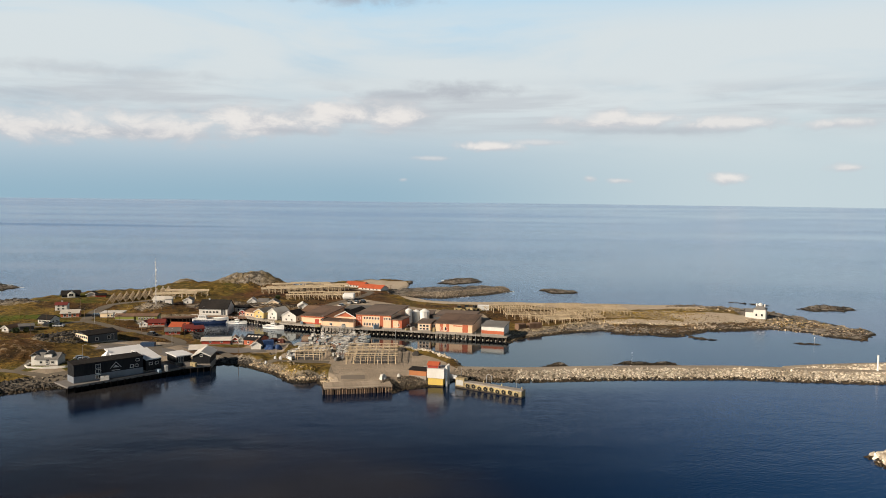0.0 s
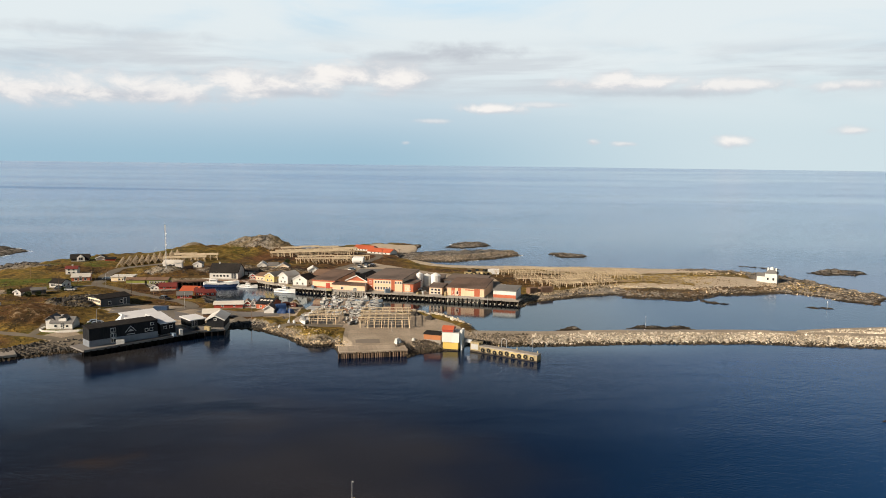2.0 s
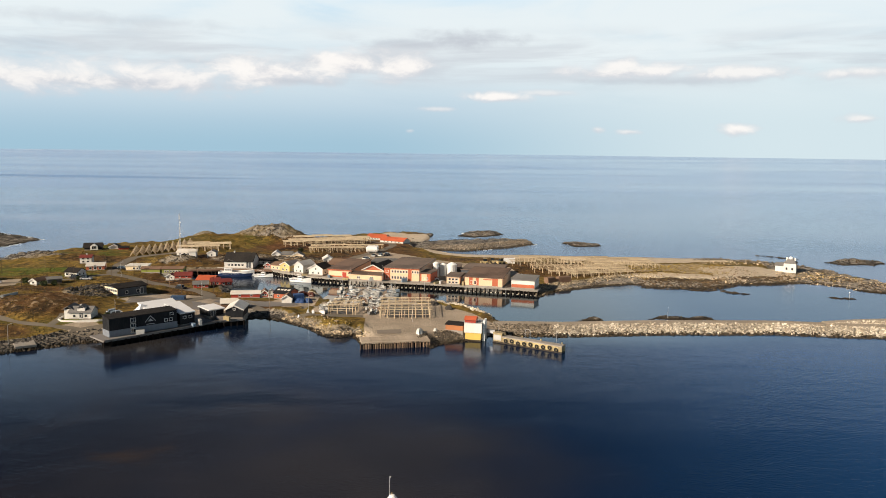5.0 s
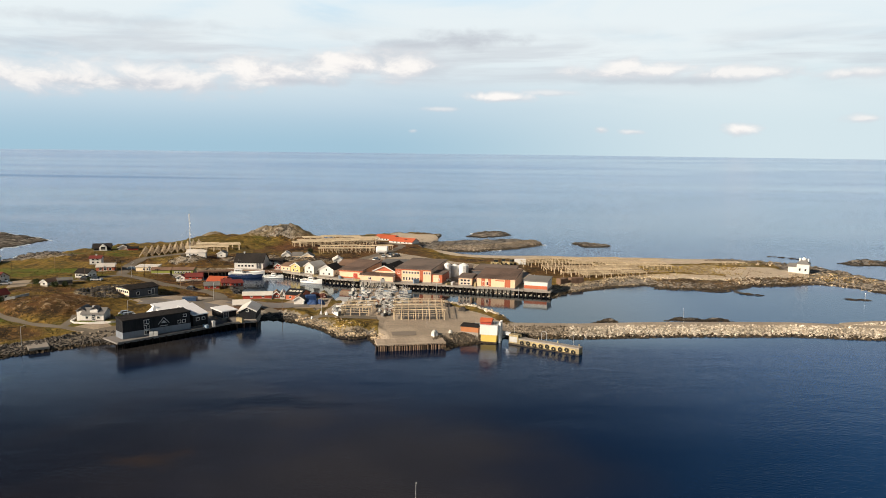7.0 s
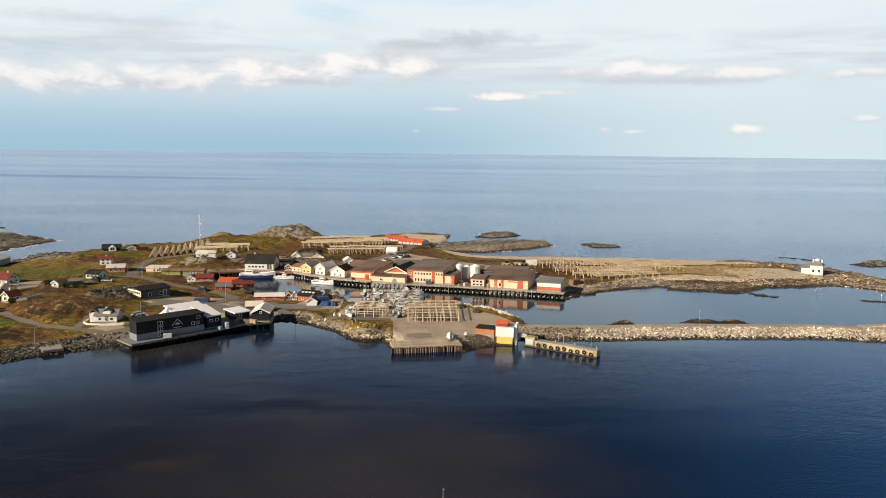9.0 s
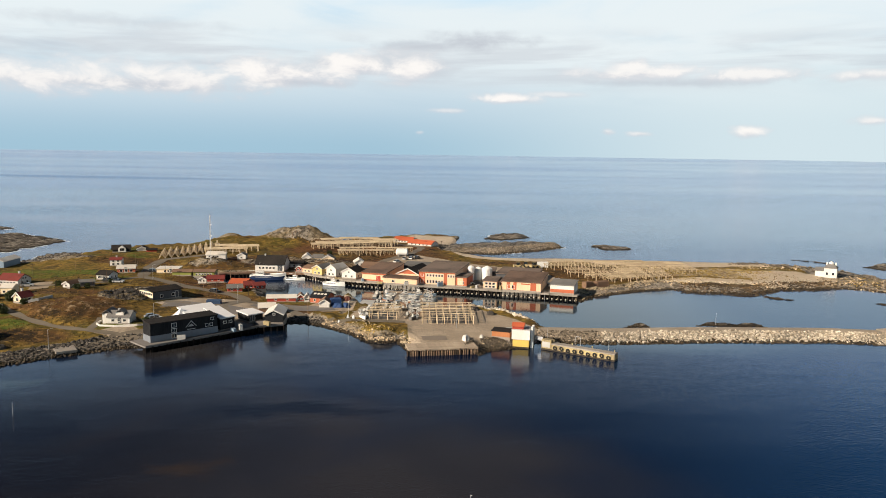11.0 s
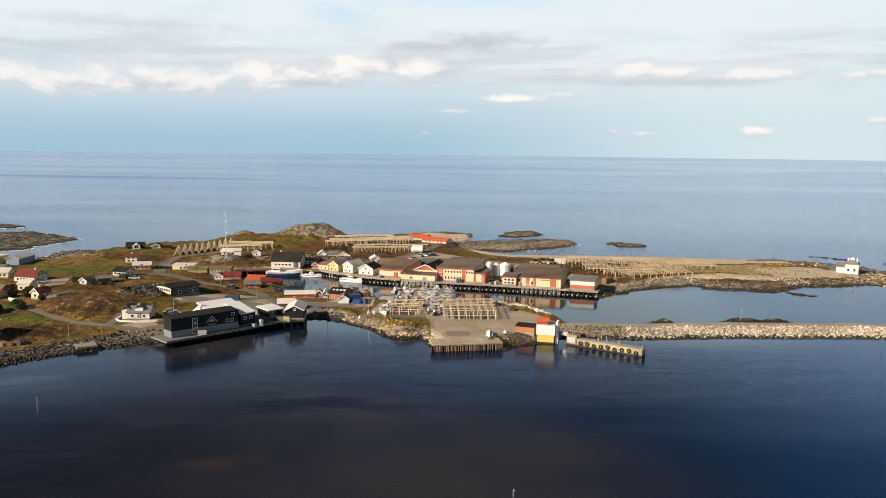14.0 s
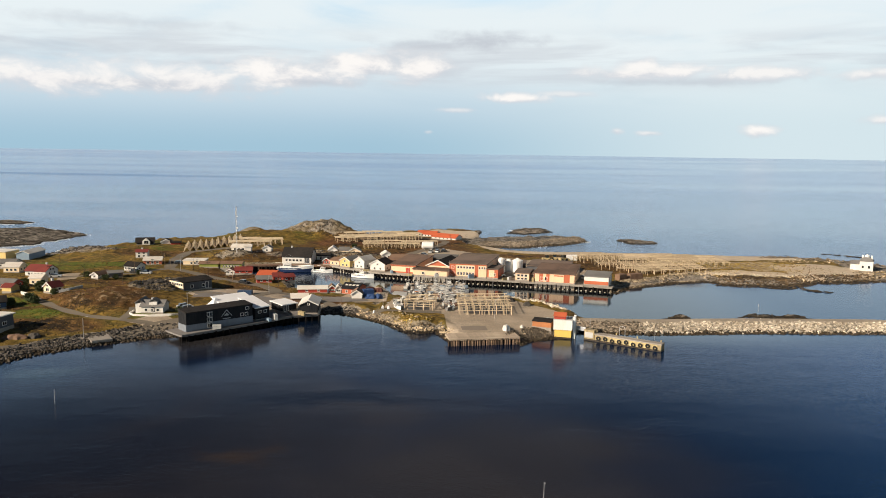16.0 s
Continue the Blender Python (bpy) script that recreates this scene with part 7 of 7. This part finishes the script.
# ---- lighthouse house on the spit ----
def lighthouse():
    z = ground(154, 346)
    root = thing("lighthouse", "square white lighthouse dwelling with a hipped pale roof and lantern", "lighthouse", 151.6, 345.6, z, -30)
    w, d, h = 5.2, 5.6, 4.1
    part("wall", Shape().box(0, w, 0, d, -1.5, h), WHITE, root)
    s = Shape()
    s.v = [(-.3, -.3, h), (w + .3, -.3, h), (w + .3, d + .3, h), (-.3, d + .3, h), (1.4, 1.6, h + 1.7), (w - 1.4, 1.6, h + 1.7), (w - 1.4, d - 1.6, h + 1.7), (1.4, d - 1.6, h + 1.7)]
    s.f = [(0, 1, 5, 4), (1, 2, 6, 5), (2, 3, 7, 6), (3, 0, 4, 7), (4, 5, 6, 7), (3, 2, 1, 0)]
    part("roof", s, SLATE, root)
    lan = part("lantern", Shape().tube((2.6, 2.6, h + 1.4), (2.6, 2.6, h + 2.3), 0.95, n=10), HULLW, root)
    part("lantern_cap", Shape().tube((2.6, 2.6, h + 2.3), (2.6, 2.6, h + 2.9), 1.05, 0.15, n=10), HULLW, lan)
    part("chimney", Shape().box(0.6, 1.2, 3.0, 3.6, h + 0.5, h + 2.4), WHITE, root)
    part("chimney", Shape().box(4.1, 4.7, 2.4, 3.0, h + 0.5, h + 2.4), WHITE, root)
    for u in (1.3, 3.7):
        window(root, pose(u, 0, 1.6), 0.8, 1.1)
        window(root, side_pose("r", u, 1.6, w, d), 0.8, 1.1)
    ann = part("annex", Shape().box(-3.6, -0.02, 1.0, 4.6, -1.5, 2.6), WHITE, root)
    part("annex_roof", Shape().slab([(-3.8, 0.8, 2.5), (0, 0.8, 2.5), (0, 2.8, 3.9), (-3.8, 2.8, 3.9)], 0.15).slab([(0, 4.8, 2.5), (-3.8, 4.8, 2.5), (-3.8, 2.8, 3.9), (0, 2.8, 3.9)], 0.15), SLATE, ann)


lighthouse()


# ---- sea marks ----
def sea_post(label, x, y, z, h, r, top=True):
    root = thing("sea_mark", label, "sea mark", x, y, z)
    part("column", Shape().tube((0, 0, -2), (0, 0, h), r, r * 0.8, n=10), HULLW if r > 0.2 else STEEL, root)
    if top:
        part("top_light", Shape().tube((0, 0, h), (0, 0, h + r * 4), r * 2.2, r * 1.6, n=10), HULLW, root)


sea_post("white iron perch with a light on a skerry", 153.5, 291.5, 0, 2.6, 0.1)
sea_post("white light column on the breakwater head", 143.4, 232.0, 3.3, 4.6, 0.32, False)
sea_post("small white perch in the harbour mouth", 71.3, 252.6, 0, 3.9, 0.05)
sea_post("slender stake in shallow water", -106.2, 156.4, 0, 3.0, 0.06, False)
sea_post("small white light post on the breakwater end", 101.5, 152.6, 2.0, 2.2, 0.1)


def beacon():
    root = thing("beacon", "white octagonal harbour beacon with a pole and yellow lamp", "beacon", -13.2, 109.0, 0)
    part("caisson", Shape().tube((0, 0, -3), (0, 0, 0.9), 1.7, 1.5, n=16), CONC, root)
    part("tower", Shape().tube((0, 0, 0.9), (0, 0, 2.7), 1.05, 0.95, n=8), HULLW, root)
    part("cap", Shape().tube((0, 0, 2.7), (0, 0, 3.5), 1.0, 0.35, n=8), HULLW, root)
    part("lamp", Shape().tube((-0.1, 0.2, 3.5), (-0.1, 0.2, 3.75), 0.1, n=8), GOLD, root)
    part("pole", Shape().tube((-0.45, 0.3, 2.8), (-0.45, 0.3, 6.3), 0.06, 0.05), STEEL, root)
    part("pennant", Shape().add([(-0.42, 0.3, 6.3), (-0.15, 0.32, 6.18), (-0.42, 0.3, 6.05), (-0.42, 0.34, 6.18)], [(0, 1, 3), (1, 2, 3), (0, 3, 2), (2, 1, 0)]), HULLW, root)
    part("ladder", Shape().tube((-1.25, -0.2, 0.9), (-1.05, -0.2, 2.8), 0.03).tube((-1.25, 0.2, 0.9), (-1.05, 0.2, 2.8), 0.03), STEEL, root)


beacon()


# ---- poles, vehicles, shrubs, clutter ----
def utility_pole():
    root = thing("utility_pole", "wooden utility pole with a cross arm", "utility pole", 0, 0, 0, group="village utility poles")
    part("pole", Shape().tube((0, 0, -1), (0, 0, 5.8), 0.085, 0.055, n=7), PILEB, root)
    part("cross_arm", Shape().box(-0.8, 0.8, -0.06, 0.06, 5.4, 5.52), PILE, root)
    for x in (-0.65, 0.0, 0.65):
        part("insulator", Shape().tube((x, 0, 5.52), (x, 0, 5.7), 0.05, n=6), GLASS, root)
    return root


POLES = [(-150, 262), (-140, 268), (-144, 288), (-135, 300), (-141, 310), (-128, 305), (-118, 292), (-106, 282), (-97, 268), (-88, 276), (-172, 322), (-62, 250),
         (-150, 330), (-48, 330), (-35, 350), (-28, 400), (-20, 430), (-60, 380), (-83, 335), (-101, 300), (-178, 300), (-166, 270)]
lay(utility_pole(), [(x, y, 20 + 13 * (i % 5)) for i, (x, y) in enumerate(POLES)])


def container(label, x, y, turn, mat, l=6.0, z=None, h=2.4):
    root = thing("container", label, "container", x, y, ground(x, y) if z is None else z, turn)
    part("shell", Shape().box(0, l, 0, 2.4, 0.05, h + 0.05), mat, root)
    for i in range(int(l / 0.6)):
        part("rib", Shape().box(0.2 + i * 0.6, 0.42 + i * 0.6, -0.06, 0.0, 0.2, h - 0.1), mat, root)


def car(label, x, y, turn, mat, van=False, group="parked cars"):
    z = ground(x, y)
    root = thing("van" if van else "car", label, "van" if van else "car", x, y, z + 0.02, turn, group)
    h = 1.0 if van else 0.85
    top = 2.0 if van else 1.45
    body = Shape()
    prof = [(-2.1, 0.3), (2.1, 0.3), (2.15, 0.7), (1.9, h), (-2.1, h)]
    for sy in (-0.85, 0.85):
        body.v += [(px, sy, pz) for px, pz in prof]
    body.f = [(0, 1, 2, 3, 4), (9, 8, 7, 6, 5)] + [(i, 5 + i, 5 + (i + 1) % 5, (i + 1) % 5) for i in range(5)]
    part("body", body, mat, root)
    x0, x1 = (-2.05, 1.5) if van else (-1.7, 1.1)
    part("cabin", Shape().add([(x0, -0.8, h), (x1, -0.8, h), (x1, 0.8, h), (x0, 0.8, h), (x0 + 0.3, -0.7, top), (x1 - 0.6, -0.7, top), (x1 - 0.6, 0.7, top), (x0 + 0.3, 0.7, top)],
                              [(4, 5, 6, 7), (0, 1, 5, 4), (1, 2, 6, 5), (2, 3, 7, 6), (3, 0, 4, 7)]), mat if van else GLASS, root)
    for wx in (-1.3, 1.3):
        for wy in (-0.82, 0.82):
            part("wheel", Shape().tube((wx, wy - 0.1, 0.32), (wx, wy + 0.1, 0.32), 0.32, n=10), RUBBER, root)


SILV = material("silver_car_paint", (0.5, 0.5, 0.5), 0.35, (0.4, 0.4, 0.4), 0.3, 2, 0.02, metal=0.3)
CARB = material("black_car_paint", (0.02, 0.02, 0.022), 0.3, spread=0.2)
container("dark blue skip beside the village road", -97.6, 258.2, 4, NAVY, 4.6, None, 1.3)
for i, (x, y, turn, mt) in enumerate([(-48, 345, 30, HULLW), (-45.6, 346.6, 30, SILV), (-43.4, 348.2, 30, HULLW), (-46.8, 350.5, 30, CARB), (-44, 352, 30, SILV), (-37, 369, 80, SILV), (-34, 371, 80, HULLW),
                                      (-31, 373, 75, CARB), (-106, 232, 40, SILV), (-104, 229, 40, HULLW), (-145.5, 292.4, -10, CARB), (-141, 291, 0, SILV), (24.5, 304, 70, HULLW), (22, 306, 70, SILV),
                                      (-170, 281, 20, SILV), (-8, 306, 10, HULLW), (-1, 308, 60, SILV), (-139, 320.5, 10, CARB), (-68, 335, 40, HULLW), (-40, 360, 60, HULLW), (-101.5, 281, -30, CARB)]):
    car(("white", "silver grey", "black")[(HULLW, SILV, CARB).index(mt)] + " car parked on the gravel", x, y, turn, mt)


def loader(x, y, turn):
    z = ground(x, y)
    root = thing("loader", "yellow wheel loader parked behind the halls", "machine", x, y, z, turn, "yellow machines")
    part("body", Shape().box(-2.0, 1.2, -1.1, 1.1, 0.7, 1.8), GOLD, root)
    part("cab", Shape().box(-0.6, 0.9, -0.8, 0.8, 1.8, 3.0), GLASS, root)
    part("cab_roof", Shape().box(-0.75, 1.05, -0.9, 0.9, 3.0, 3.15), GOLD, root)
    part("bucket", Shape().add([(2.4, -1.3, 0.3), (3.4, -1.3, 0.2), (3.4, 1.3, 0.2), (2.4, 1.3, 0.3), (2.2, -1.3, 1.4), (2.2, 1.3, 1.4)], [(0, 1, 2, 3), (0, 3, 5, 4), (0, 4, 1), (3, 2, 5)]), GOLD, root)
    part("arm", Shape().box(1.0, 2.4, -0.9, -0.6, 0.8, 1.2).box(1.0, 2.4, 0.6, 0.9, 0.8, 1.2), GOLD, root)
    for wx in (-1.3, 0.9):
        for wy in (-1.1, 1.1):
            part("wheel", Shape().tube((wx, wy - 0.22, 0.65), (wx, wy + 0.22, 0.65), 0.65, n=12), RUBBER, root)


for x, y, t in ((15.5, 352, 10), (19.5, 354, 170), (23, 352, 30)):
    loader(x, y, t)


container("white refrigerated container beside the loaders", 24, 356, 5, HULLW)
container("white container behind the rack field's edge", 27.5, 303.5, 80, HULLW)
container("rusty brown container by the drying field", 43, 307.5, 25, RUST)
container("rust-brown container by the drying field", 38, 303.5, 35, RUST, 4.0)
container("blue container near the boathouses", -56.2, 262.2, 20, BLUE, 3.5)


def mound(name, label, category, x, y, w, d, h, mat, seed, n=16, kind=""):
    """An uneven heap: nets, a covered boat, a rock."""
    r = random.Random(seed)
    s = Shape()
    rings = 5
    off = [r.uniform(0.8, 1.2) for _ in range(n)]
    for j in range(rings):
        f = j / (rings - 1)
        for i in range(n):
            a = 2 * math.pi * i / n
            k = math.cos(f * 1.45) * off[i] * r.uniform(0.88, 1.1)
            s.v.append((w / 2 * math.cos(a) * k, d / 2 * math.sin(a) * k, -0.4 + (h + 0.4) * math.sin(f * 1.57) * (r.uniform(0.9, 1.08) if j < rings - 1 else 1)))
    s.f = [(j * n + i, j * n + (i + 1) % n, (j + 1) * n + (i + 1) % n, (j + 1) * n + i) for j in range(rings - 1) for i in range(n)] + [tuple((rings - 1) * n + i for i in range(n))]
    root = thing(name, label, category, x, y, ground(x, y), r.uniform(0, 180), kind=kind)
    part("cover" if "boat" in name or "bale" in name else "mass", s, mat, root)


for i, (x, y, w, d, h, mt, nm, lab) in enumerate([
        (-53.9, 260.4, 4.2, 3.0, 1.5, BLUE, "covered_boat", "boat under a blue tarpaulin beside the nets"), (-51.2, 261.6, 3.6, 2.8, 1.4, BLUE, "covered_boat", "stores under a blue tarpaulin"),
        (-52.2, 274, 5, 3.4, 1.3, NET, "net_heap", "heap of dark red fishing nets"), (-55.6, 276, 5.0, 3.2, 1.3, NET, "net_heap", "heap of dark red fishing nets"), (-56.8, 264, 3.6, 2.8, 1.3, GREYB, "net_heap", "heap of grey gear"),
        (-11.6, 217.4, 4.4, 2.3, 1.35, HULLG, "covered_boat", "boat under a white cover on the quay apron"), (-7.0, 220, 1.6, 1.3, 0.8, HULLG, "covered_boat", "small covered load beside the white cover"),
        (-50.6, 240.2, 0.9, 0.8, 1.1, TARP, "wrapped_bale", "white wrapped bale on the point"), (-48.0, 241.7, 0.9, 0.8, 1.1, TARP, "wrapped_bale", "white wrapped bale on the point"), (-46.2, 241.2, 0.9, 0.8, 1.1, TARP, "wrapped_bale", "white wrapped bale on the point"),
        (-137.5, 197.5, 6, 4, 1.0, RUST, "scrap_heap", "heap of rusty brown scrap"), (-133.6, 200, 4, 3, 1.0, BOULDERG, "rubble_heap", "heap of grey rubble"), (-54.6, 267.5, 3.0, 2.4, 1.2, HULLW, "covered_boat", "white covered dinghy by the huts"),
        (-2.5, 252, 4, 3, 1.3, BOULDERG, "rubble_heap", "heap of dark stones by the harbour"), (-8, 259, 5, 3, 1.2, BOULDERG, "rubble_heap", "heap of dark stones by the harbour")]):
    mound(nm, lab, "heap", x, y, w, d, h, mt, 60 + i)


def shrub(x, y, size, seed):
    """A low bush: forked stems with a crown of small leaves."""
    r = random.Random(seed)
    root = thing("shrub", "dense dull green garden shrub", "shrub", x, y, ground(x, y))
    st, lf = Shape(), Shape()
    for i in range(7):
        a = r.uniform(0, 6.3)
        st.tube((0.1 * math.cos(a), 0.1 * math.sin(a), -0.3), (size * 0.5 * math.cos(a), size * 0.5 * math.sin(a), size * 0.7), 0.06, 0.02, n=5)
    for i in range(420):
        a, f = r.uniform(0, 6.3), r.random() ** 0.5
        h = r.random()
        rad = size * f * (0.55 + 0.45 * math.sin(h * 3.0)) * (0.8 + 0.3 * math.sin(3 * a + seed))
        c = Vector((rad * math.cos(a), rad * math.sin(a), 0.15 + h * size * 1.15))
        u = Vector((r.uniform(-1, 1), r.uniform(-1, 1), r.uniform(-1, 1))).normalized() * 0.17 * size
        v = u.orthogonal().normalized() * 0.11 * size
        lf.add([c - u, c - v, c + u, c + v], [(0, 1, 2, 3)])
    part("stem", st, PILE, root)
    part("crown", lf, LEAF, root)


for i, (x, y, s) in enumerate([(-151, 243.5, 1.4), (-158.6, 250, 1.8), (-161, 254, 1.9), (-163.2, 259.6, 1.6), (-171.6, 264, 1.7), (-165, 252, 1.5), (-154.6, 236, 2.0), (-152, 233.5, 1.7), (-158.4, 232, 1.8), (-149.4, 276, 1.5),
                              (-146.6, 278, 1.3), (-157.6, 279, 1.5), (-105, 224.8, 1.2), (-118.4, 229.5, 1.3), (-143.6, 290.6, 1.1), (-173, 262.5, 1.6), (-96.4, 346, 1.8), (-92.4, 347, 1.6), (-75, 384, 1.5)]):
    shrub(x, y, s, i)


def crates(label, x, y, z, turn, mat, n, seed):
    """A stack of fish boxes, each box a part."""
    r = random.Random(seed)
    root = thing("crate_stack", label, "crates", x, y, z, turn, "crate stacks on the quay")
    box = Shape().box(-0.55, 0.55, -0.4, 0.4, 0, 0.42).mesh("crate", mat)
    for i in range(n):
        part("crate", box, None, root, at=pose((i % 2) * 1.15, 0, 0.43 * (i // 2), 0, 0, r.uniform(-4, 4)))


for i, (x, y, mt) in enumerate([(-44, 304.2, GOLD), (-33, 301.8, CONCL), (-20, 299.6, BLUEB), (-7.2, 297.0, GOLD), (-5.2, 297.6, CONCL), (3.6, 293.6, GOLD), (20.2, 289.0, CONCL), (-50.5, 308.6, BLUEB),
                                (-76.5, 222.2, CONCL), (-78, 220.6, BLUEB), (-70, 228.6, GOLD), (2.0, 224.5, CONCL), (-60.6, 313.4, GOLD), (-89, 210.0, CONCL)]):
    crates("stack of plastic fish boxes on the quay", x, y, 3.3 if y > 290 else 3.2 if x < -60 else ground(x, y), 15 * i, mt, 4 + i % 3 * 2, i)


def lamp_post():
    root = thing("street_lamp", "slim grey street lamp with a single arm", "street lamp", 0, 0, 0, group="street lamps")
    part("pole", Shape().tube((0, 0, -0.6), (0, 0, 5.6), 0.07, 0.05), STEEL, root)
    part("arm", Shape().tube((0, 0, 5.5), (0.9, 0, 5.8), 0.035), STEEL, root)
    part("head", Shape().box(0.7, 1.3, -0.12, 0.12, 5.76, 5.86), CONCL, root)
    return root


lay(lamp_post(), [(-38, 306.5, 80), (-11.4, 300.5, 80), (20.2, 292.5, 80), (-68, 324, 120), (-103, 226, 40), (-88, 262, 100), (-132, 302, 60), (-14, 232, 20), (-48, 243, 0), (-122, 202, 40)])
